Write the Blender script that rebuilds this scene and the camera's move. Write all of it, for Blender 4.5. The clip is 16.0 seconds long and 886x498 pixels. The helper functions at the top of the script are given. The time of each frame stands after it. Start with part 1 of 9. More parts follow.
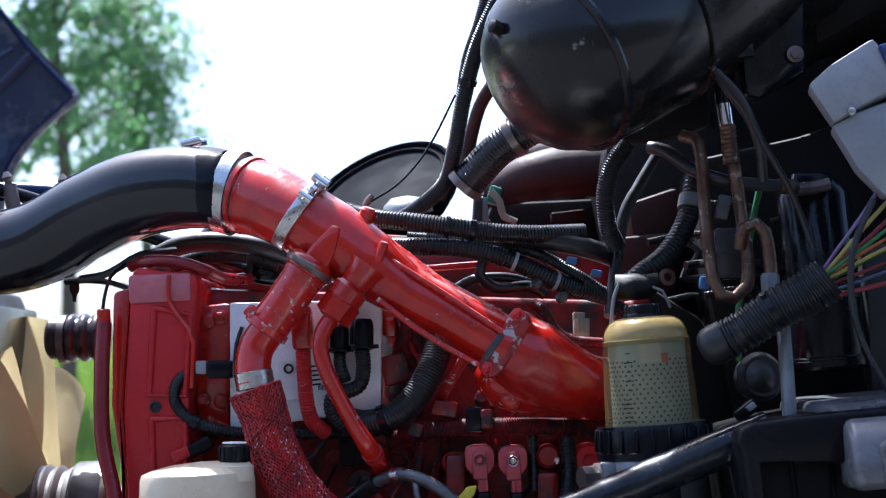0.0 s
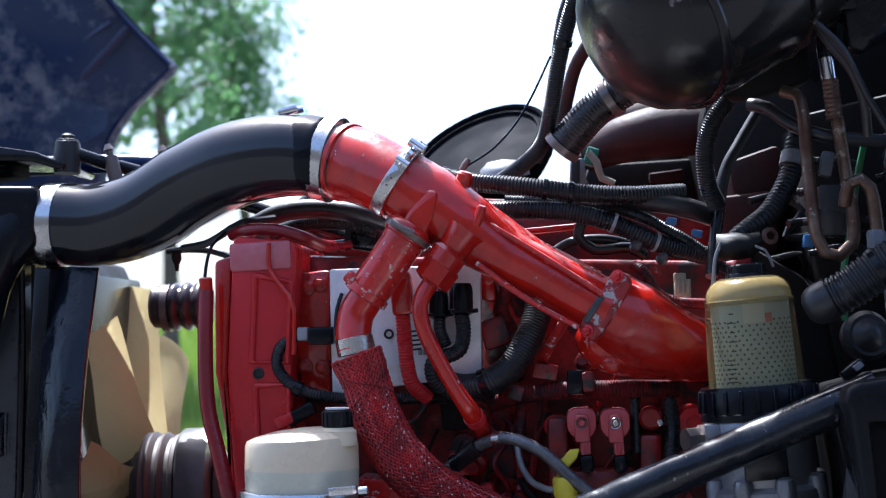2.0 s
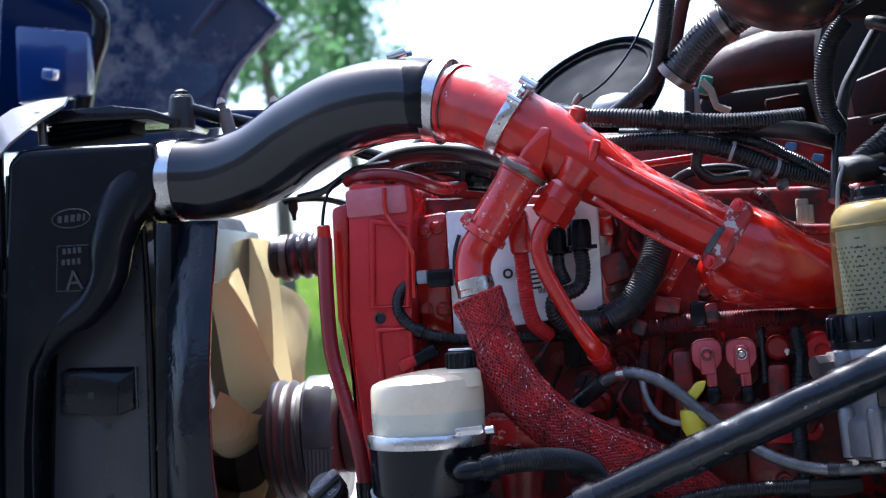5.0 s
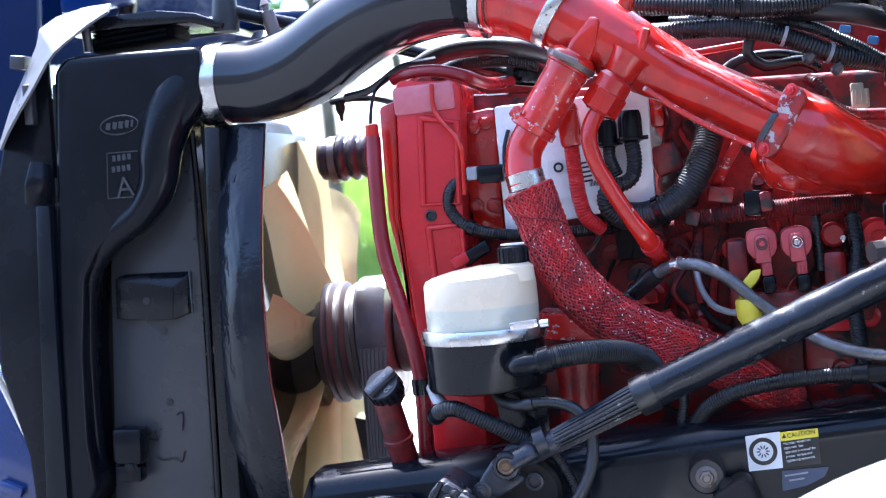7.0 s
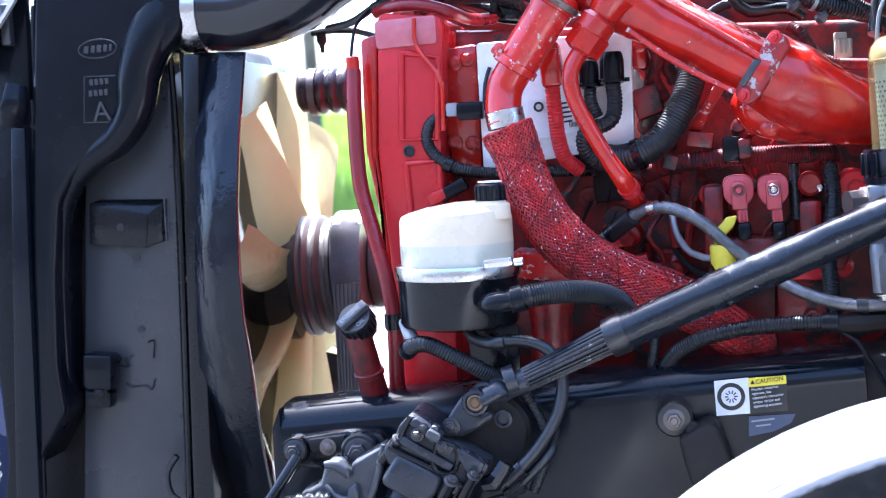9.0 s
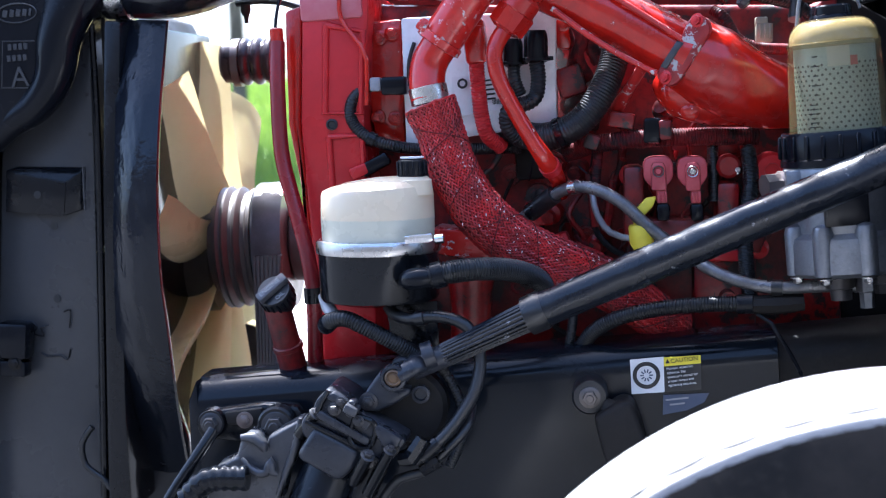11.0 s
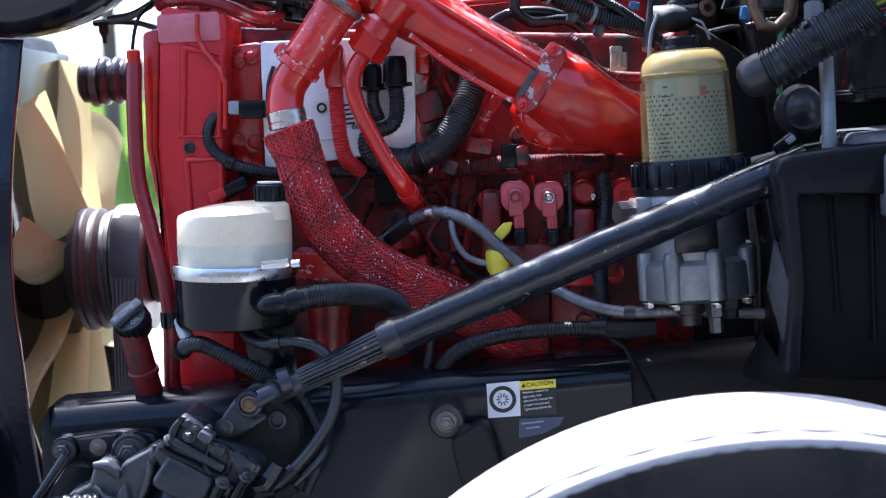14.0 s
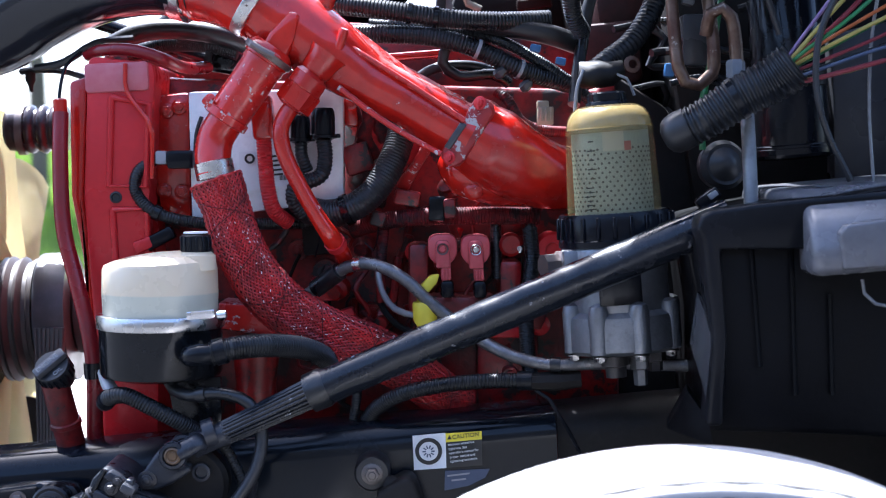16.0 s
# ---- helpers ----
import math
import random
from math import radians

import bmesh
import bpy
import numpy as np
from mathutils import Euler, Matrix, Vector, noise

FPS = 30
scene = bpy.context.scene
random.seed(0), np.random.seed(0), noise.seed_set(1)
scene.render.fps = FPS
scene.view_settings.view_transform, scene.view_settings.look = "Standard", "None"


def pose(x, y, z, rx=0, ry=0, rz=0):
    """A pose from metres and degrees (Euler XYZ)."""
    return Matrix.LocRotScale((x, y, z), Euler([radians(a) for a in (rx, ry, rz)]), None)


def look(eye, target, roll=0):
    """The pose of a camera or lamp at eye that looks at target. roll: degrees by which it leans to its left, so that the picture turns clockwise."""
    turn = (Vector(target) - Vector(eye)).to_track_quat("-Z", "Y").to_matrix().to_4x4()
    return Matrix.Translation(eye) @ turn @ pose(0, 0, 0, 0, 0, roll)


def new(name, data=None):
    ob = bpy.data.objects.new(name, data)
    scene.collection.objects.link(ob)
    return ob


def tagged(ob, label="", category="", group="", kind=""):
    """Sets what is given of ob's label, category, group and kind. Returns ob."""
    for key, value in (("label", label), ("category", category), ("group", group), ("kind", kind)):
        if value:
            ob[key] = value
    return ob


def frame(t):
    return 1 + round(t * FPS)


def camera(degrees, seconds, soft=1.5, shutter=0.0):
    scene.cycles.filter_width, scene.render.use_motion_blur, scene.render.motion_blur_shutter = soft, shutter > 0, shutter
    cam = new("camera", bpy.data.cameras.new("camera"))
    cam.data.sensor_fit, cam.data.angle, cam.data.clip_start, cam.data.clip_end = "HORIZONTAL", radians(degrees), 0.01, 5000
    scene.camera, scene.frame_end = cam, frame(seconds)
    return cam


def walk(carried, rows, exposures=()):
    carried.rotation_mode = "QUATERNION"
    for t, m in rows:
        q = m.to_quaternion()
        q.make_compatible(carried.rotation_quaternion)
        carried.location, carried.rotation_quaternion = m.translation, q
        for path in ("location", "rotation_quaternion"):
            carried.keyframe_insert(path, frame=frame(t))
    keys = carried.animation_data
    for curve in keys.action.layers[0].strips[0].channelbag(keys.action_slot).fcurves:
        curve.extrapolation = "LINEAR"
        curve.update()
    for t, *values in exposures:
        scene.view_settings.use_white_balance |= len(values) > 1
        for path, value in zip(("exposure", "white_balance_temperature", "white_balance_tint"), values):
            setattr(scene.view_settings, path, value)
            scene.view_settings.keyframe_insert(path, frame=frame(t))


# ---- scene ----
cam = camera(34.0, 16.0, soft=1.15)
cam.data.dof.use_dof = True
cam.data.dof.focus_distance = 2.0
cam.data.dof.aperture_fstop = 5.6

PATH = [
    (0.0, 0.0, 0.0, 1.33, 95.005, 2.49, 0.218),
    (0.5, -0.0004, 0.0025, 1.3296, 94.416, 2.718, 1.309),
    (1.0, -0.0018, 0.0036, 1.3303, 94.229, 2.74, 2.257),
    (1.5, -0.0028, 0.004, 1.3299, 94.162, 2.907, 3.176),
    (2.0, -0.004, 0.0061, 1.3294, 93.802, 3.254, 4.066),
    (2.5, -0.0046, 0.0081, 1.3287, 93.293, 3.626, 4.949),
    (3.0, -0.0053, 0.01, 1.3285, 92.914, 3.924, 5.836),
    (3.5, -0.006, 0.0107, 1.3296, 92.83, 4.166, 6.674),
    (4.0, -0.0071, 0.0119, 1.3289, 92.806, 4.509, 7.354),
    (6.5, -0.0203, 0.0192, 1.3137, 89.295, 7.115, 10.152),
    (7.0, -0.0205, 0.0222, 1.3098, 88.469, 7.142, 10.496),
    (7.5, -0.0226, 0.0221, 1.3051, 87.916, 6.847, 10.689),
    (8.0, -0.0231, 0.0237, 1.3043, 87.409, 6.27, 10.755),
    (8.5, -0.0226, 0.025, 1.2993, 86.888, 5.585, 10.605),
    (9.0, -0.0208, 0.0258, 1.3021, 86.064, 5.144, 9.665),
    (11.5, -0.0143, 0.0242, 1.307, 84.723, 3.619, 5.912),
    (12.0, -0.0108, 0.0234, 1.3098, 84.726, 3.505, 4.917),
    (12.5, -0.0064, 0.0233, 1.3094, 84.764, 3.434, 4.029),
    (13.0, 0.0014, 0.0244, 1.3149, 84.662, 3.412, 3.431),
    (13.5, 0.0024, 0.0239, 1.3147, 84.762, 3.366, 2.577),
    (14.0, 0.0108, 0.0234, 1.319, 85.023, 3.239, 1.907),
    (14.5, 0.0148, 0.0216, 1.3196, 85.563, 3.124, 1.0),
    (15.0, 0.0137, 0.0213, 1.3209, 86.041, 3.12, 0.633),
    (15.5, 0.0188, 0.0204, 1.3251, 86.343, 2.953, 0.325),
    (16.0, 0.0151, 0.0175, 1.3206, 86.889, 2.682, -0.829)
]
walk(cam, [(t, pose(*v)) for t, *v in PATH], exposures=[(0.0, 1.47, 5450, 12), (4.0, 1.53, 5450, 12), (6.5, 2.62, 5300, 13), (9.0, 3.2, 5250, 13), (11.5, 2.34, 5350, 12), (16.0, 2.26, 5350, 13)])

# ---- light ----
SUN_WAY = Vector((-0.20, 0.38, 0.90)).normalized()
world = bpy.data.worlds.new("sky")
world.use_nodes = True
scene.world = world
_n = world.node_tree.nodes
_sky = _n.new("ShaderNodeTexSky")
_sky.sky_type = "NISHITA"
_sky.sun_disc = False
_sky.sun_elevation = math.asin(SUN_WAY.z)
_sky.sun_rotation = math.atan2(SUN_WAY.x, SUN_WAY.y)
_sky.dust_density = 4.0
_sky.air_density = 1.0
_n["Background"].inputs["Strength"].default_value = 0.12
world.node_tree.links.new(_sky.outputs[0], _n["Background"].inputs["Color"])
_sun = new("sun", bpy.data.lights.new("sun", "SUN"))
_sun.data.energy = 5.0
_sun.data.angle = radians(0.5)
_sun.data.color = (1.0, 0.95, 0.87)
_sun.matrix_world = look(SUN_WAY * 20, (0, 0, 0))


# ---- building helpers ----
def thing(name, loc, label, category, group="", kind=""):
    ob = new(name)
    ob.empty_display_size = 0.05
    ob.location = loc
    return tagged(ob, label, category, group, kind)


def finish(name, bm, material, sharp=38):
    me = bpy.data.meshes.new(name)
    bmesh.ops.recalc_face_normals(bm, faces=bm.faces)
    bm.to_mesh(me)
    bm.free()
    me.materials.append(material)
    me.polygons.foreach_set("use_smooth", [True] * len(me.polygons))
    me.set_sharp_from_angle(angle=radians(sharp))
    return me


def world_offset(ob):
    return ob.location.copy() if ob.type == "EMPTY" else Vector((0, 0, 0))


def part(name, bm, material, parent=None, label="", sharp=38):
    ob = new(name, finish(name, bm, material, sharp))
    if parent is not None:
        ob.parent = parent
        ob.matrix_parent_inverse = Matrix.Translation(world_offset(parent)).inverted()
    return tagged(ob, label)


def solo(name, bm, material, label, category, group="", kind="", sharp=38):
    return tagged(part(name, bm, material, None, "", sharp), label, category, group, kind)


def spline(pts, step):
    p = [Vector(v) for v in pts]
    if len(p) == 2:
        n = max(1, int((p[1] - p[0]).length / step))
        return [(p[0].lerp(p[1], i / n), i / n) for i in range(n + 1)]
    p = [2 * p[0] - p[1]] + p + [2 * p[-1] - p[-2]]
    out = []
    for k in range(1, len(p) - 2):
        a, b, c, d = p[k - 1:k + 3]
        n = max(1, int((c - b).length / step))
        for i in range(n):
            t = i / n
            v = 0.5 * (2 * b + (c - a) * t + (2 * a - 5 * b + 4 * c - d) * t * t + (3 * b - a - 3 * c + d) * t ** 3)
            out.append((v, k - 1 + t))
    out.append((p[-2], len(p) - 3))
    return out


def add_tube(bm, pts, r, seg=16, step=0.012, ribs=0.0, depth=0.085, flat=1.0):
    """A pipe swept along a smooth line; r is one radius or one for each point; ribs is the pitch of a corrugated pipe."""
    rad = list(r) if isinstance(r, (list, tuple)) else [r] * len(pts)
    line = spline(pts, ribs / 4 if ribs else step)
    side = None
    rings = []
    for i, (v, u) in enumerate(line):
        a, b = line[max(0, i - 1)][0], line[min(len(line) - 1, i + 1)][0]
        way = (b - a).normalized()
        if side is None:
            side = way.orthogonal().normalized()
        side = (side - way * side.dot(way)).normalized()
        up = way.cross(side)
        k = min(int(u), len(rad) - 2)
        rr = rad[k] + (rad[k + 1] - rad[k]) * (u - k)
        if ribs and i % 4 > 1:
            rr *= 1 - depth
        rings.append([bm.verts.new(v + rr * (math.cos(2 * math.pi * j / seg) * side + flat * math.sin(2 * math.pi * j / seg) * up)) for j in range(seg)])
    for a, b in zip(rings, rings[1:]):
        for j in range(seg):
            bm.faces.new((a[j], a[(j + 1) % seg], b[(j + 1) % seg], b[j]))
    bm.faces.new(rings[0])
    bm.faces.new(list(reversed(rings[-1])))
    return bm


def add_lathe(bm, profile, origin, axis, seg=32, turn=0.0, cap=True):
    """A turned form: profile of (radius, distance along the axis)."""
    axis = Vector(axis).normalized()
    q = Vector((0, 0, 1)).rotation_difference(axis)
    o = Vector(origin)
    rings = []
    for r, h in profile:
        if r < 1e-5:
            rings.append([bm.verts.new(o + q @ Vector((0, 0, h)))])
        else:
            rings.append([bm.verts.new(o + q @ Vector((r * math.cos(turn + 2 * math.pi * j / seg), r * math.sin(turn + 2 * math.pi * j / seg), h))) for j in range(seg)])
    for a, b in zip(rings, rings[1:]):
        if len(a) == 1 and len(b) == 1:
            continue
        for j in range(seg):
            k = (j + 1) % seg
            if len(a) == 1:
                bm.faces.new((a[0], b[k], b[j]))
            elif len(b) == 1:
                bm.faces.new((a[j], a[k], b[0]))
            else:
                bm.faces.new((a[j], a[k], b[k], b[j]))
    for ring in (rings[0], rings[-1]):
        if len(ring) > 1 and cap:
            bm.faces.new(ring)
    return bm


def merge(bm, tmp):
    me = bpy.data.meshes.new("tmp")
    tmp.to_mesh(me)
    tmp.free()
    bm.from_mesh(me)
    bpy.data.meshes.remove(me)
    return bm


def add_box(bm, centre, size, turn=(0, 0, 0), bevel=0.004, segments=2):
    tmp = bmesh.new()
    bmesh.ops.create_cube(tmp, size=1.0)
    bmesh.ops.scale(tmp, vec=size, verts=tmp.verts)
    if bevel:
        bmesh.ops.bevel(tmp, geom=tmp.edges[:], offset=min(bevel, min(size) * 0.45), segments=segments, profile=0.5, affect="EDGES")
    bmesh.ops.transform(tmp, matrix=pose(*centre, *turn), verts=tmp.verts)
    return merge(bm, tmp)


def add_prism(bm, pts, push, bevel=0.004, segments=2):
    """A plate: an outline in space, pushed along a way, with rounded edges."""
    tmp = bmesh.new()
    push = Vector(push)
    a = [tmp.verts.new(v) for v in pts]
    b = [tmp.verts.new(Vector(v) + push) for v in pts]
    n = len(a)
    tmp.faces.new(a)
    tmp.faces.new(list(reversed(b)))
    for j in range(n):
        tmp.faces.new((a[j], b[j], b[(j + 1) % n], a[(j + 1) % n]))
    bmesh.ops.recalc_face_normals(tmp, faces=tmp.faces)
    if bevel:
        bmesh.ops.bevel(tmp, geom=tmp.edges[:], offset=bevel, segments=segments, profile=0.5, affect="EDGES", clamp_overlap=True)
    return merge(bm, tmp)


def add_hex(bm, origin, axis, r, h, washer=True):
    if washer:
        add_lathe(bm, [(r * 1.45, 0), (r * 1.45, h * 0.2), (r * 1.3, h * 0.28)], origin, axis, 20)
    add_lathe(bm, [(r, 0), (r, h * 0.9), (r * 0.88, h)], origin, axis, 6)
    return add_lathe(bm, [(r * 0.55, h), (r * 0.55, h * 1.12), (r * 0.45, h * 1.2)], origin, axis, 12)


def mid(a, b, t=0.5):
    return tuple(Vector(a).lerp(Vector(b), t))


def go(a, x=0.0, y=0.0, z=0.0):
    return (a[0] + x, a[1] + y, a[2] + z)


def lump(bm, amount, scale, seed=0.0):
    """Uneven skin: pushes the vertices by a smooth noise."""
    for v in bm.verts:
        v.co += noise.noise_vector(v.co * scale + Vector((seed, seed, seed))) * amount
    return bm


def tube(name, pts, r, material, parent=None, label="", **k):
    return part(name, add_tube(bmesh.new(), pts, r, **k), material, parent, label)


def band(pts, at, r, width):
    """A short straight sleeve round a pipe, at a share of its line."""
    line = [v for v, u in spline(pts, 0.004)]
    i = int(at * (len(line) - 1))
    a, b = line[max(0, i - 1)], line[min(len(line) - 1, i + 1)]
    way = (b - a).normalized()
    return add_lathe(bmesh.new(), [(r * 0.96, -width / 2), (r, -width / 2), (r, width / 2), (r * 0.96, width / 2)], line[i], way, 28), line[i], way


def letters(name, text, size, loc, turn, material, parent, depth=0.0004, align="LEFT"):
    cu = bpy.data.curves.new(name, "FONT")
    cu.body, cu.size, cu.extrude, cu.align_x = text, size, depth, align
    tmp = bpy.data.objects.new(name, cu)
    scene.collection.objects.link(tmp)
    bpy.context.view_layer.update()
    me = bpy.data.meshes.new_from_object(tmp.evaluated_get(bpy.context.evaluated_depsgraph_get()))
    bpy.data.objects.remove(tmp)
    me.transform(pose(*loc, *turn))
    me.materials.clear()
    me.materials.append(material)
    ob = new(name, me)
    ob.parent = parent
    ob.matrix_parent_inverse = Matrix.Translation(world_offset(parent)).inverted()
    return ob


# ---- materials ----
def surface(name, base, other, rough=0.5, metal=0.0, grain=120.0, blotch=9.0, mix=0.5, bump=0.15, bump_scale=None, coat=0.0,
            wear=None, wear_at=0.62, wear_scale=40.0, dust=None, dust_at=0.55, dust_scale=6.0, top_light=0.0, up_from=0.1, rough_var=0.12, spec=0.5):
    """Paint, plastic or metal: two tones in blotches and grain, chips of another colour, dust, light painted on tops,
    and a fine relief.
    """
    m = bpy.data.materials.new(name)
    m.use_nodes = True
    t = m.node_tree
    nd, ln = t.nodes, t.links
    b = nd["Principled BSDF"]
    co = nd.new("ShaderNodeTexCoord").outputs["Object"]

    def tex(scale, detail=5.0, rough_=0.6):
        x = nd.new("ShaderNodeTexNoise")
        x.inputs["Scale"].default_value, x.inputs["Detail"].default_value, x.inputs["Roughness"].default_value = scale, detail, rough_
        ln.new(co, x.inputs["Vector"])
        return x.outputs["Fac"]

    def ramp(src, lo, hi, a=0.0, c=1.0):
        x = nd.new("ShaderNodeMapRange")
        x.interpolation_type = "SMOOTHSTEP"
        for i, v in enumerate((lo, hi, a, c)):
            x.inputs[i + 1].default_value = v
        ln.new(src, x.inputs[0])
        return x.outputs[0]

    def blend(fac, c1, c2):
        x = nd.new("ShaderNodeMix")
        x.data_type = "RGBA"
        ln.new(fac, x.inputs[0])
        for i, c in ((6, c1), (7, c2)):
            if isinstance(c, tuple):
                x.inputs[i].default_value = (*c, 1)
            else:
                ln.new(c, x.inputs[i])
        return x.outputs[2]

    def times(a, c):
        x = nd.new("ShaderNodeMath")
        x.operation = "MULTIPLY"
        for i, s in enumerate((a, c)):
            if isinstance(s, float):
                x.inputs[i].default_value = s
            else:
                ln.new(s, x.inputs[i])
        return x.outputs[0]

    big, fine = tex(blotch), tex(grain, 3.0)
    col = blend(ramp(big, 0.35, 0.68, 0.0, mix), base, other)
    col = blend(ramp(fine, 0.45, 0.75, 0.0, mix * 0.6), col, other)
    rg = ramp(big, 0.3, 0.7, max(0.02, rough - rough_var), min(1.0, rough + rough_var))
    if dust:
        f = ramp(tex(dust_scale, 8.0, 0.7), dust_at, dust_at + 0.18)
        # Upward faces alone take the dust tone here, painting light on tops.
        if top_light:
            g = nd.new("ShaderNodeNewGeometry")
            s = nd.new("ShaderNodeSeparateXYZ")
            ln.new(g.outputs["Normal"], s.inputs[0])
            f = times(f, ramp(s.outputs[2], up_from, 0.95, 1.0 - top_light, 1.0))
        col = blend(f, col, dust)
        rg = blend_value(nd, ln, f, rg, 0.9)
    if wear:
        f = ramp(tex(wear_scale, 6.0, 0.65), wear_at, wear_at + 0.03)
        col = blend(f, col, wear)
    ln.new(col, b.inputs["Base Color"])
    ln.new(rg, b.inputs["Roughness"])
    b.inputs["Metallic"].default_value = metal
    b.inputs["Coat Weight"].default_value = coat
    b.inputs["Coat Roughness"].default_value = 0.08
    b.inputs["Specular IOR Level"].default_value = spec
    if bump:
        bp = nd.new("ShaderNodeBump")
        bp.inputs["Strength"].default_value = bump
        bp.inputs["Distance"].default_value = 0.0015
        ln.new(tex(bump_scale or grain, 2.0, 0.45), bp.inputs["Height"])
        ln.new(bp.outputs[0], b.inputs["Normal"])
    return m


def blend_value(nd, ln, fac, a, v):
    x = nd.new("ShaderNodeMix")
    ln.new(fac, x.inputs[0])
    ln.new(a, x.inputs[2])
    x.inputs[3].default_value = v
    return x.outputs[0]


# The pale upward tone paints sun highlights along the tops of red parts.
RED = surface("engine_red_paint", (0.50, 0.014, 0.006), (0.27, 0.005, 0.004), 0.20, grain=60, blotch=14, mix=0.7, bump=0.06, coat=0.35, spec=0.45,
              wear=(0.62, 0.50, 0.48), wear_at=0.68, wear_scale=60, dust=(0.62, 0.34, 0.32), dust_at=0.40, dust_scale=16, top_light=1.0, up_from=0.62)
# Chips are bare metal; the pale upward tone paints sun on top faces.
RED_CHIP = surface("chipped_red_paint", (0.50, 0.020, 0.014), (0.30, 0.012, 0.012), 0.28, grain=60, blotch=14, mix=0.7, bump=0.18, coat=0.25,
                   wear=(0.50, 0.46, 0.45), wear_at=0.60, wear_scale=70, dust=(0.58, 0.30, 0.29), dust_at=0.44, dust_scale=24, top_light=1.0, up_from=0.5)
RED_FLANGE = surface("scuffed_red_flange", (0.36, 0.022, 0.024), (0.22, 0.014, 0.018), 0.42, grain=90, blotch=18, mix=0.8, bump=0.3,
                     wear=(0.42, 0.40, 0.40), wear_at=0.58, wear_scale=48)
RED_PALE = surface("faded_red_paint", (0.48, 0.17, 0.19), (0.40, 0.08, 0.10), 0.5, grain=90, blotch=16, mix=0.8, bump=0.2,
                   wear=(0.62, 0.52, 0.50), wear_at=0.66, wear_scale=60)
RED_DULL = surface("dusty_red_paint", (0.50, 0.020, 0.024), (0.38, 0.013, 0.016), 0.34, grain=90, blotch=10, mix=0.7, bump=0.15, spec=0.32,
                   wear=(0.60, 0.48, 0.46), wear_at=0.74, wear_scale=60, dust=(0.46, 0.085, 0.095), dust_at=0.66, dust_scale=11)
# Near-black tone and blotches put the shade between engine parts into the paint.
RED_CAST_SHADE = surface("rough_cast_red_shade", (0.25, 0.006, 0.006), (0.035, 0.002, 0.003), 0.40, grain=110, blotch=13, mix=0.9, bump=0.5,
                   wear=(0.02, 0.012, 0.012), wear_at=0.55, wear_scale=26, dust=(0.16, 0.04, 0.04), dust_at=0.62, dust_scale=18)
FIBRE = surface("pale_glass_fibre", (0.62, 0.55, 0.55), (0.45, 0.34, 0.34), 0.4, bump=0.0)
SLEEVE = surface("red_woven_sleeve", (0.09, 0.005, 0.007), (0.03, 0.003, 0.004), 0.75, grain=260, blotch=26, mix=0.8, bump=0.5, bump_scale=420,
                 wear=(0.50, 0.42, 0.42), wear_at=0.64, wear_scale=130)
BRAID_RED = surface("red_sleeve_yarn", (0.46, 0.012, 0.014), (0.12, 0.005, 0.007), 0.40, grain=300, blotch=38, mix=0.8, bump=0.3,
                    wear=(0.55, 0.40, 0.40), wear_at=0.70, wear_scale=150)
# The grey upward tone paints the sun's highlight along the hose top.
SILICONE = surface("black_gloss_hose", (0.006, 0.007, 0.011), (0.010, 0.011, 0.016), 0.16, grain=70, blotch=8, mix=0.6, bump=0.05, coat=0.25, rough_var=0.06, spec=0.45,
                   dust=(0.10, 0.10, 0.105), dust_at=0.60, dust_scale=22, top_light=1.0, up_from=0.5)
BLACK = surface("satin_black_paint", (0.005, 0.006, 0.008), (0.010, 0.010, 0.012), 0.17, grain=90, blotch=9, mix=0.7, bump=0.10, spec=0.27,
                dust=(0.05, 0.047, 0.044), dust_at=0.70, dust_scale=14)
# The upward tone paints sun patches on the rail's top flange.
RAIL = surface("frame_black_paint", (0.004, 0.006, 0.010), (0.008, 0.010, 0.014), 0.18, grain=80, blotch=6, mix=0.6, bump=0.04, spec=0.24,
               dust=(0.05, 0.05, 0.056), dust_at=0.55, dust_scale=9, top_light=1.0, up_from=0.7)
PLASTIC = surface("black_moulded_plastic", (0.005, 0.006, 0.009), (0.007, 0.008, 0.011), 0.20, grain=160, blotch=7, mix=0.6, bump=0.06, bump_scale=500, spec=0.17,
                  dust=(0.022, 0.022, 0.022), dust_at=0.76, dust_scale=5)
LOOM = surface("black_corrugated_plastic", (0.007, 0.008, 0.010), (0.016, 0.017, 0.019), 0.36, grain=150, blotch=18, mix=0.6, bump=0.05, spec=0.38,
               dust=(0.09, 0.085, 0.08), dust_at=0.64, dust_scale=25)
LOOM_RED = surface("overspray_red_conduit", (0.014, 0.009, 0.011), (0.22, 0.009, 0.012), 0.55, grain=120, blotch=30, mix=0.75, bump=0.1,
                   spec=0.25, dust=(0.14, 0.025, 0.03), dust_at=0.60, dust_scale=34)
RUBBER = surface("grey_rubber_hose", (0.008, 0.009, 0.011), (0.018, 0.018, 0.020), 0.38, grain=160, blotch=12, mix=0.7, bump=0.1, spec=0.5,
                 dust=(0.08, 0.076, 0.072), dust_at=0.64, dust_scale=16)
PANEL = surface("dark_grey_steel_panel", (0.040, 0.041, 0.045), (0.028, 0.029, 0.032), 0.34, grain=80, blotch=5, mix=0.7, bump=0.06, spec=0.45,
                wear=(0.006, 0.006, 0.006), wear_at=0.74, wear_scale=14)
SHROUD = surface("crinkled_black_shroud", (0.006, 0.008, 0.013), (0.012, 0.013, 0.016), 0.16, grain=60, blotch=6, mix=0.5, bump=0.35, bump_scale=170, spec=0.30,
                 dust=(0.05, 0.025, 0.02), dust_at=0.70, dust_scale=7)
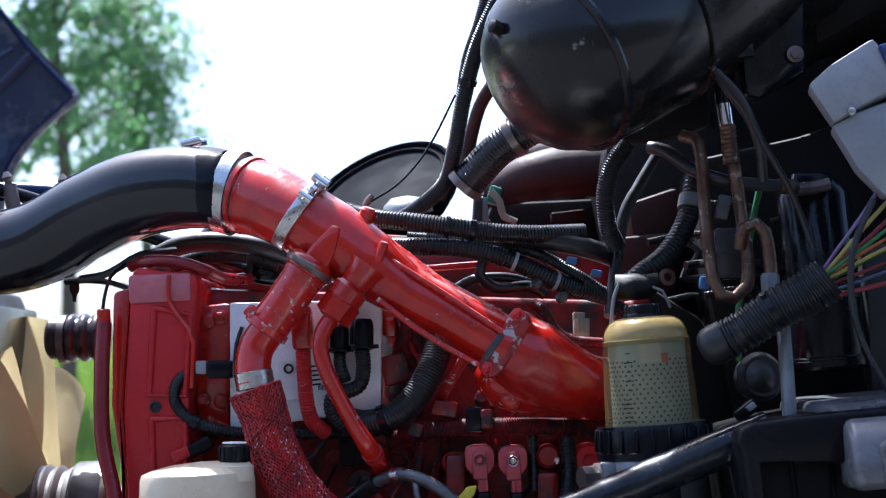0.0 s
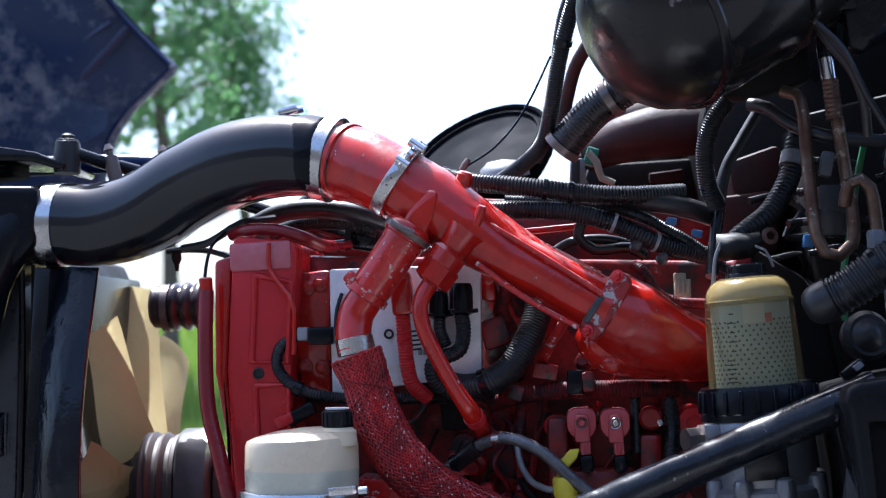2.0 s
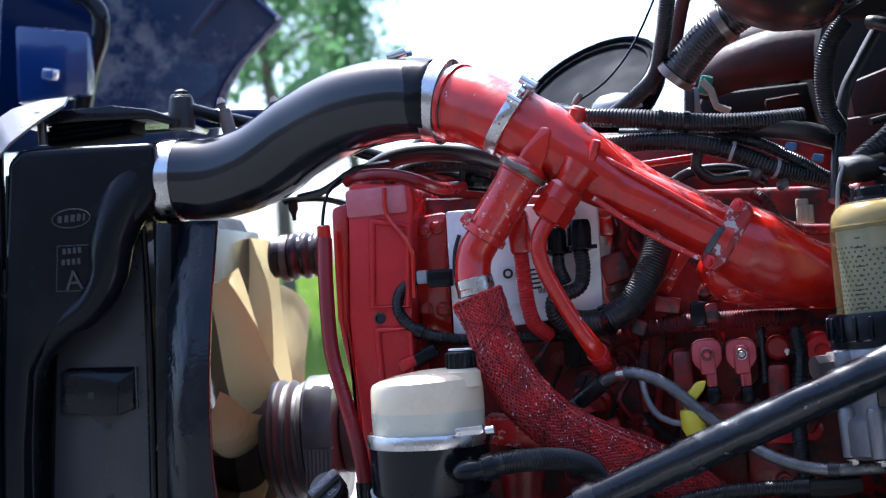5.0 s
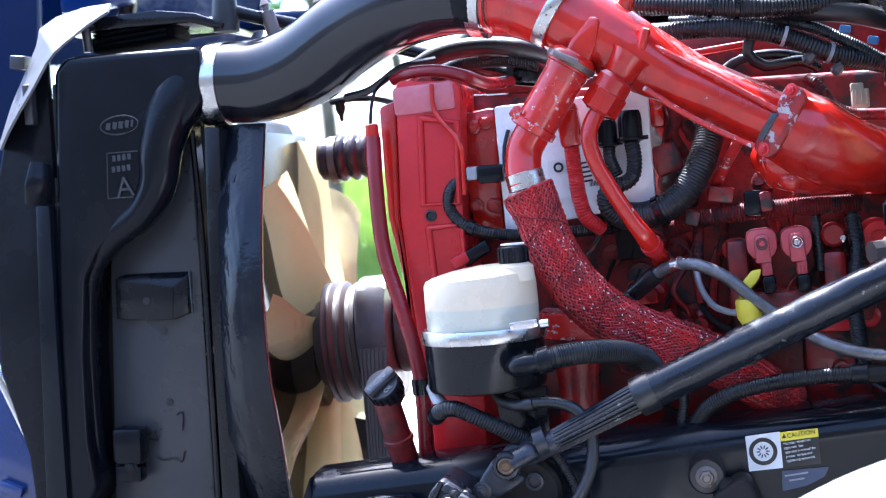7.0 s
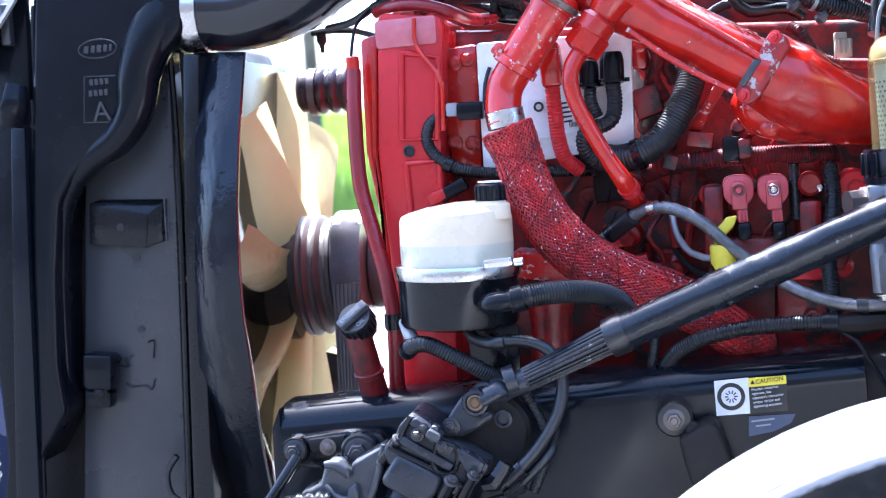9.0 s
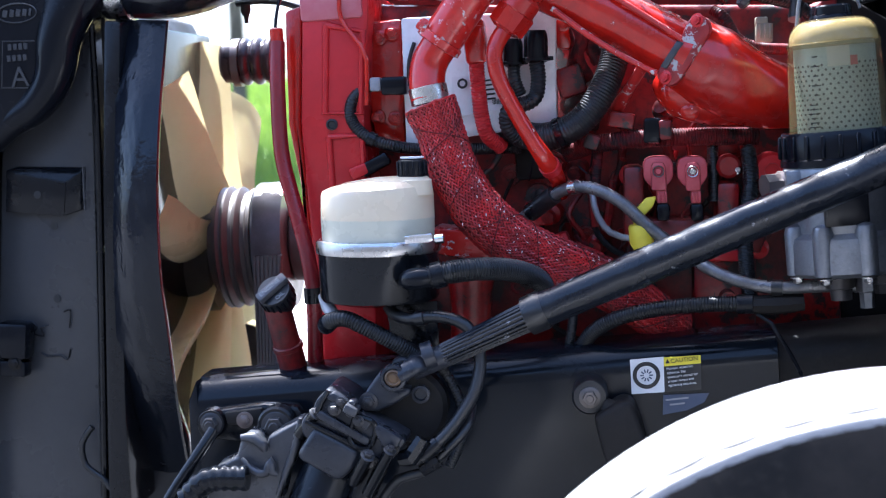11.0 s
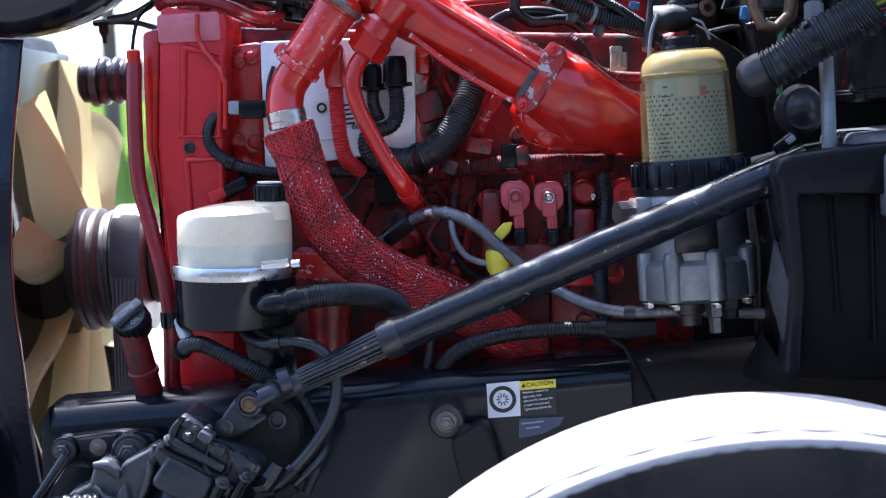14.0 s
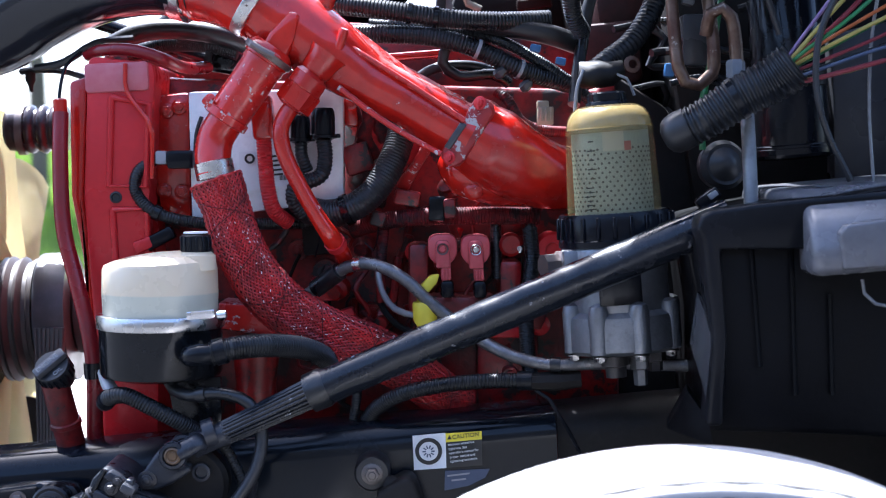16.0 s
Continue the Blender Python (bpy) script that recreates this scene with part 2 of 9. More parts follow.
FAN = surface("beige_nylon", (0.57, 0.53, 0.35), (0.50, 0.43, 0.25), 0.36, grain=60, blotch=7, mix=0.7, bump=0.08,
              dust=(0.30, 0.19, 0.09), dust_at=0.66, dust_scale=9)
ALU = surface("cast_aluminium", (0.26, 0.27, 0.29), (0.16, 0.165, 0.18), 0.46, metal=0.85, grain=160, blotch=14, mix=0.6, bump=0.3, bump_scale=300,
              dust=(0.10, 0.10, 0.10), dust_at=0.62, dust_scale=18)
PLATE = surface("bare_aluminium_plate", (0.80, 0.81, 0.82), (0.60, 0.60, 0.61), 0.45, metal=0.05, grain=120, blotch=24, mix=0.6, bump=0.2,
                wear=(0.16, 0.13, 0.12), wear_at=0.68, wear_scale=70)
STEEL = surface("stainless_band", (0.62, 0.61, 0.60), (0.42, 0.41, 0.40), 0.28, metal=1.0, grain=160, blotch=30, mix=0.5, bump=0.05)
CHROME = surface("bright_steel", (0.80, 0.80, 0.82), (0.6, 0.6, 0.62), 0.16, metal=1.0, grain=90, blotch=20, mix=0.4, bump=0.03)
GROOVE = surface("dull_brown_pulley_rim", (0.045, 0.036, 0.034), (0.075, 0.058, 0.050), 0.45, metal=0.15, grain=90, blotch=12, mix=0.9, bump=0.1)
IRON = surface("worn_brown_iron", (0.14, 0.12, 0.115), (0.20, 0.155, 0.135), 0.40, metal=0.7, grain=90, blotch=12, mix=0.9, bump=0.2)
PULLEY = surface("worn_pulley_steel", (0.09, 0.085, 0.085), (0.16, 0.14, 0.13), 0.38, metal=0.7, grain=90, blotch=9, mix=0.8, bump=0.1)
BELT = surface("ribbed_rubber_belt", (0.05, 0.05, 0.056), (0.085, 0.085, 0.095), 0.42, grain=120, blotch=15, mix=0.7, bump=0.1)
COPPER = surface("rusty_copper_pipe", (0.15, 0.10, 0.07), (0.07, 0.03, 0.018), 0.42, metal=0.6, grain=90, blotch=18, mix=1.0, bump=0.3,
                 wear=(0.26, 0.21, 0.17), wear_at=0.6, wear_scale=40)
GREYTUBE = surface("dull_zinc_pipe", (0.26, 0.27, 0.28), (0.16, 0.16, 0.17), 0.5, metal=0.5, grain=90, blotch=15, mix=0.7, bump=0.1)
RES_WHITE = surface("milky_plastic", (0.68, 0.58, 0.42), (0.62, 0.51, 0.35), 0.26, grain=40, blotch=8, mix=0.4, bump=0.03, rough_var=0.05)
RES_WHITE.node_tree.nodes["Principled BSDF"].inputs["Subsurface Weight"].default_value = 0.35
RES_WHITE.node_tree.nodes["Principled BSDF"].inputs["Subsurface Radius"].default_value = (0.03, 0.025, 0.02)
RES_FLUID = surface("milky_plastic_with_fluid_behind", (0.54, 0.52, 0.41), (0.46, 0.45, 0.35), 0.26, grain=40, blotch=8, mix=0.4, bump=0.03, rough_var=0.05)
COOLANT_RED = surface("dark_red_coolant_pipe", (0.21, 0.008, 0.013), (0.13, 0.006, 0.009), 0.34, grain=90, blotch=12, mix=0.7, bump=0.1, spec=0.5)
COUPLER = surface("reddish_black_rubber", (0.030, 0.020, 0.022), (0.050, 0.028, 0.028), 0.28, grain=90, blotch=14, mix=0.7, bump=0.08, spec=0.6)
YELLOW = surface("yellow_plastic", (0.62, 0.52, 0.03), (0.50, 0.40, 0.03), 0.5, grain=90, blotch=20, mix=0.6, bump=0.05)
WHITE = surface("white_label", (0.74, 0.75, 0.77), (0.62, 0.63, 0.65), 0.5, grain=90, blotch=30, mix=0.4, bump=0.0)
LABEL_YELLOW = surface("yellow_label", (0.78, 0.66, 0.03), (0.68, 0.56, 0.03), 0.5, grain=90, blotch=30, mix=0.4, bump=0.0)
INK = surface("black_ink", (0.012, 0.012, 0.013), (0.02, 0.02, 0.02), 0.55, grain=90, blotch=30, mix=0.4, bump=0.0)
LABEL_BLUE = surface("blue_grey_label", (0.035, 0.055, 0.11), (0.025, 0.04, 0.075), 0.45, grain=90, blotch=30, mix=0.5, bump=0.0)
SILVER_PLASTIC = surface("grey_plastic", (0.30, 0.31, 0.33), (0.20, 0.205, 0.22), 0.45, grain=120, blotch=9, mix=0.7, bump=0.08, dust=(0.15, 0.13, 0.11), dust_at=0.62, dust_scale=12)
BLUE = surface("dark_blue_car_paint", (0.003, 0.014, 0.060), (0.003, 0.011, 0.045), 0.22, grain=60, blotch=5, mix=0.5, bump=0.03, coat=0.05, rough_var=0.05, spec=0.22)
BLUE_BRIGHT = surface("blue_car_paint", (0.008, 0.035, 0.16), (0.006, 0.026, 0.12), 0.25, grain=60, blotch=5, mix=0.5, bump=0.03, coat=0.8, rough_var=0.05)
UNDER = surface("dusty_hood_underside", (0.034, 0.052, 0.100), (0.020, 0.032, 0.066), 0.24, grain=60, blotch=4, mix=0.6, bump=0.12, spec=0.5,
                dust=(0.22, 0.22, 0.225), dust_at=0.50, dust_scale=8.0)
# One rubber in two tones: sun painted into the tread, shade into the sidewall.
TYRE_SUNLIT = surface("sunlit_dusty_tyre_rubber", (0.30, 0.29, 0.28), (0.22, 0.215, 0.21), 0.8, grain=120, blotch=9, mix=0.7, bump=0.2)
TYRE_SHADED = surface("shaded_tyre_rubber", (0.012, 0.011, 0.010), (0.032, 0.027, 0.023), 0.75, grain=70, blotch=7, mix=0.9, bump=0.3, spec=0.12, dust=(0.06, 0.05, 0.04), dust_at=0.58, dust_scale=16)
DIRT = surface("grimy_black_metal", (0.005, 0.0045, 0.0045), (0.014, 0.012, 0.011), 0.6, grain=90, blotch=8, mix=0.9, bump=0.4, spec=0.25,
               dust=(0.035, 0.026, 0.02), dust_at=0.64, dust_scale=10)
WORN_ROD = surface("worn_black_rod", (0.005, 0.007, 0.012), (0.011, 0.013, 0.018), 0.20, grain=70, blotch=16, mix=0.7, bump=0.45, bump_scale=45, rough_var=0.10,
                   wear=(0.15, 0.15, 0.16), wear_at=0.65, wear_scale=55, dust=(0.05, 0.05, 0.055), dust_at=0.62, dust_scale=26, spec=0.34)
MATTE = surface("matte_black_lid", (0.004, 0.005, 0.008), (0.007, 0.008, 0.011), 0.8, grain=90, blotch=8, mix=0.7, bump=0.08, spec=0.05)
GREY_LID = surface("weathered_grey_lid_plastic", (0.11, 0.11, 0.122), (0.06, 0.061, 0.068), 0.34, grain=90, blotch=7, mix=0.7, bump=0.08, coat=0.1)
LID = surface("weathered_black_frame", (0.005, 0.0055, 0.007), (0.010, 0.010, 0.012), 0.26, grain=90, blotch=7, mix=0.7, bump=0.08, spec=0.14, dust=(0.05, 0.047, 0.044), dust_at=0.68, dust_scale=16)
BOX = surface("scuffed_black_box_plastic", (0.003, 0.003, 0.0036), (0.006, 0.006, 0.007), 0.45, grain=120, blotch=7, mix=0.7, bump=0.2, spec=0.10,
              wear=(0.06, 0.058, 0.055), wear_at=0.72, wear_scale=30, dust=(0.03, 0.028, 0.025), dust_at=0.68, dust_scale=9)
CAST_GREY = surface("worn_grey_forging", (0.075, 0.077, 0.085), (0.035, 0.036, 0.042), 0.32, metal=0.3, grain=70, blotch=16, mix=0.8, bump=0.25)
GEAR_PAINT = surface("dusty_black_casting", (0.014, 0.016, 0.022), (0.034, 0.036, 0.044), 0.34, grain=90, blotch=14, mix=0.8, bump=0.3, spec=0.4,
                     wear=(0.16, 0.16, 0.17), wear_at=0.72, wear_scale=70, dust=(0.06, 0.058, 0.06), dust_at=0.6, dust_scale=18)
BOLT = surface("grimy_bolt_steel", (0.035, 0.035, 0.040), (0.065, 0.060, 0.058), 0.40, metal=0.5, grain=90, blotch=14, mix=0.8, bump=0.15)
BRONZE = surface("bronze_brown_cup", (0.16, 0.105, 0.060), (0.07, 0.045, 0.03), 0.42, metal=0.6, grain=90, blotch=20, mix=0.8, bump=0.2)
HEAT = surface("heat_stained_iron", (0.045, 0.010, 0.009), (0.012, 0.007, 0.006), 0.55, grain=90, blotch=9, mix=0.9, bump=0.4, spec=0.3)
GREEN_W = surface("green_wire", (0.03, 0.17, 0.05), (0.02, 0.1, 0.03), 0.4, bump=0.0)
YELLOW_W = surface("yellow_wire", (0.38, 0.32, 0.07), (0.28, 0.22, 0.05), 0.4, bump=0.0)
RED_W = surface("red_wire", (0.22, 0.02, 0.03), (0.15, 0.012, 0.02), 0.4, bump=0.0)
PURPLE_W = surface("purple_wire", (0.20, 0.13, 0.28), (0.15, 0.1, 0.2), 0.4, bump=0.0)
ORANGE_W = surface("orange_wire", (0.50, 0.14, 0.03), (0.4, 0.1, 0.03), 0.4, bump=0.0)
BLUE_CON = surface("blue_plastic", (0.03, 0.11, 0.26), (0.03, 0.09, 0.2), 0.45, bump=0.0)
IVORY = surface("ivory_plastic", (0.28, 0.26, 0.19), (0.20, 0.18, 0.13), 0.5, bump=0.0)


def ground_material():
    """Unseen near ground darkened to cut bounce, then pale gravel, green meadow further off."""
    m = surface("meadow_ground", (0.09, 0.15, 0.025), (0.14, 0.19, 0.05), 0.95, grain=3.0, blotch=0.4, mix=0.9, bump=0.3)
    nd, ln = m.node_tree.nodes, m.node_tree.links
    b = nd["Principled BSDF"]
    green = b.inputs["Base Color"].links[0].from_socket
    co = nd.new("ShaderNodeTexCoord")
    s = nd.new("ShaderNodeSeparateXYZ")
    ln.new(co.outputs["Object"], s.inputs[0])
    far = nd.new("ShaderNodeMapRange")
    far.inputs[1].default_value, far.inputs[2].default_value = 19.5, 20.5
    ln.new(s.outputs[1], far.inputs[0])
    grit = nd.new("ShaderNodeTexNoise")
    grit.inputs["Scale"].default_value = 60
    ramp = nd.new("ShaderNodeMix")
    ramp.data_type = "RGBA"
    ramp.inputs[6].default_value, ramp.inputs[7].default_value = (0.045, 0.045, 0.047, 1), (0.08, 0.079, 0.077, 1)
    ln.new(co.outputs["Object"], grit.inputs["Vector"])
    ln.new(grit.outputs["Fac"], ramp.inputs[0])
    mx = nd.new("ShaderNodeMix")
    mx.data_type = "RGBA"
    ln.new(far.outputs[0], mx.inputs[0])
    pale = nd.new("ShaderNodeMapRange")
    pale.inputs[1].default_value, pale.inputs[2].default_value = 5.5, 6.5
    ln.new(s.outputs[1], pale.inputs[0])
    yard = nd.new("ShaderNodeMix")
    yard.data_type = "RGBA"
    yard.inputs[7].default_value = (0.42, 0.40, 0.37, 1)
    ln.new(pale.outputs[0], yard.inputs[0])
    ln.new(ramp.outputs[2], yard.inputs[6])
    ln.new(yard.outputs[2], mx.inputs[6])
    ln.new(green, mx.inputs[7])
    ln.new(mx.outputs[2], b.inputs["Base Color"])
    return m


GRASS_SOIL = ground_material()
BARK = surface("tree_bark", (0.10, 0.085, 0.065), (0.05, 0.042, 0.034), 0.9, grain=20, blotch=3, mix=0.9, bump=0.6)


def leaf_material(name, c1, c2, glow):
    m = surface(name, c1, c2, 0.55, grain=4, blotch=0.9, mix=1.0, bump=0.0)
    nd, ln = m.node_tree.nodes, m.node_tree.links
    tr = nd.new("ShaderNodeBsdfTranslucent")
    tr.inputs["Color"].default_value = (*glow, 1)
    mx = nd.new("ShaderNodeMixShader")
    mx.inputs[0].default_value = 0.42
    ln.new(nd["Principled BSDF"].outputs[0], mx.inputs[1])
    ln.new(tr.outputs[0], mx.inputs[2])
    ln.new(mx.outputs[0], nd["Material Output"].inputs["Surface"])
    return m


LEAF = leaf_material("tree_leaf", (0.060, 0.13, 0.060), (0.028, 0.075, 0.040), (0.22, 0.44, 0.18))
BLADE = leaf_material("grass_blade", (0.10, 0.19, 0.03), (0.16, 0.22, 0.06), (0.26, 0.40, 0.06))


def glass_like(name, color, rough, amount, clear):
    """Clear tinted plastic: partly see-through."""
    m = bpy.data.materials.new(name)
    m.use_nodes = True
    nd, ln = m.node_tree.nodes, m.node_tree.links
    b = nd["Principled BSDF"]
    b.inputs["Base Color"].default_value = (*color, 1)
    b.inputs["Roughness"].default_value = rough
    tp = nd.new("ShaderNodeBsdfTransparent")
    tp.inputs["Color"].default_value = (*clear, 1)
    mx = nd.new("ShaderNodeMixShader")
    mx.inputs[0].default_value = amount
    ln.new(b.outputs[0], mx.inputs[1])
    ln.new(tp.outputs[0], mx.inputs[2])
    ln.new(mx.outputs[0], nd["Material Output"].inputs["Surface"])
    return m


AMBER = glass_like("amber_clear_plastic", (0.34, 0.26, 0.12), 0.08, 0.74, (0.94, 0.91, 0.80))
GOLD_LINER = surface("golden_plastic_dome", (0.39, 0.31, 0.15), (0.28, 0.21, 0.09), 0.22, grain=60, blotch=14, mix=0.6, bump=0.05)


def let_light_through(m, color, amount):
    nd, ln = m.node_tree.nodes, m.node_tree.links
    tr = nd.new("ShaderNodeBsdfTranslucent")
    tr.inputs["Color"].default_value = (*color, 1)
    mx = nd.new("ShaderNodeMixShader")
    mx.inputs[0].default_value = amount
    ln.new(nd["Principled BSDF"].outputs[0], mx.inputs[1])
    ln.new(tr.outputs[0], mx.inputs[2])
    ln.new(mx.outputs[0], nd["Material Output"].inputs["Surface"])


let_light_through(FAN, (0.88, 0.78, 0.46), 0.5)
ACT = surface("pale_red_actuator_paint", (0.58, 0.10, 0.11), (0.46, 0.05, 0.06), 0.4, grain=90, blotch=16, mix=0.8, bump=0.2, wear=(0.66, 0.5, 0.48), wear_at=0.66, wear_scale=60)
# Paler than the black sheet beside it: sunlight put into the flange's colour.
FLANGE_LIT = surface("sunlit_grey_flange", (0.11, 0.11, 0.115), (0.06, 0.06, 0.064), 0.35, metal=0.2, grain=90, blotch=9, mix=0.6, bump=0.05)


# ---- outdoors ----
def ground_height(y):
    """Flat yard, then a grassy bank."""
    f = max(0.0, min(1.0, (y - 20.0) / 16.0))
    return 2.15 * f * f * (3 - 2 * f)


def make_ground():
    bm = bmesh.new()
    n = 60
    xs = [400 * (abs(i / n) ** 3) * (-1 if i < 0 else 1) for i in range(-n, n + 1)]
    ys = sorted(set(xs) | {18.0 + 1.5 * k for k in range(15)})
    grid = [[bm.verts.new((x, y, ground_height(y) + 0.10 * noise.noise(Vector((x * 0.2, y * 0.2, 0))) * min(1, abs(y) / 12))) for x in xs] for y in ys]
    for a, b in zip(grid, grid[1:]):
        for j in range(len(xs) - 1):
            bm.faces.new((a[j], a[j + 1], b[j + 1], b[j]))
    return solo("ground", bm, GRASS_SOIL, "pale gravel yard and sunlit green meadow behind the truck", "ground", kind="structure")


make_ground()


def make_back_wall():
    # Unseen wall, added to darken what black faces reflect and lower the fill light.
    bm = add_box(bmesh.new(), (0, -12.0, 3.4), (90, 0.3, 7.6), (0, 0, 0), 0)
    solo("unseen_wall", bm, surface("dark_reflection_wall", (0.06, 0.06, 0.063), (0.04, 0.04, 0.043), 0.9, grain=8, blotch=0.6, mix=0.8, bump=0.2), "plain dark unseen wall added to darken reflections", "wall", kind="structure")


make_back_wall()


def make_grass():
    rnd = random.Random(5)
    verts, faces = [], []
    for _ in range(12000):
        y = rnd.uniform(20, 38)
        x = -y * rnd.uniform(0.15, 0.34)
        h = rnd.uniform(0.2, 0.55)
        a = rnd.uniform(0, 6.28)
        dx, dy = 0.035 * math.cos(a), 0.035 * math.sin(a)
        lx, ly = rnd.uniform(-0.15, 0.15), rnd.uniform(-0.15, 0.15)
        z = ground_height(y) - 0.05
        k = len(verts)
        verts += [(x - dx, y - dy, z), (x + dx, y + dy, z), (x + lx, y + ly, z + h)]
        faces.append((k, k + 1, k + 2))
    me = bpy.data.meshes.new("grass")
    me.from_pydata(verts, [], faces)
    me.materials.append(BLADE)
    tagged(new("grass", me), "tall bright green meadow grass", "grass", kind="stuff")


make_grass()


def make_tree(name, base, height, spread, leaves, seed, label, limbs=16, low=0.2, lean=0.0):
    rnd = random.Random(seed)
    tree = thing(name, base, label, "tree")
    b = Vector(base)
    bm = bmesh.new()
    top = b + Vector((lean * height, 0, height))
    trunk = [b - Vector((0, 0, 0.3)), b.lerp(top, 0.3) + Vector((0.1, 0, 0)), b.lerp(top, 0.65) - Vector((0.12, 0, 0)), top]
    add_tube(bm, trunk, [0.17, 0.13, 0.09, 0.03], seg=9, step=0.5)
    clumps = []
    for i in range(limbs):
        f = low + (0.97 - low) * i / limbs
        p = b.lerp(top, f)
        a = i * 2.4 + rnd.uniform(-0.4, 0.4)
        ln = spread * (0.55 + 0.45 * rnd.random()) * (1.05 - 0.55 * f)
        e = p + Vector((math.cos(a) * ln, math.sin(a) * ln, ln * rnd.uniform(0.2, 0.7)))
        m = p.lerp(e, 0.5) + Vector((0, 0, 0.15 * ln))
        add_tube(bm, [p, m, e], [0.05, 0.035, 0.012], seg=6, step=0.4)
        for k in range(7):
            c = p.lerp(e, rnd.uniform(0.3, 1.05)) + Vector([rnd.gauss(0, 0.22 * spread) for _ in range(3)])
            clumps.append((c, rnd.uniform(0.25, 0.55)))
    part("trunk", bm, BARK, tree, "grey-brown trunk with thin limbs")
    verts, faces = [], []
    for _ in range(leaves):
        c, s = rnd.choice(clumps)
        p = c + Vector([rnd.gauss(0, s * 0.6) for _ in range(3)])
        u = Vector([rnd.gauss(0, 1) for _ in range(3)]).normalized()
        v = u.orthogonal().normalized()
        s = rnd.uniform(0.06, 0.12)
        k = len(verts)
        verts += [p - u * s, p + v * s * 0.55, p + u * s, p - v * s * 0.55]
        faces.append((k, k + 1, k + 2, k + 3))
    me = bpy.data.meshes.new("crown")
    me.from_pydata([tuple(v) for v in verts], [], faces)
    me.materials.append(LEAF)
    crown = new("crown", me)
    crown.parent = tree
    crown.matrix_parent_inverse = Matrix.Translation(base).inverted()
    tagged(crown, "loose sunlit green leaves with gaps")
    return tree


make_tree("tree", (-7.1, 27.0, 0.5), 13.0, 2.4, 8200, 3, "tall slim leafy green tree in the meadow", low=0.42)
make_tree("tree", (-9.6, 28.0, 0.5), 13.0, 2.5, 8200, 8, "leafy green tree with a forked crown beside another tree", low=0.38)
make_tree("tree", (-6.4, 31.0, 0.5), 9.6, 1.6, 4500, 12, "young leafy green tree with a thin pale trunk", low=0.55)
make_tree("tree", (-12.6, 29.0, 0.5), 12.0, 2.6, 7800, 15, "broad leafy green tree at the meadow's edge", low=0.3)


# ---- the truck's hood, tilted forward ----
hood = thing("hood", (-2.2, 3.0, 0.9), "dark blue tilted truck hood with black dusty underside", "truck hood")


def make_hood():
    # far fender: a curved panel that ends in a pointed corner
    bm = bmesh.new()
    outline = [(-0.990, 3.900, 2.141), (-1.000, 3.900, 2.120), (-1.068, 3.900, 2.069), (-1.119, 3.900, 2.023), (-1.161, 3.900, 1.967), (-1.192, 3.900, 1.903), (-1.217, 3.900, 1.805), (-1.474, 3.750, 1.812), (-1.953, 3.600, 1.838),
               (-1.969, 3.600, 2.686), (-1.469, 3.750, 2.662), (-1.217, 3.850, 2.412), (-1.112, 3.900, 2.270)]
    add_prism(bm, outline, (0.02, 0.03, 0.0), bevel=0.006)
    part("fender", bm, UNDER, hood, "dark fender underside with grey dust")
    bm = bmesh.new()
    add_tube(bm, [(-0.984, 3.880, 2.134), (-1.106, 3.880, 2.272), (-1.210, 3.830, 2.414), (-1.461, 3.730, 2.663)], 0.008, seg=8)
    part("fender_lip", bm, BLUE, hood, "dark blue painted lip")
    bm = bmesh.new()
    add_tube(bm, [(-0.984, 3.880, 2.131), (-1.062, 3.880, 2.064), (-1.113, 3.880, 2.018), (-1.156, 3.880, 1.962), (-1.186, 3.880, 1.897)], 0.006, seg=8)
    part("fender_lip", bm, BLUE, hood, "dark blue painted lip")
    # rib pressed into the underside
    bm = bmesh.new()
    add_tube(bm, [(-1.093, 3.890, 2.258), (-1.200, 3.880, 2.148), (-1.296, 3.870, 2.051), (-1.391, 3.850, 1.952)], 0.012, seg=10, flat=0.6)
    part("stiffening_rib", bm, UNDER, hood)
    bm = bmesh.new()
    add_tube(bm, [(-1.151, 3.890, 2.273), (-1.239, 3.870, 2.210), (-1.334, 3.840, 2.109)], 0.010, seg=10, flat=0.6)
    part("stiffening_rib", bm, UNDER, hood)
    # hood top panel, seen past the radiator's front
    bm = bmesh.new()
    add_prism(bm, [(-1.256, 3.300, 2.075), (-1.273, 3.300, 2.022), (-1.334, 3.300, 1.838), (-2.018, 3.300, 1.870), (-1.977, 3.300, 2.648), (-1.340, 3.300, 2.192), (-1.274, 3.300, 2.131)], (-0.02, 0.05, 0), bevel=0.015)
    part("hood_panel", bm, BLUE, hood, "glossy dark blue panel")
    bm = bmesh.new()
    add_tube(bm, [(-1.462, 3.200, 2.195), (-1.302, 3.200, 2.123), (-1.235, 3.200, 2.069), (-1.233, 3.200, 2.007), (-1.262, 3.200, 1.938), (-1.293, 3.200, 1.836)], 0.022, seg=10)
    part("rubber_seal", bm, BLACK, hood, "black edge seal")
    # headlamp housing glimpsed behind the panel
    bm = bmesh.new()
    add_prism(bm, [(-1.241, 3.150, 2.008), (-1.254, 3.150, 1.865), (-1.431, 3.150, 1.861), (-1.420, 3.150, 2.049)], (0, 0.05, 0), bevel=0.015)
    part("headlamp_bucket", bm, BLUE_BRIGHT, hood, "glossy blue headlamp bucket")
    bm = bmesh.new()
    add_box(bm, (-1.324, 3.120, 1.914), (0.040, 0.03, 0.026), (0, 12, 0), bevel=0.005)
    part("headlamp_bracket", bm, CHROME, hood, "bright metal bracket")
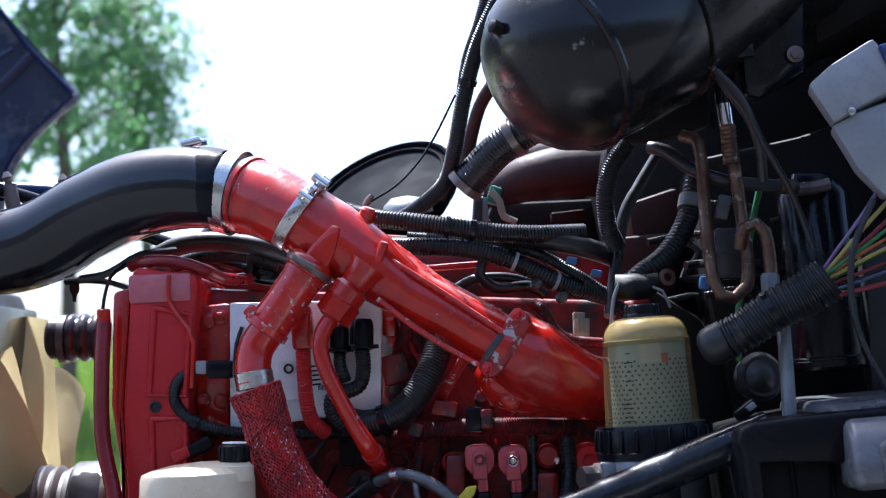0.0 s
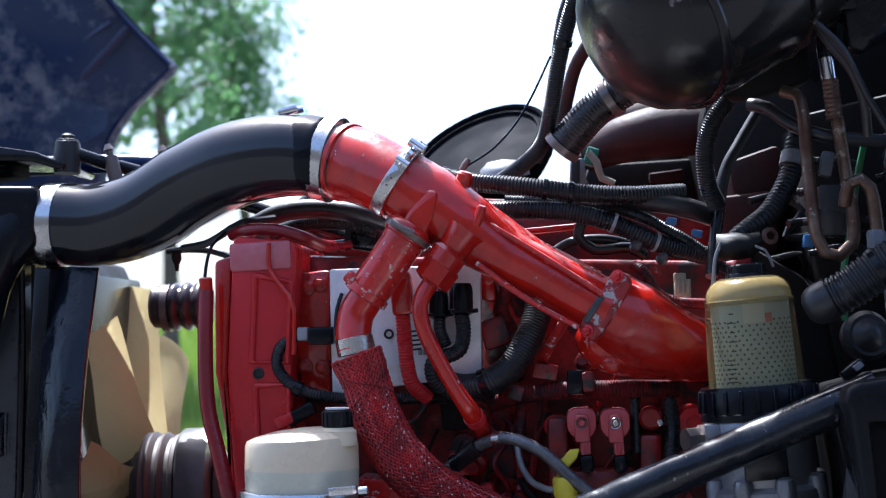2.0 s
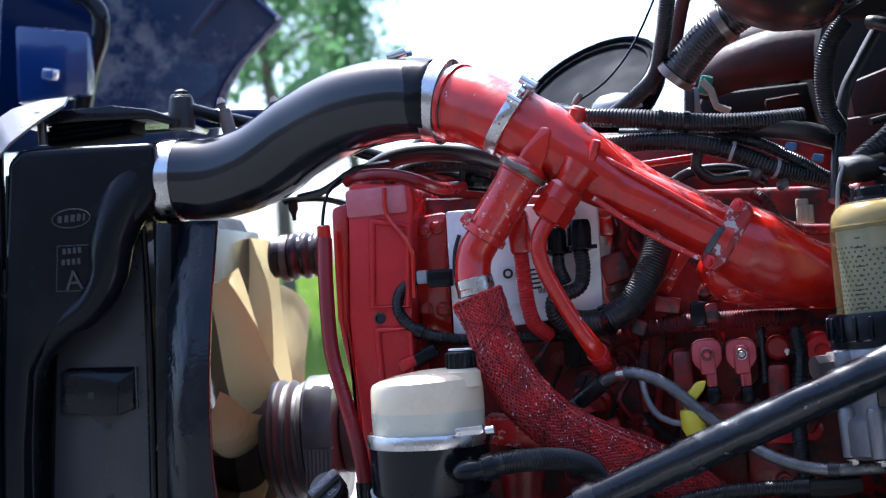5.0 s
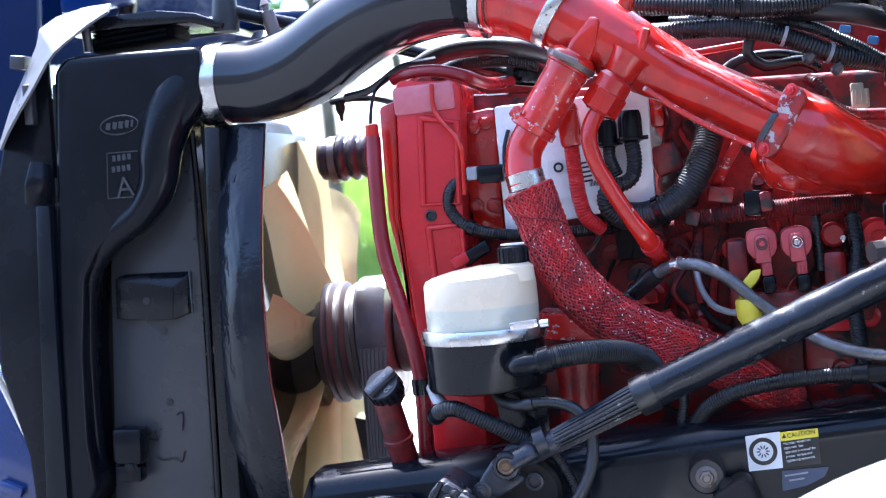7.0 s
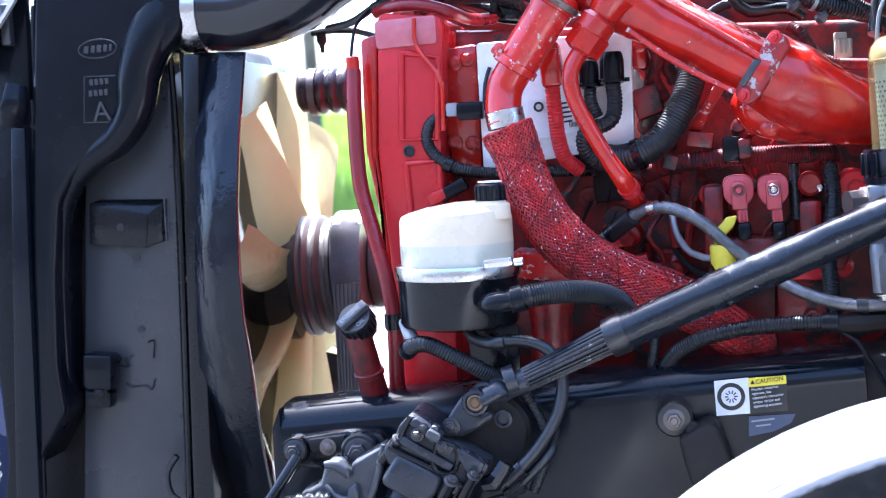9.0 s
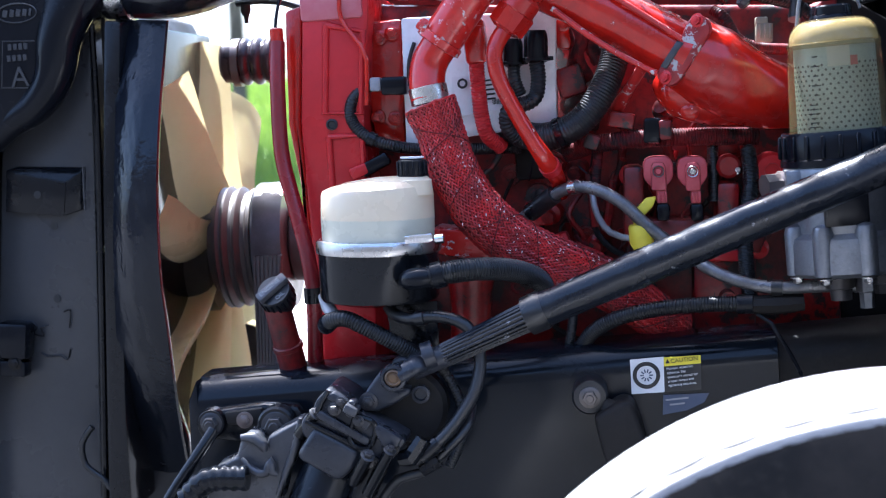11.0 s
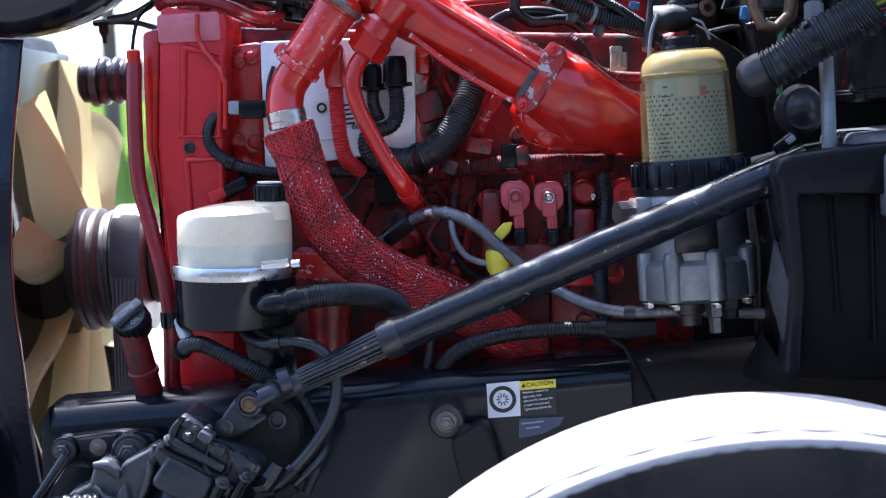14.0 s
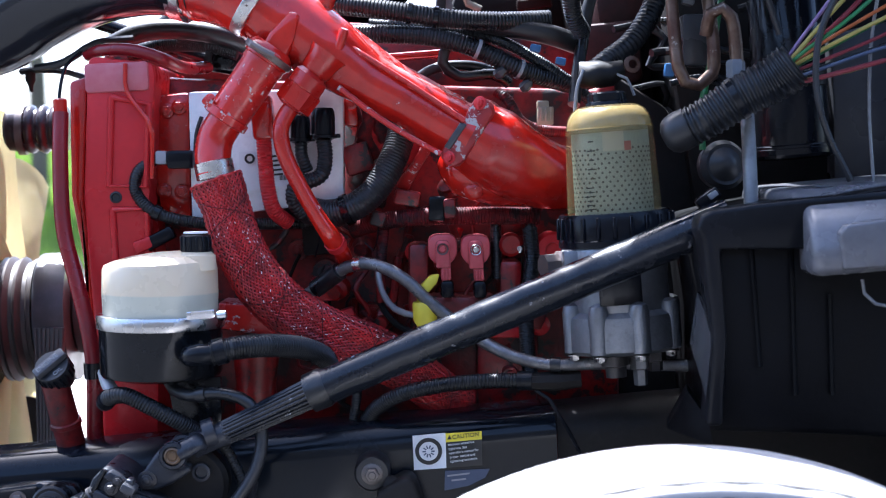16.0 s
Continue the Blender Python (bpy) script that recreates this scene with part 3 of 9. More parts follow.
    # front wall of the hood, behind and left of the radiator
    bm = bmesh.new()
    add_prism(bm, [(-1.330, 2.900, 2.082), (-1.382, 2.900, 1.710), (-1.480, 2.900, 1.190), (-1.508, 2.900, 0.873), (-1.517, 2.900, 0.626), (-2.326, 2.900, 0.675), (-2.099, 2.900, 2.198)], (0, 0.03, 0), bevel=0.01)
    part("hood_wall", bm, BLUE, hood, "dark blue hood wall")
    # lower grille corner nearest to the camera
    bm = bmesh.new()
    add_prism(bm, [(-1.266, 2.300, 1.164), (-1.221, 2.300, 1.033), (-1.190, 2.300, 0.962), (-1.193, 2.300, 0.875), (-1.290, 2.300, 0.909), (-1.595, 2.300, 0.973), (-1.558, 2.300, 1.230)], (0, 0.05, 0), bevel=0.012)
    part("grille_shell", bm, BLUE_BRIGHT, hood, "bright blue painted grille shell")
    bm = bmesh.new()
    add_tube(bm, [(-1.263, 2.280, 1.185), (-1.229, 2.280, 1.114), (-1.198, 2.280, 1.030), (-1.176, 2.280, 0.963)], 0.006, seg=8)
    part("grille_trim", bm, CHROME, hood, "bright edge trim")
    bm = bmesh.new()
    add_prism(bm, [(-1.255, 2.280, 0.949), (-1.216, 2.280, 0.931), (-1.222, 2.280, 0.914), (-1.261, 2.280, 0.933)], (0, 0.02, 0), bevel=0.004)
    part("lamp_lens", bm, BLUE_BRIGHT, hood)
    # mesh of the grille
    bm = bmesh.new()
    for i in range(9):
        for j in range(9):
            c = Vector((-1.292, 2.320, 0.891)) + Vector((0.0105 * (i - 3) + 0.005 * (j % 2), 0, -0.0092 * j + 0.012 - 0.003 * i))
            add_lathe(bm, [(0.0042, 0), (0.0058, 0), (0.0058, 0.004), (0.0042, 0.004)], c, (0, -1, 0), 6, cap=False)
    part("grille_mesh", bm, CHROME, hood, "bright hexagonal mesh")


make_hood()


# ---- radiator, charge air cooler, fan ----
radiator = thing("radiator", (-1.063, 2.400, 0.813), "black truck radiator with side channel and bracket", "radiator")


def make_radiator():
    # the core, a thick block running across the truck
    bm = bmesh.new()
    add_prism(bm, [(-1.069, 2.280, 1.601), (-0.884, 2.280, 1.532), (-0.842, 2.280, 1.425), (-0.845, 2.280, 1.090), (-0.903, 2.280, 0.477), (-1.189, 2.280, 0.488)], (0, 0.74, 0), bevel=0.006)
    part("core", bm, DIRT, radiator)
    # grey side channel with rolled edges
    bm = bmesh.new()
    add_prism(bm, [(-0.977, 2.250, 1.431), (-0.830, 2.250, 1.478), (-0.840, 2.250, 1.278), (-0.871, 2.250, 0.817), (-0.893, 2.250, 0.535), (-1.081, 2.250, 0.543), (-1.047, 2.250, 0.828)], (0, 0.02, 0), bevel=0.004)
    part("side_channel", bm, PANEL, radiator, "plain dark grey steel channel")
    bm = bmesh.new()
    add_tube(bm, [(-0.820, 2.235, 1.494), (-0.828, 2.235, 1.278), (-0.860, 2.235, 0.820), (-0.884, 2.235, 0.540)], 0.0052, seg=8)
    part("channel_lip", bm, BLACK, radiator)
    bm = bmesh.new()
    add_tube(bm, [(-0.805, 2.245, 1.493), (-0.815, 2.245, 1.276), (-0.850, 2.245, 0.817), (-0.876, 2.245, 0.536)], 0.0035, seg=8)
    part("channel_lip", bm, DIRT, radiator)
    # bracket
    bm = bmesh.new()
    add_prism(bm, [(-0.982, 2.235, 1.266), (-0.885, 2.235, 1.241), (-0.893, 2.235, 1.188), (-0.989, 2.235, 1.200)], (0, 0.004, 0), bevel=0.0015)
    add_prism(bm, [(-0.885, 2.235, 1.241), (-0.855, 2.250, 1.263), (-0.861, 2.250, 1.197), (-0.893, 2.235, 1.188)], (0, 0.004, 0), bevel=0.0015)
    add_prism(bm, [(-0.982, 2.235, 1.266), (-0.968, 2.250, 1.271), (-0.855, 2.250, 1.263), (-0.885, 2.235, 1.241)], (0, 0.003, -0.002), bevel=0.001)
    part("bracket", bm, BLACK, radiator, "folded black steel bracket")
    # embossed edge
    bm = bmesh.new()
    add_tube(bm, [(-0.856, 2.232, 1.196), (-0.854, 2.232, 1.244), (-0.853, 2.232, 1.264)], 0.0022, seg=6)
    part("bracket_edge", bm, PANEL, radiator)


make_radiator()
radiator_holes = [(-0.917, 2.249, 1.172), (-0.922, 2.249, 1.055), (-0.843, 2.249, 1.314), (-0.869, 2.249, 0.909), (-0.843, 2.249, 1.377), (-0.933, 2.234, 1.224)]
# Flat black discs paint the dark inside the panel's holes.
for i, c in enumerate(radiator_holes):
    bm = bmesh.new()
    r = 0.0062 if i in (0, 1, 5) else 0.003
    add_lathe(bm, [(r, 0.0), (r, 0.0008), (0, 0.0008)], c, (0, -1, 0), 20)
    part("dark_hole_disc", bm, INK, radiator)

for pts in ([(-0.968, 2.247, 1.021), (-0.959, 2.246, 1.011), (-0.966, 2.246, 1.001), (-0.949, 2.246, 0.996), (-0.953, 2.246, 1.009), (-0.940, 2.247, 1.013)],
            [(-0.956, 2.247, 0.969), (-0.946, 2.246, 0.962), (-0.924, 2.246, 0.962), (-0.913, 2.246, 0.956), (-0.907, 2.247, 0.972)],
            [(-0.912, 2.247, 1.033), (-0.901, 2.246, 1.035), (-0.905, 2.246, 1.007)]):
    part("glue_trace", add_tube(bmesh.new(), pts, 0.0012, seg=6, step=0.004), BLACK, radiator, "dried glue trace")

cooler = thing("charge_air_cooler", (-1.121, 2.300, 0.840), "black plastic charge air cooler side tank with raised markings", "cooler")


def make_cooler():
    bm = bmesh.new()
    add_prism(bm, [(-1.017, 2.180, 1.605), (-0.994, 2.180, 1.625), (-0.890, 2.180, 1.619), (-0.773, 2.180, 1.611), (-0.778, 2.180, 1.522), (-0.800, 2.180, 1.499), (-0.823, 2.180, 1.478), (-0.853, 2.180, 1.461), (-0.881, 2.180, 1.419), (-0.913, 2.180, 1.361), (-0.976, 2.180, 1.318), (-1.009, 2.180, 1.272),
                       (-1.028, 2.180, 1.155), (-1.040, 2.180, 1.010), (-1.034, 2.180, 0.937), (-1.071, 2.180, 0.884), (-1.097, 2.180, 0.849), (-1.065, 2.180, 1.214)], (0, 0.16, 0), bevel=0.034, segments=6)
    part("side_tank", bm, PLASTIC, cooler)
    bm = bmesh.new()
    add_tube(bm, [(-0.812, 2.225, 1.562), (-0.837, 2.208, 1.521), (-0.860, 2.198, 1.464), (-0.873, 2.196, 1.407), (-0.905, 2.198, 1.366), (-0.959, 2.204, 1.335), (-1.001, 2.210, 1.295), (-1.023, 2.214, 1.240), (-1.037, 2.218, 1.140), (-1.043, 2.220, 1.056), (-1.046, 2.222, 0.977)],
             [0.046, 0.041, 0.035, 0.031, 0.027, 0.023, 0.019, 0.016, 0.014, 0.013, 0.012], seg=24, step=0.006)
    part("duct_bulge", bm, PLASTIC, cooler, "rounded glossy duct edge")
    bm = bmesh.new()
    add_tube(bm, [(-0.933, 2.290, 1.566), (-0.863, 2.262, 1.559), (-0.827, 2.256, 1.557), (-0.809, 2.254, 1.556), (-0.797, 2.253, 1.555)], [0.0343, 0.0537, 0.0589, 0.0606, 0.0606], seg=40, step=0.005)
    part("outlet_neck", bm, PLASTIC, cooler)
    # raised oval badge, plain
    bm = bmesh.new()
    c = Vector((-0.917, 2.180, 1.506))
    ring = [c + Vector((0.0315 * math.cos(2 * math.pi * i / 28), -0.001, 0.0145 * math.sin(2 * math.pi * i / 28))) for i in range(28)]
    add_tube(bm, ring + ring[:1], 0.0012, seg=6, step=0.004)
    for i, (dx, w) in enumerate(((-22, 9), (-9, 8), (3, 9), (15, 8), (25, 5))):
        add_box(bm, c + Vector(((dx) * 0.000850, -0.001, 0.0)), ((w) * 0.000850, 0.002, 0.0111), (0, 12, 0), 0.0006, 1)
    part("badge", bm, PANEL, cooler, "raised plain oval badge")
    bm = bmesh.new()
    add_tube(bm, [(-0.893, 2.180, 1.462), (-0.944, 2.180, 1.465), (-0.952, 2.180, 1.394), (-0.903, 2.180, 1.391)], 0.0011, seg=6, step=0.2)
    for row in ((-0.933, 2.180, 1.455), (-0.936, 2.180, 1.438)):
        for i in range(4):
            add_box(bm, Vector(row) + Vector(((i * 10) * 0.000850, -0.001, 0)), (0.0060, 0.002, 0.0094), (0, 0, 0), 0.0006, 1)
    part("cast_frame", bm, PANEL, cooler, "raised moulding marks")
    letters("letter", "A", 0.0442, (-0.935, 2.177, 1.394), (90, 0, 0), PANEL, cooler, 0.001)
    # seam strips at the front side
    bm = bmesh.new()
    add_tube(bm, [(-1.040, 2.190, 1.438), (-1.058, 2.190, 1.212), (-1.088, 2.190, 0.864), (-1.104, 2.190, 0.660)], 0.0034, seg=8)
    part("seam", bm, BLACK, cooler)
    bm = bmesh.new()
    add_box(bm, (-0.988, 2.225, 0.995), (0.0510, 0.04, 0.0595), (0, 6, 0), 0.008)
    add_box(bm, (-0.993, 2.225, 0.950), (0.0442, 0.03, 0.0255), (0, 6, 0), 0.004)
    part("lower_lug", bm, PLASTIC, cooler)
    bm = bmesh.new()
    add_hex(bm, (-0.986, 2.210, 0.960), (0, -1, 0), 0.008, 0.006)
    part("bolt", bm, DIRT, cooler)


make_cooler()

baffle = thing("air_baffle", (-1.152, 2.200, 0.866), "black curved rubber and steel air baffle beside the radiator", "baffle")


def make_baffle():
    bm = bmesh.new()
    add_prism(bm, [(-1.072, 2.170, 1.398), (-1.048, 2.170, 1.395), (-1.067, 2.170, 1.160), (-1.088, 2.170, 0.850), (-1.105, 2.170, 0.620), (-1.149, 2.170, 0.622), (-1.126, 2.170, 0.871), (-1.091, 2.170, 1.217)], (0, 0.02, 0), bevel=0.004)
    part("edge_channel", bm, RAIL, baffle, "black steel edge channel")
    bm = bmesh.new()
    add_prism(bm, [(-1.038, 2.210, 1.647), (-1.056, 2.210, 1.394), (-1.075, 2.210, 1.156), (-1.120, 2.210, 0.607), (-1.210, 2.210, 0.611), (-1.159, 2.210, 0.864), (-1.160, 2.210, 0.996), (-1.191, 2.210, 1.139), (-1.165, 2.210, 1.406), (-1.131, 2.210, 1.512), (-1.080, 2.210, 1.598)], (0, 0.02, 0), bevel=0.006)
    part("rubber_sheet", bm, PLASTIC, baffle)
    bm = bmesh.new()
    add_tube(bm, [(-1.058, 2.180, 1.462), (-1.061, 2.170, 1.429), (-1.071, 2.180, 1.403)], [0.0172, 0.0223, 0.0206], seg=16, flat=0.5)
    part("rubber_boot", bm, PLASTIC, baffle, "smooth bulging rubber boot")
    # curved flange that catches the sun; its grey also paints that light
    bm = bmesh.new()
    back = [(-0.946, 2.280, 1.715), (-0.992, 2.280, 1.715), (-1.039, 2.270, 1.705), (-1.067, 2.260, 1.688), (-1.072, 2.250, 1.659), (-1.093, 2.240, 1.617), (-1.118, 2.230, 1.569), (-1.131, 2.220, 1.532), (-1.142, 2.210, 1.500)]
    front = [(-0.921, 2.200, 1.689), (-0.955, 2.190, 1.671), (-0.986, 2.180, 1.650), (-1.005, 2.170, 1.634), (-1.023, 2.170, 1.617), (-1.047, 2.170, 1.586), (-1.080, 2.170, 1.547), (-1.102, 2.170, 1.519), (-1.119, 2.170, 1.493)]
    rows = [[v for v, u in spline(q, 0.5)] for q in (back, front)]
    fine = []
    for q in rows:
        pts = [Vector(v) for v in q]
        fine.append([pts[int(t)].lerp(pts[min(len(pts) - 1, int(t) + 1)], t - int(t)) for t in [m * (len(pts) - 1) / 32 for m in range(33)]])
    ra, rb = [[bm.verts.new(v) for v in q] for q in fine]
    for m in range(32):
        bm.faces.new((ra[m], ra[m + 1], rb[m + 1], rb[m]))
    bmesh.ops.delete(bm, geom=[v for v in bm.verts if not v.link_faces], context="VERTS")
    bmesh.ops.solidify(bm, geom=bm.faces[:], thickness=0.004)
    part("flange", bm, FLANGE_LIT, baffle, "flange edge with sunlight in its pale grey")
    bm = bmesh.new()
    add_box(bm, (-1.103, 2.250, 1.636), (0.0257, 0.03, 0.0223), (0, 10, 0), 0.003)
    part("clip", bm, PANEL, baffle)
    bm = bmesh.new()
    add_box(bm, (-1.072, 2.200, 1.560), (0.0154, 0.02, 0.0643), (0, 3, 0), 0.003)
    part("clip", bm, PANEL, baffle)


make_baffle()

# mount plate and bracket on top of the cooler
top_mount = thing("radiator_mount", (-0.911, 2.300, 1.643), "black steel radiator top mount with rubber bushing", "bracket")


def make_top_mount():
    bm = bmesh.new()
    add_prism(bm, [(-1.000, 2.240, 1.686), (-0.943, 2.240, 1.688), (-0.858, 2.240, 1.686), (-0.793, 2.240, 1.672), (-0.746, 2.240, 1.649), (-0.753, 2.240, 1.641), (-0.803, 2.240, 1.658), (-0.906, 2.240, 1.665), (-1.020, 2.240, 1.669)], (0, 0.16, 0), bevel=0.003)
    part("plate", bm, BLACK, top_mount)
    bm = bmesh.new()
    add_box(bm, (-0.915, 2.310, 1.652), (0.150, 0.08, 0.026), (0, -2, 0), 0.008)
    part("cushion", bm, MATTE, top_mount, "grimy rubber cushion")
    for k in range(3):
        bm = add_tube(bmesh.new(), [(-0.975, 2.262, 1.645 + 0.009 * k), (-0.850, 2.262, 1.648 + 0.009 * k)], 0.0030, seg=8)
        part("cushion_rib", bm, BLACK, top_mount)
    bm = add_lathe(bmesh.new(), [(0.0075, -0.026), (0.0075, 0.012), (0.0135, 0.013), (0.0135, 0.017), (0.010, 0.018), (0.010, 0.027), (0.006, 0.028)], (-0.976, 2.235, 1.660), (0, 0, 1), 16)
    part("clamp_bolt", bm, PULLEY, top_mount, "steel clamp bolt")
    bm = bmesh.new()
    add_lathe(bm, [(0.0210, -0.0297), (0.0218, 0), (0.0192, 0.0210), (0.0131, 0.0245)], (-0.751, 2.270, 1.668), (0.05, 0, 1), 20)
    add_hex(bm, (-0.750, 2.270, 1.690), (0.05, 0, 1), 0.0120, 0.0103)
    part("bushing", bm, RUBBER, top_mount, "black rubber bushing with bolt")
    bm = bmesh.new()
    add_tube(bm, [(-0.742, 2.270, 1.671), (-0.701, 2.300, 1.656), (-0.637, 2.340, 1.636), (-0.437, 2.360, 1.561), (-0.301, 2.300, 1.508)], 0.0108, seg=12)
    part("stay_rod", bm, BLACK, top_mount, "glossy black stay rod")
    bm = bmesh.new()
    add_box(bm, (-0.281, 2.260, 1.502), (0.0529, 0.05, 0.0353), (0, 12, 0), 0.006)
    add_box(bm, (-0.297, 2.240, 1.509), (0.0123, 0.055, 0.0388), (0, 12, 0), 0.003)
    part("rod_end", bm, BLACK, top_mount)


make_top_mount()

shroud = thing("fan_shroud", (-0.912, 2.500, 0.779), "black crinkled fan shroud ring behind the radiator", "fan shroud")
FAN_C = Vector((-0.776, 2.610, 1.080))


def make_shroud():
    # a curved strip round the fan, bowed outwards, with fine creases
    left = [(-0.786, 2.250, 1.489), (-0.774, 2.180, 1.352), (-0.777, 2.150, 1.231), (-0.787, 2.150, 1.126), (-0.804, 2.180, 1.008), (-0.842, 2.270, 0.836), (-0.890, 2.400, 0.659)]
    right = [(-0.695, 2.220, 1.481), (-0.696, 2.150, 1.344), (-0.701, 2.120, 1.225), (-0.707, 2.120, 1.105), (-0.713, 2.150, 1.006), (-0.734, 2.240, 0.836), (-0.759, 2.370, 0.661)]
    la, rb = ([v for v, u in spline(q, 0.008)] for q in (left, right))
    n, m = 110, 26
    pick = lambda q, f: q[min(len(q) - 1, int(f * (len(q) - 1)))].lerp(q[min(len(q) - 1, int(f * (len(q) - 1)) + 1)], f * (len(q) - 1) % 1.0)
    bm = bmesh.new()
    grid = []
    for i in range(n + 1):
        a, b = pick(la, i / n), pick(rb, i / n)
        row = []
        for j in range(m + 1):
            u = j / m
            p = a.lerp(b, u)
            crease = 0.0022 * noise.noise(Vector((p.x * 46 + 9, 3.0, p.z * 13))) + 0.0012 * noise.noise(Vector((p.x * 120, 7.0, p.z * 60)))
            row.append(bm.verts.new(p + Vector((0, -0.012 * math.sin(math.pi * u) + crease * math.sin(math.pi * u), 0))))
        # the rim turns back towards the fan
        for d, y in ((0.002, 0.006), (-0.002, 0.02)):
            row.append(bm.verts.new(b + Vector((d, y, 0))))
        grid.append(row)
    for a, b in zip(grid, grid[1:]):
        for j in range(len(a) - 1):
            bm.faces.new((a[j], a[j + 1], b[j + 1], b[j]))
    part("ring", bm, SHROUD, shroud, "creased glossy black ring")
    bm = bmesh.new()
    add_prism(bm, [(-0.783, 2.185, 1.486), (-0.756, 2.185, 1.482), (-0.782, 2.185, 1.229), (-0.802, 2.185, 0.853), (-0.805, 2.185, 0.717), (-0.844, 2.185, 0.719), (-0.835, 2.185, 0.855), (-0.808, 2.185, 1.231)], (0, 0.5, 0), bevel=0.006)
    part("back_plate", bm, BLACK, shroud, "dark plate behind the ring")
    bm = bmesh.new()
    rows = []
    for i in range(61):
        a = radians(-100 + 120 * i / 60)
        y, z = FAN_C.y + 0.465 * math.cos(a), FAN_C.z + 0.465 * math.sin(a)
        rows.append([bm.verts.new((x, y + d, z)) for x, d in ((-1.02, 0.03), (-0.92, 0.012), (-0.80, 0.0), (-0.795, 0.004), (-0.92, 0.02))])
    for a, b in zip(rows, rows[1:]):
        for j in range(4):
            bm.faces.new((a[j], a[j + 1], b[j + 1], b[j]))
    part("far_ring", bm, DIRT, shroud, "dull black far side of the ring")
    bm = add_prism(bmesh.new(), [(-0.802, 2.300, 0.931), (-0.767, 2.300, 0.922), (-0.758, 2.300, 0.873), (-0.741, 2.300, 0.807), (-0.739, 2.300, 0.720), (-0.762, 2.300, 0.619), (-0.876, 2.300, 0.623)], (0, 0.02, 0), bevel=0.004)
    part("lower_flange", bm, SHROUD, shroud, "dull black lower flange")
    for t in ((-0.815, 2.262, 1.358), (-0.847, 2.262, 0.865)):
        part("rivet", add_lathe(bmesh.new(), [(0.005, 0.008), (0.005, 0.0), (0.003, -0.002), (0, -0.002)], t, (0, 1, 0), 12), RUBBER, shroud)


make_shroud()

fan = thing("cooling_fan", tuple(FAN_C), "beige plastic nine-blade engine cooling fan", "fan")


def make_fan():
    for k in range(9):
        bm = bmesh.new()
        a = 2 * math.pi * (k + 0.0) / 9
        rad = Vector((0, math.cos(a), math.sin(a)))
        tan = Vector((0, -math.sin(a), math.cos(a)))
        grid = []
        for i in range(11):
            f = i / 10
            r = 0.09 + 0.295 * f
            chord = 0.112 + 0.024 * f ** 0.8
            twist = radians(26 + 6 * f)
            row = []
            for j in range(9):
                s = j / 8 - 0.5
                camber = 0.036 * (1 - 4 * s * s) * (0.6 + 0.5 * f)
                along = s * chord
                x = -math.cos(twist) * along * 1.05 + camber * math.sin(twist)
                w = math.sin(twist) * along + camber * math.cos(twist) + 0.05 * f * f + 0.016 * math.sin(5.2 * f + 1.8 * s)
                corner = 0.05 * max(0, abs(s) * 2 - 0.72) ** 2 * f + 0.03 * max(0, s) * f
                row.append(FAN_C + rad * (r - corner) + tan * w + Vector((x + 0.012 - 0.022 * f, 0, 0)))
            grid.append(row)
        va = [[bm.verts.new(p) for p in row] for row in grid]
        for i in range(10):
            for j in range(8):
                bm.faces.new((va[i][j], va[i + 1][j], va[i + 1][j + 1], va[i][j + 1]))
        bmesh.ops.solidify(bm, geom=bm.faces[:], thickness=0.005)
        part("blade", bm, FAN, fan, sharp=60)
    bm = bmesh.new()
    add_lathe(bm, [(0.0, -0.05), (0.07, -0.05), (0.10, -0.03), (0.105, 0.03), (0.08, 0.06), (0.0, 0.06)], FAN_C, (1, 0, 0), 40)
    part("hub", bm, PULLEY, fan, "dark metal hub")


make_fan()


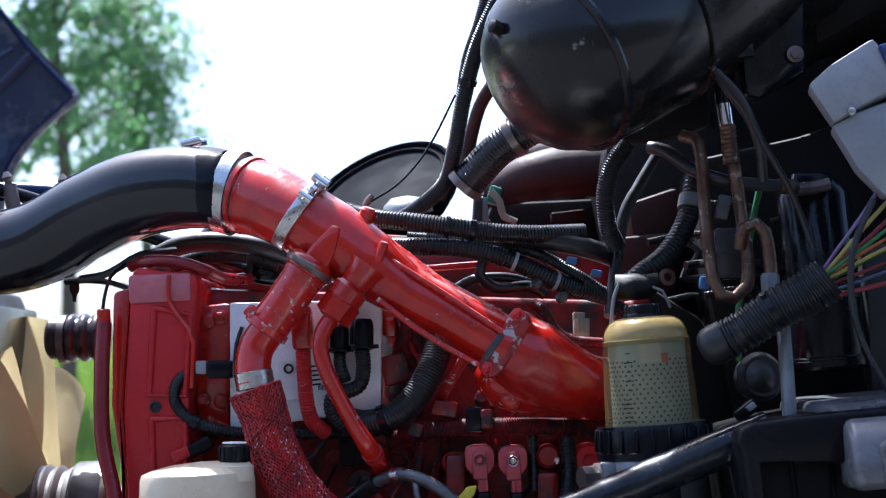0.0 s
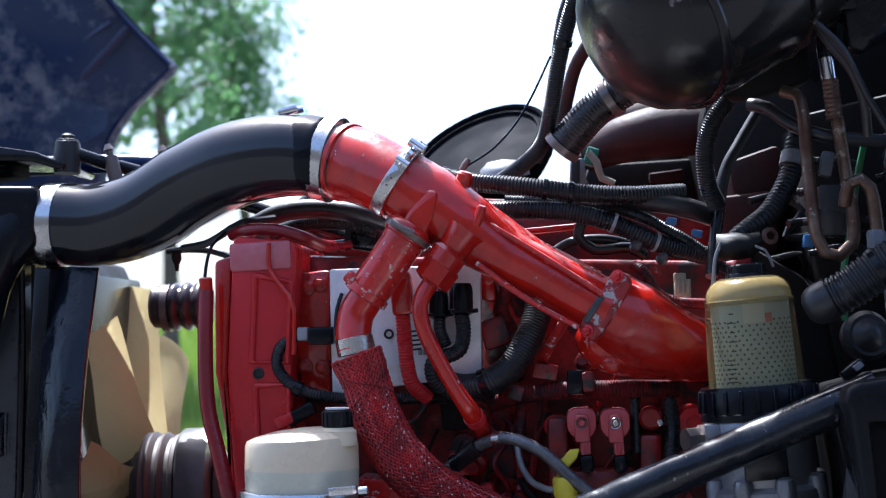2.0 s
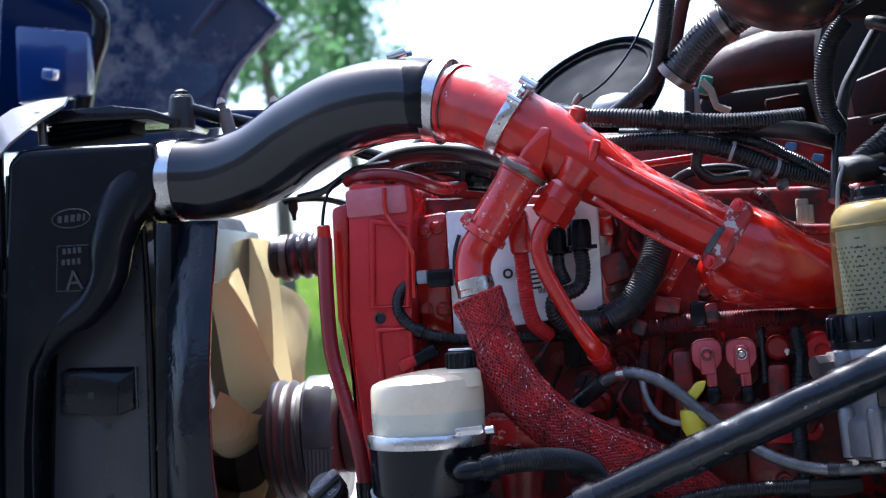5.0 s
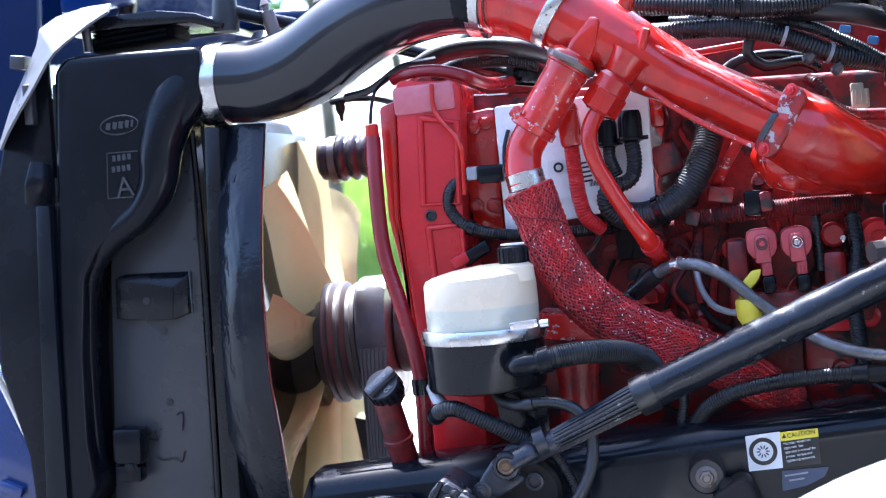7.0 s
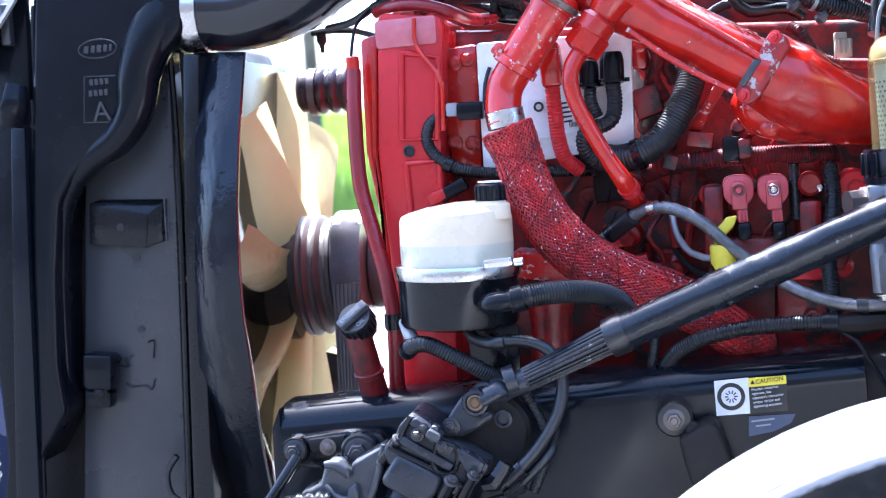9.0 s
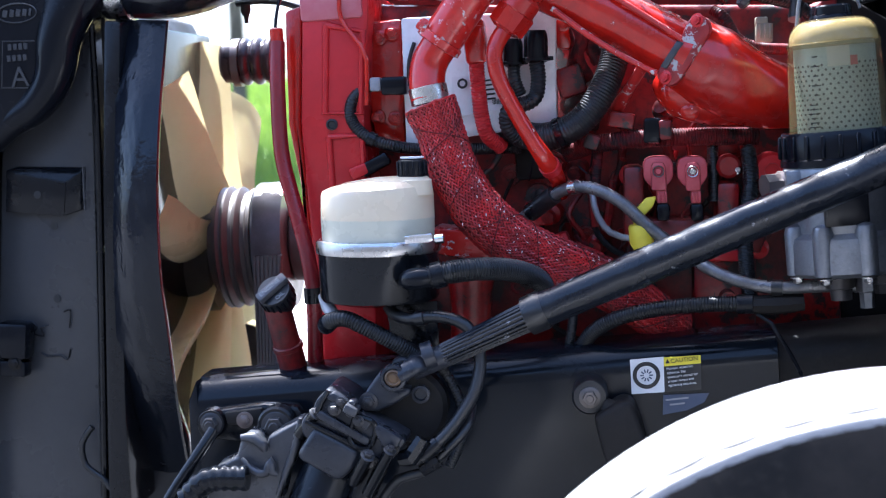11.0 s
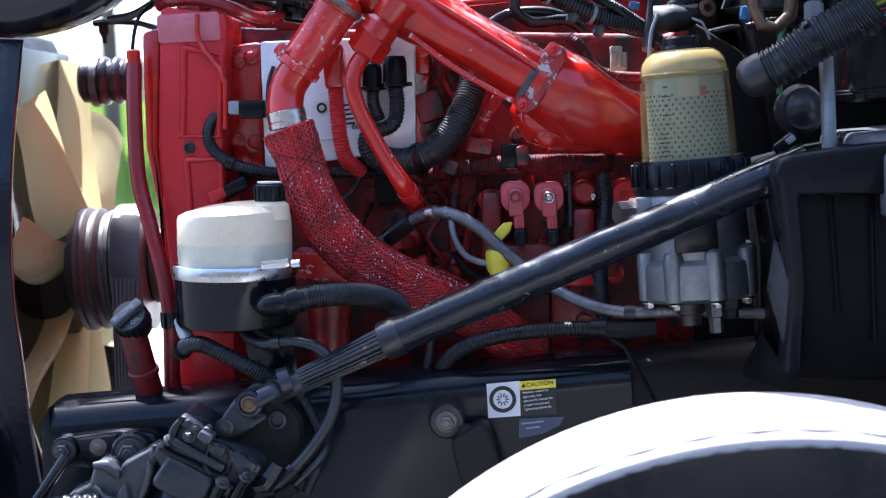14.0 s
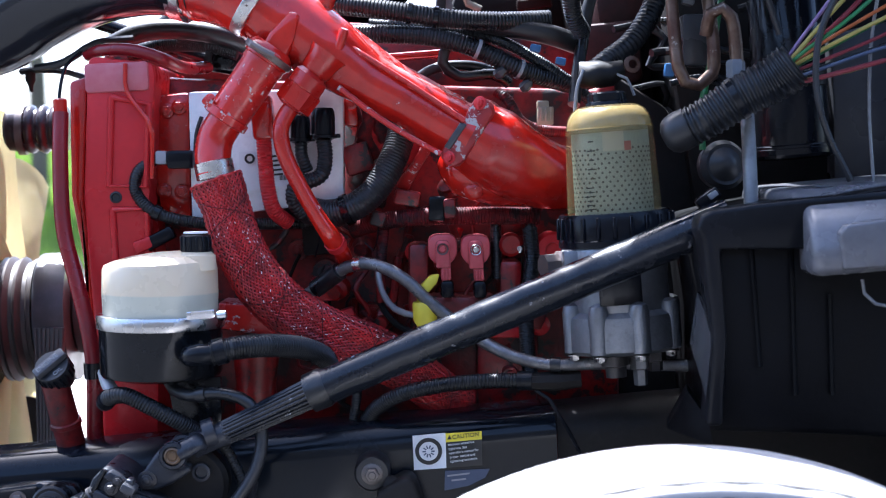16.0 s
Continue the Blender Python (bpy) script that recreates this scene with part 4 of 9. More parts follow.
def make_pulleys():
    drive = thing("fan_pulley", (-0.666, 2.500, 1.077), "worn dark steel fan drive pulley with belt grooves", "pulley")
    c = Vector((-0.722, 2.500, 1.101))
    w = 0.0010
    bm = bmesh.new()
    add_lathe(bm, [(40 * w, -10 * w), (76 * w, 0), (78 * w, 20 * w), (90 * w, 26 * w), (99 * w, 30 * w)], c, (1, 0.03, 0), 48)
    part("hub_plate", bm, GROOVE, drive)
    bm = bmesh.new()
    pr = [(98 * w, 18 * w), (105 * w, 19 * w), (106 * w, 21 * w), (103 * w, 24 * w), (102 * w, 27 * w), (106 * w, 29 * w), (107 * w, 33 * w), (104 * w, 37 * w), (100 * w, 41 * w), (100 * w, 47 * w),
          (104 * w, 49 * w), (105 * w, 53 * w), (102 * w, 57 * w), (96 * w, 61 * w), (96 * w, 68 * w), (101 * w, 71 * w), (102 * w, 78 * w), (60 * w, 80 * w)]
    add_lathe(bm, pr, c, (1, 0.03, 0), 56)
    part("grooved_rim", bm, GROOVE, drive, "brown worn grooves")
    bm = bmesh.new()
    pr = [(60 * w, 78 * w), (108 * w, 82 * w), (110 * w, 86 * w), (109 * w, 134 * w), (60 * w, 136 * w)]
    add_lathe(bm, pr, c, (1, 0.03, 0), 56)
    part("belt_drum", bm, BELT, drive, "grey rubber belt round the drum")
    bm = bmesh.new()
    add_lathe(bm, [(50 * w, 130 * w), (64 * w, 140 * w), (66 * w, 175 * w), (50 * w, 185 * w)], c, (1, 0.03, 0), 40)
    part("bearing_housing", bm, GROOVE, drive)
    belt = bmesh.new()
    top_a, top_b, low_a, low_b = (Vector(v) for v in ((-0.632, 2.386, 1.094), (-0.581, 2.386, 1.093), (-0.651, 2.430, 0.856), (-0.618, 2.430, 0.854)))
    add_prism(belt, [top_a, top_b, low_b, low_a], (0, 0.010, 0), bevel=0.002)
    strap = thing("fan_belt", tuple(top_a), "grey ribbed rubber belt running down from the pulley", "belt")
    part("back", belt, BELT, strap)
    for k in range(7):
        f = (k + 0.5) / 7
        a, b = top_a.lerp(top_b, f), low_a.lerp(low_b, f)
        part("rib", add_prism(bmesh.new(), [a + Vector((-0.0018, -0.003, 0)), a + Vector((0.0018, -0.003, 0)), b + Vector((0.0012, -0.003, 0)), b + Vector((-0.0012, -0.003, 0))], (0, 0.004, 0), bevel=0), BELT, strap)
    bellows = thing("bellows_coupling", (-0.647, 2.500, 1.423), "dark ribbed rubber coolant coupling at the engine front", "coupling")
    bm = bmesh.new()
    pr = [(28 * w, -40 * w), (36 * w, -34 * w), (37 * w, -14 * w), (34 * w, -10 * w)]
    for i in range(3):
        x = -8 * w + i * 22 * w
        pr += [(35 * w, x), (39 * w, x + 4 * w), (41.5 * w, x + 9 * w), (41.5 * w, x + 13 * w), (39 * w, x + 17 * w), (35 * w, x + 20 * w)]
    pr += [(37 * w, 64 * w), (20 * w, 66 * w)]
    add_lathe(bm, pr, (-0.647, 2.500, 1.423), (1, 0.02, -0.03), 36)
    part("rubber_bellows", bm, COUPLER, bellows)
    bm = bmesh.new()
    add_lathe(bm, [(40 * w, -44 * w), (41.5 * w, -44 * w), (41.5 * w, -32 * w), (40 * w, -32 * w)], (-0.621, 2.500, 1.420), (1, 0.02, -0.03), 36)
    part("clamp_band", bm, IRON, bellows, "steel clamp band")


make_pulleys()


# ---- engine ----
def make_cover():
    cover = thing("gear_cover", (-0.483, 2.200, 0.919), "dusty red engine front gear cover with recessed panels", "engine cover")
    bm = bmesh.new()
    add_prism(bm, [(-0.449, 2.080, 1.499), (-0.440, 2.080, 1.504), (-0.358, 2.080, 1.491), (-0.355, 2.080, 1.473), (-0.373, 2.080, 1.296), (-0.377, 2.080, 1.173), (-0.373, 2.080, 1.058), (-0.395, 2.080, 0.743), (-0.462, 2.080, 0.747), (-0.458, 2.080, 0.999), (-0.464, 2.080, 1.190), (-0.466, 2.080, 1.306)], (0, 0.55, 0), bevel=0.006)
    part("body", bm, RED_DULL, cover)
    bm = bmesh.new()
    for ring in ([(-0.418, 2.080, 1.446), (-0.366, 2.080, 1.433), (-0.377, 2.080, 1.317), (-0.429, 2.080, 1.321)], [(-0.426, 2.080, 1.287), (-0.377, 2.080, 1.286), (-0.380, 2.080, 1.174), (-0.425, 2.080, 1.161)]):
        add_tube(bm, ring + ring[:1], 0.0052, seg=10, step=0.5)
    part("panel_rim", bm, RED_DULL, cover, "raised rim round the recess")
    bm = bmesh.new()
    add_prism(bm, [(-0.484, 2.110, 1.472), (-0.457, 2.110, 1.479), (-0.472, 2.110, 1.306), (-0.466, 2.110, 1.146), (-0.468, 2.110, 0.825), (-0.485, 2.110, 0.826), (-0.479, 2.110, 1.214), (-0.491, 2.110, 1.308)], (0, 0.4, 0), bevel=0.006)
    part("front_flange", bm, RED, cover)
    bm = bmesh.new()
    add_lathe(bm, [(0.0085, 0), (0.0085, 0.003), (0.006, 0.004), (0.005, 0.001)], (-0.420, 2.080, 1.304), (0, -1, 0), 20)
    part("bolt_hole", bm, INK, cover, "dark bolt hole")
    bm = bmesh.new()
    add_box(bm, (-0.409, 2.085, 1.473), (0.0908, 0.02, 0.0422), (0, 0, 0), 0.006)
    part("worn_top", bm, RED_PALE, cover, "faded pink band")
    bm = bmesh.new()
    add_tube(bm, [(-0.394, 2.070, 1.491), (-0.394, 2.070, 1.452), (-0.368, 2.070, 1.412), (-0.362, 2.070, 1.392), (-0.366, 2.070, 1.328)], 0.0032, seg=8)
    part("thin_pipe", bm, RED, cover)
    # standing red coolant pipe in front of the cover
    pipe = thing("coolant_pipe", (-0.464, 2.050, 0.946), "slim red-painted coolant pipe with black clamp", "pipe")
    line = [(-0.491, 2.080, 1.427), (-0.493, 2.070, 1.366), (-0.492, 2.060, 1.268), (-0.477, 2.050, 1.194), (-0.461, 2.040, 1.120), (-0.457, 2.040, 1.054), (-0.466, 2.050, 0.938), (-0.470, 2.050, 0.872)]
    part("tube", add_tube(bmesh.new(), line, 0.0112, seg=16), COOLANT_RED, pipe)
    bm, p, way = band(line, 0.66, 0.0136, 0.022)
    part("clamp", bm, BLACK, pipe, "black plastic clamp")
    bm = bmesh.new()
    add_lathe(bm, [(0.0088, -0.01), (0.0096, 0.0), (0.0096, 0.02), (0.0072, 0.022)], (-0.491, 2.080, 1.425), (0, 0, 1), 16)
    part("pipe_end", bm, RED, pipe)
    # hose looping over the cover's top
    bm = add_tube(bmesh.new(), [(-0.463, 2.150, 1.512), (-0.435, 2.120, 1.516), (-0.389, 2.100, 1.512), (-0.349, 2.100, 1.499), (-0.323, 2.140, 1.487), (-0.297, 2.200, 1.490)], 0.0090, seg=12)
    solo("top_hose", bm, COOLANT_RED, "red-painted hose over the engine cover", "hose")


make_cover()


def make_block():
    block = thing("engine_block", (-0.127, 2.300, 0.873), "dark red rough cast diesel engine block", "engine")
    bm = bmesh.new()
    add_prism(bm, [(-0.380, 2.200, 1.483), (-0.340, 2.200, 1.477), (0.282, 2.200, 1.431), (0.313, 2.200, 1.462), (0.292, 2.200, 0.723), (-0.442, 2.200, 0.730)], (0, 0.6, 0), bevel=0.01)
    part("casting", bm, RED_CAST_SHADE, block)
    # Added black panel stands in for the dark depth behind the filter.
    bm = bmesh.new()
    add_prism(bm, [(0.311, 2.215, 1.455), (0.390, 2.215, 1.400), (0.456, 2.215, 1.277), (0.446, 2.215, 0.712), (0.281, 2.215, 0.720)], (0, 0.5, 0), bevel=0.01)
    part("dark_gap_panel", bm, DIRT, block, "black panel added for the dark behind the filter")
    # ledge of the lower block
    bm = bmesh.new()
    add_prism(bm, [(-0.291, 2.120, 1.145), (-0.193, 2.120, 1.132), (-0.194, 2.120, 1.086), (-0.291, 2.120, 1.105)], (0, 0.2, 0), bevel=0.006)
    part("ledge", bm, RED_CHIP, block, "chipped red ledge")
    bm = bmesh.new()
    add_tube(bm, [(-0.239, 2.130, 1.090), (-0.242, 2.130, 1.023), (-0.249, 2.130, 0.923)], [0.0377, 0.0295, 0.0311], seg=24)
    part("standpipe", bm, RED_CAST_SHADE, block, "red vertical casting")
    bm = bmesh.new()
    add_prism(bm, [(0.085, 2.160, 1.076), (0.176, 2.160, 1.083), (0.170, 2.160, 0.945), (0.079, 2.160, 0.949)], (0, 0.2, 0), bevel=0.008)
    part("side_cover", bm, RED_CAST_SHADE, block)
    # cylinder head and valve cover above
    bm = bmesh.new()
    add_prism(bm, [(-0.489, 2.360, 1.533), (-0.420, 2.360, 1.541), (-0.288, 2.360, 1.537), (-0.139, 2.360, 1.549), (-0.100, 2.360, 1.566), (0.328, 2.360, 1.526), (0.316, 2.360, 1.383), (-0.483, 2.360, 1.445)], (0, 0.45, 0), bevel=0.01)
    part("valve_cover", bm, RED_CAST_SHADE, block, "red valve cover under the wiring")
    bm = bmesh.new()
    add_box(bm, (0.009, 2.270, 1.499), (0.1062, 0.04, 0.0106), (0, -2, 0), 0.004)
    part("valve_cover_lip", bm, RED, block, "sunlit red lip")


make_block()
block_bosses = [(-0.175, 2.190, 1.212), (-0.068, 2.190, 1.113), (0.135, 2.190, 1.213), (-0.078, 2.190, 1.310), (-0.055, 2.190, 1.199), (0.188, 2.190, 1.109), (-0.136, 2.190, 1.178), (-0.017, 2.190, 1.197),
                (-0.238, 2.190, 1.192), (0.063, 2.190, 1.116), (0.131, 2.150, 1.016), (-0.194, 2.190, 1.274), (0.192, 2.190, 1.368), (0.020, 2.190, 1.253)]
rnd_b = random.Random(9)
for c in block_bosses:
    bm = bmesh.new()
    r = rnd_b.uniform(0.007, 0.013)
    add_lathe(bm, [(r * 1.7, 0.02), (r * 1.5, -0.008), (r * 1.5, -0.016)], c, (0, 1, 0), 18)
    add_hex(bm, go(c, 0, -0.012, 0), (0, -1, 0), r, 0.009)
    part("bolt_boss", bm, RED_CAST_SHADE, bpy.data.objects["engine_block"])


def make_ecm():
    ecm = thing("engine_control_module", (-0.217, 2.120, 1.263), "bare aluminium engine control module with white label", "control module")
    bm = bmesh.new()
    add_prism(bm, [(-0.367, 2.130, 1.448), (-0.316, 2.130, 1.451), (-0.323, 2.130, 1.266), (-0.367, 2.130, 1.265), (-0.374, 2.130, 1.345)], (0, 0.07, 0), bevel=0.008)
    part("mount_flange", bm, RED, ecm, "red mounting flange")
    bm = bmesh.new()
    add_prism(bm, [(-0.095, 2.130, 1.430), (-0.075, 2.130, 1.430), (-0.073, 2.130, 1.389), (-0.095, 2.130, 1.391)], (0, 0.06, 0), bevel=0.006)
    part("mount_ear", bm, RED, ecm)
    bm = bmesh.new()
    add_prism(bm, [(-0.313, 2.100, 1.449), (-0.092, 2.100, 1.444), (-0.099, 2.100, 1.283), (-0.318, 2.100, 1.267)], (0, 0.04, 0), bevel=0.004)
    part("plate", bm, PLATE, ecm, "bare aluminium plate")
    for c in ((-0.331, 2.125, 1.430), (-0.334, 2.125, 1.307), (-0.350, 2.128, 1.425), (-0.083, 2.125, 1.425), (-0.360, 2.128, 1.310)):
        part("bolt", add_hex(bmesh.new(), c, (0, -1, 0), 0.0075, 0.008), RED, ecm)
    bm = bmesh.new()
    add_prism(bm, [(-0.245, 2.097, 1.360), (-0.169, 2.097, 1.361), (-0.169, 2.097, 1.310), (-0.247, 2.097, 1.303)], (0, 0.002, 0), bevel=0)
    lab = part("label", bm, WHITE, ecm, "white printed label")
    bm = bmesh.new()
    add_lathe(bm, [(0.0074, 0), (0.0074, 0.001), (0.0041, 0.001), (0.0041, 0)], (-0.230, 2.096, 1.350), (0, -1, 0), 20, cap=False)
    for i in range(5):
        a = (-0.201, 2.096, 1.352)
        add_box(bm, (a[0] + 0.0066, 2.0955, a[2] - i * 0.0066), (0.0213, 0.001, 0.0028), (0, -3, 0), 0, 1)
    for i in range(12):
        a = (-0.188, 2.096, 1.321)
        add_box(bm, (a[0] + i * 0.0020, 2.0955, a[2]), (0.0010, 0.001, 0.0074), (0, 0, 0), 0, 1)
    part("print", bm, INK, lab, "black print")
    # two black connectors with bent boots
    for top, low, r, line in (((-0.120, 2.070, 1.416), (-0.122, 2.070, 1.371), 0.0168, [(-0.122, 2.070, 1.374), (-0.120, 2.065, 1.349), (-0.125, 2.062, 1.325), (-0.140, 2.062, 1.315), (-0.158, 2.066, 1.314), (-0.168, 2.070, 1.301), (-0.167, 2.075, 1.283), (-0.155, 2.085, 1.268)]),
                              ((-0.153, 2.078, 1.407), (-0.155, 2.078, 1.368), 0.0140, [(-0.154, 2.078, 1.372), (-0.154, 2.076, 1.351), (-0.147, 2.080, 1.328)])):
        ax = (Vector(top) - Vector(low)).normalized()
        n = (Vector(top) - Vector(low)).length
        bm = add_lathe(bmesh.new(), [(r * 0.72, 0.0), (r * 0.98, 0.002), (r, 0.006), (r, n * 0.72), (r * 0.93, n * 0.9), (r * 0.8, n), (0, n + 0.001)], low, ax, 24)
        add_lathe(bm, [(r, 0.002), (r * 1.22, 0.003), (r * 1.22, 0.007), (r, 0.008)], low, ax, 24)
        add_box(bm, Vector(low) + ax * 0.005 + Vector((r * 1.2, 0, 0)), (0.008, 0.008, 0.006), (0, 0, 0), 0.001)
        plug = part("plug", bm, PLASTIC, ecm, "black connector plug")
        part("boot", add_tube(bmesh.new(), line, r * 0.66, seg=16, ribs=0.0046, depth=0.10), LOOM, plug, "ribbed boot")
    bm = bmesh.new()
    add_tube(bm, [(-0.308, 2.095, 1.352), (-0.304, 2.095, 1.389), (-0.295, 2.095, 1.413)], 0.003, seg=6)
    part("gasket_edge", bm, INK, ecm)
    return ecm


make_ecm()


# ---- intake pipe run ----
def make_charge_hose():
    hose = thing("charge_air_hose", (-0.585, 2.200, 1.562), "glossy black silicone charge air hose with steel clamps", "hose")
    line = [(-0.796, 2.253, 1.555), (-0.759, 2.250, 1.555), (-0.689, 2.240, 1.550), (-0.616, 2.220, 1.562), (-0.535, 2.190, 1.596), (-0.453, 2.150, 1.619), (-0.378, 2.120, 1.623), (-0.316, 2.100, 1.613), (-0.282, 2.090, 1.603)]
    r = [0.0641, 0.0649, 0.0654, 0.0660, 0.0662, 0.0645, 0.0612, 0.0566, 0.0540]
    part("hose_body", add_tube(bmesh.new(), line, r, seg=40, step=0.008), SILICONE, hose)
    bm = add_tube(bmesh.new(), [(-0.352, 2.113, 1.623), (-0.348, 2.113, 1.622), (-0.334, 2.108, 1.619), (-0.315, 2.100, 1.613), (-0.312, 2.100, 1.613)], [0.0557, 0.0595, 0.0598, 0.0595, 0.0557], seg=40, step=0.004)
    part("cuff", bm, PLASTIC, hose, "black rubber cuff")
    for a, b, rr, w in (((-0.779, 2.251, 1.555), (-0.749, 2.249, 1.553), 78, 32), ((-0.314, 2.105, 1.614), (-0.291, 2.100, 1.607), 73.5, 25)):
        way = Vector(b) - Vector(a)
        bm = add_lathe(bmesh.new(), [((rr) * 0.000858 * 0.95, 0), ((rr) * 0.000858, 0.0005), ((rr) * 0.000858, (w) * 0.000858), ((rr) * 0.000858 * 0.95, (w) * 0.000858 + 0.0005)], a, way, 44)
        part("clamp_band", bm, STEEL, hose, "bright steel band clamp")
    bm = bmesh.new()
    add_box(bm, (-0.365, 2.130, 1.690), (0.0295, 0.03, 0.0115), (0, -14, 0), 0.003)
    add_tube(bm, [(-0.379, 2.130, 1.688), (-0.343, 2.130, 1.692)], 0.0049, seg=8)
    part("clamp_screw", bm, CHROME, hose, "bright clamp screw")


make_charge_hose()


def make_intake():
    intake = thing("intake_pipe", (-0.075, 2.050, 1.499), "glossy red cast intake pipe with flanged elbow", "pipe")
    # front elbow
    bm = bmesh.new()
    line = [(-0.299, 2.095, 1.607), (-0.273, 2.090, 1.601), (-0.240, 2.070, 1.586), (-0.209, 2.050, 1.566), (-0.190, 2.040, 1.552)]
    add_tube(bm, line, [0.0540, 0.0557, 0.0535, 0.0506, 0.0496], seg=40, step=0.006)
    add_lathe(bm, [(0.0538, -0.004), (0.0579, -0.002), (0.0579, 0.006), (0.0538, 0.009)], (-0.281, 2.092, 1.604), Vector((-0.240, 2.070, 1.586)) - Vector((-0.281, 2.090, 1.603)), 40)
    part("front_elbow", bm, RED, intake)
    bm = bmesh.new()
    add_lathe(bm, [(0.0048, 0), (0.0048, 0.003), (0.003, 0.004)], (-0.241, 2.022, 1.556), (0, -1, 0.1), 14)
    part("plug", bm, RED, intake)
    # coupling clamp
    bm = bmesh.new()
    way = (Vector((-0.169, 2.040, 1.538)) - Vector((-0.213, 2.040, 1.572))).normalized()
    c = Vector((-0.201, 2.045, 1.567))
    add_lathe(bm, [(0.0500, -0.0090), (0.0560, -0.0088), (0.0566, -0.0080), (0.0566, 0.0080), (0.0560, 0.0088), (0.0500, 0.0090)], c, way, 48)
    clamp = part("band_clamp", bm, STEEL, intake, "bright steel band clamp")
    bm = bmesh.new()
    # two trunnions across the band, a bolt with nut between them
    side = way.cross(Vector((0, -1, 0))).normalized()
    at = lambda deg, r: c + r * (math.cos(radians(deg)) * Vector((0, -1, 0)) + math.sin(radians(deg)) * side * (1 if side.z > 0 else -1))
    hi, lo = at(62, 0.0620), at(22, 0.0610)
    add_tube(bm, [hi - way * 0.012, hi + way * 0.012], 0.0068, seg=16)
    add_tube(bm, [lo - way * 0.010, lo + way * 0.010], 0.0058, seg=16)
    add_tube(bm, [at(70, 0.066), at(14, 0.064)], 0.0034, seg=12)
    add_lathe(bm, [(0.0072, 0), (0.0072, 0.010), (0.0060, 0.012)], at(44, 0.0625), at(22, 0.061) - at(44, 0.0625), 6)
    add_box(bm, at(84, 0.0600), (0.020, 0.014, 0.010), (0, 35, 0), 0.002)
    part("t_bolt", bm, CHROME, clamp, "bright T-bolt, nut and trunnions")
    bm = bmesh.new()
    for deg in (-4, -16):
        add_tube(bm, [at(deg, 0.0562) - way * 0.0004, at(deg, 0.0572)], 0.0016, seg=8)
    part("spot_weld", bm, IRON, clamp)
    # long tapering pipe
    bm = bmesh.new()
    line = [(-0.204, 2.045, 1.570), (-0.159, 2.040, 1.533), (-0.106, 2.035, 1.491), (-0.054, 2.030, 1.450), (-0.002, 2.030, 1.419), (0.050, 2.030, 1.386), (0.084, 2.030, 1.365)]
    add_tube(bm, line, [0.0477, 0.0525, 0.0493, 0.0366, 0.0358, 0.0398, 0.0430], seg=40, step=0.006)
    part("main_pipe", bm, RED, intake)
    # ridge along its upper edge, gusset, lower web
    bm = bmesh.new()
    add_prism(bm, [(-0.133, 2.040, 1.565), (-0.098, 2.050, 1.557), (-0.058, 2.055, 1.509), (0.002, 2.055, 1.469), (0.085, 2.055, 1.419), (0.073, 1.992, 1.397), (-0.015, 1.995, 1.444), (-0.074, 1.998, 1.482), (-0.126, 2.000, 1.518)], (0, 0.02, -0.012), bevel=0.006)
    part("upper_web", bm, RED_CHIP, intake)
    bm = bmesh.new()
    add_tube(bm, [(-0.076, 2.000, 1.495), (-0.014, 1.995, 1.452), (0.029, 1.990, 1.421), (0.076, 1.985, 1.386)], 0.0040, seg=10)
    add_tube(bm, [(-0.093, 2.000, 1.440), (-0.042, 1.995, 1.397), (0.006, 1.990, 1.364), (0.042, 1.985, 1.343)], 0.0042, seg=10)
    part("casting_rib", bm, RED_CHIP, intake)
    bm = bmesh.new()
    add_prism(bm, [(-0.152, 1.985, 1.547), (-0.137, 1.985, 1.539), (-0.149, 1.980, 1.507), (-0.161, 1.985, 1.476), (-0.197, 1.985, 1.496), (-0.181, 1.985, 1.519)], (0, 0.03, 0), bevel=0.008, segments=3)
    part("gusset", bm, RED, intake)
    # bosses on top
    for c, r in (((-0.104, 2.030, 1.563), 15), ((-0.083, 1.990, 1.510), 9)):
        bm = add_lathe(bmesh.new(), [((r) * 0.000780, -0.02), ((r) * 0.000780, 0.004), ((r * 0.7) * 0.000780, 0.008)], c, (0.35, -0.2, 0.9), 18)
        part("boss", bm, RED, intake)
    # flange
    bm = bmesh.new()
    add_prism(bm, [(0.094, 1.990, 1.420), (0.110, 1.990, 1.411), (0.116, 1.990, 1.395), (0.097, 1.990, 1.365), (0.069, 1.990, 1.329), (0.056, 1.990, 1.323), (0.039, 1.990, 1.338), (0.046, 1.990, 1.353), (0.072, 1.990, 1.383), (0.082, 1.990, 1.404)], (0.02, 0.11, 0), bevel=0.006)
    part("flange", bm, RED_FLANGE, intake, "chipped red flange")
    for c in ((0.098, 1.985, 1.409), (0.053, 1.985, 1.337)):
        part("bolt", add_hex(bmesh.new(), c, (-0.5, -0.8, 0.1), 0.0065, 0.006), RED_DULL, intake, "paint-chipped bolt")
    bm = bmesh.new()
    add_prism(bm, [(0.046, 1.987, 1.352), (0.070, 1.987, 1.385), (0.079, 1.987, 1.381), (0.054, 1.987, 1.348)], (0.006, 0.03, 0), bevel=0.002)
    part("gasket", bm, CAST_GREY, intake, "bare grey gasket edge")
    # rear elbow into the manifold
    bm = bmesh.new()
    line = [(0.081, 2.045, 1.372), (0.115, 2.050, 1.349), (0.155, 2.060, 1.322), (0.203, 2.090, 1.303), (0.266, 2.160, 1.298)]
    add_tube(bm, line, [0.0509, 0.0576, 0.0530, 0.0473, 0.0455], seg=40, step=0.006)
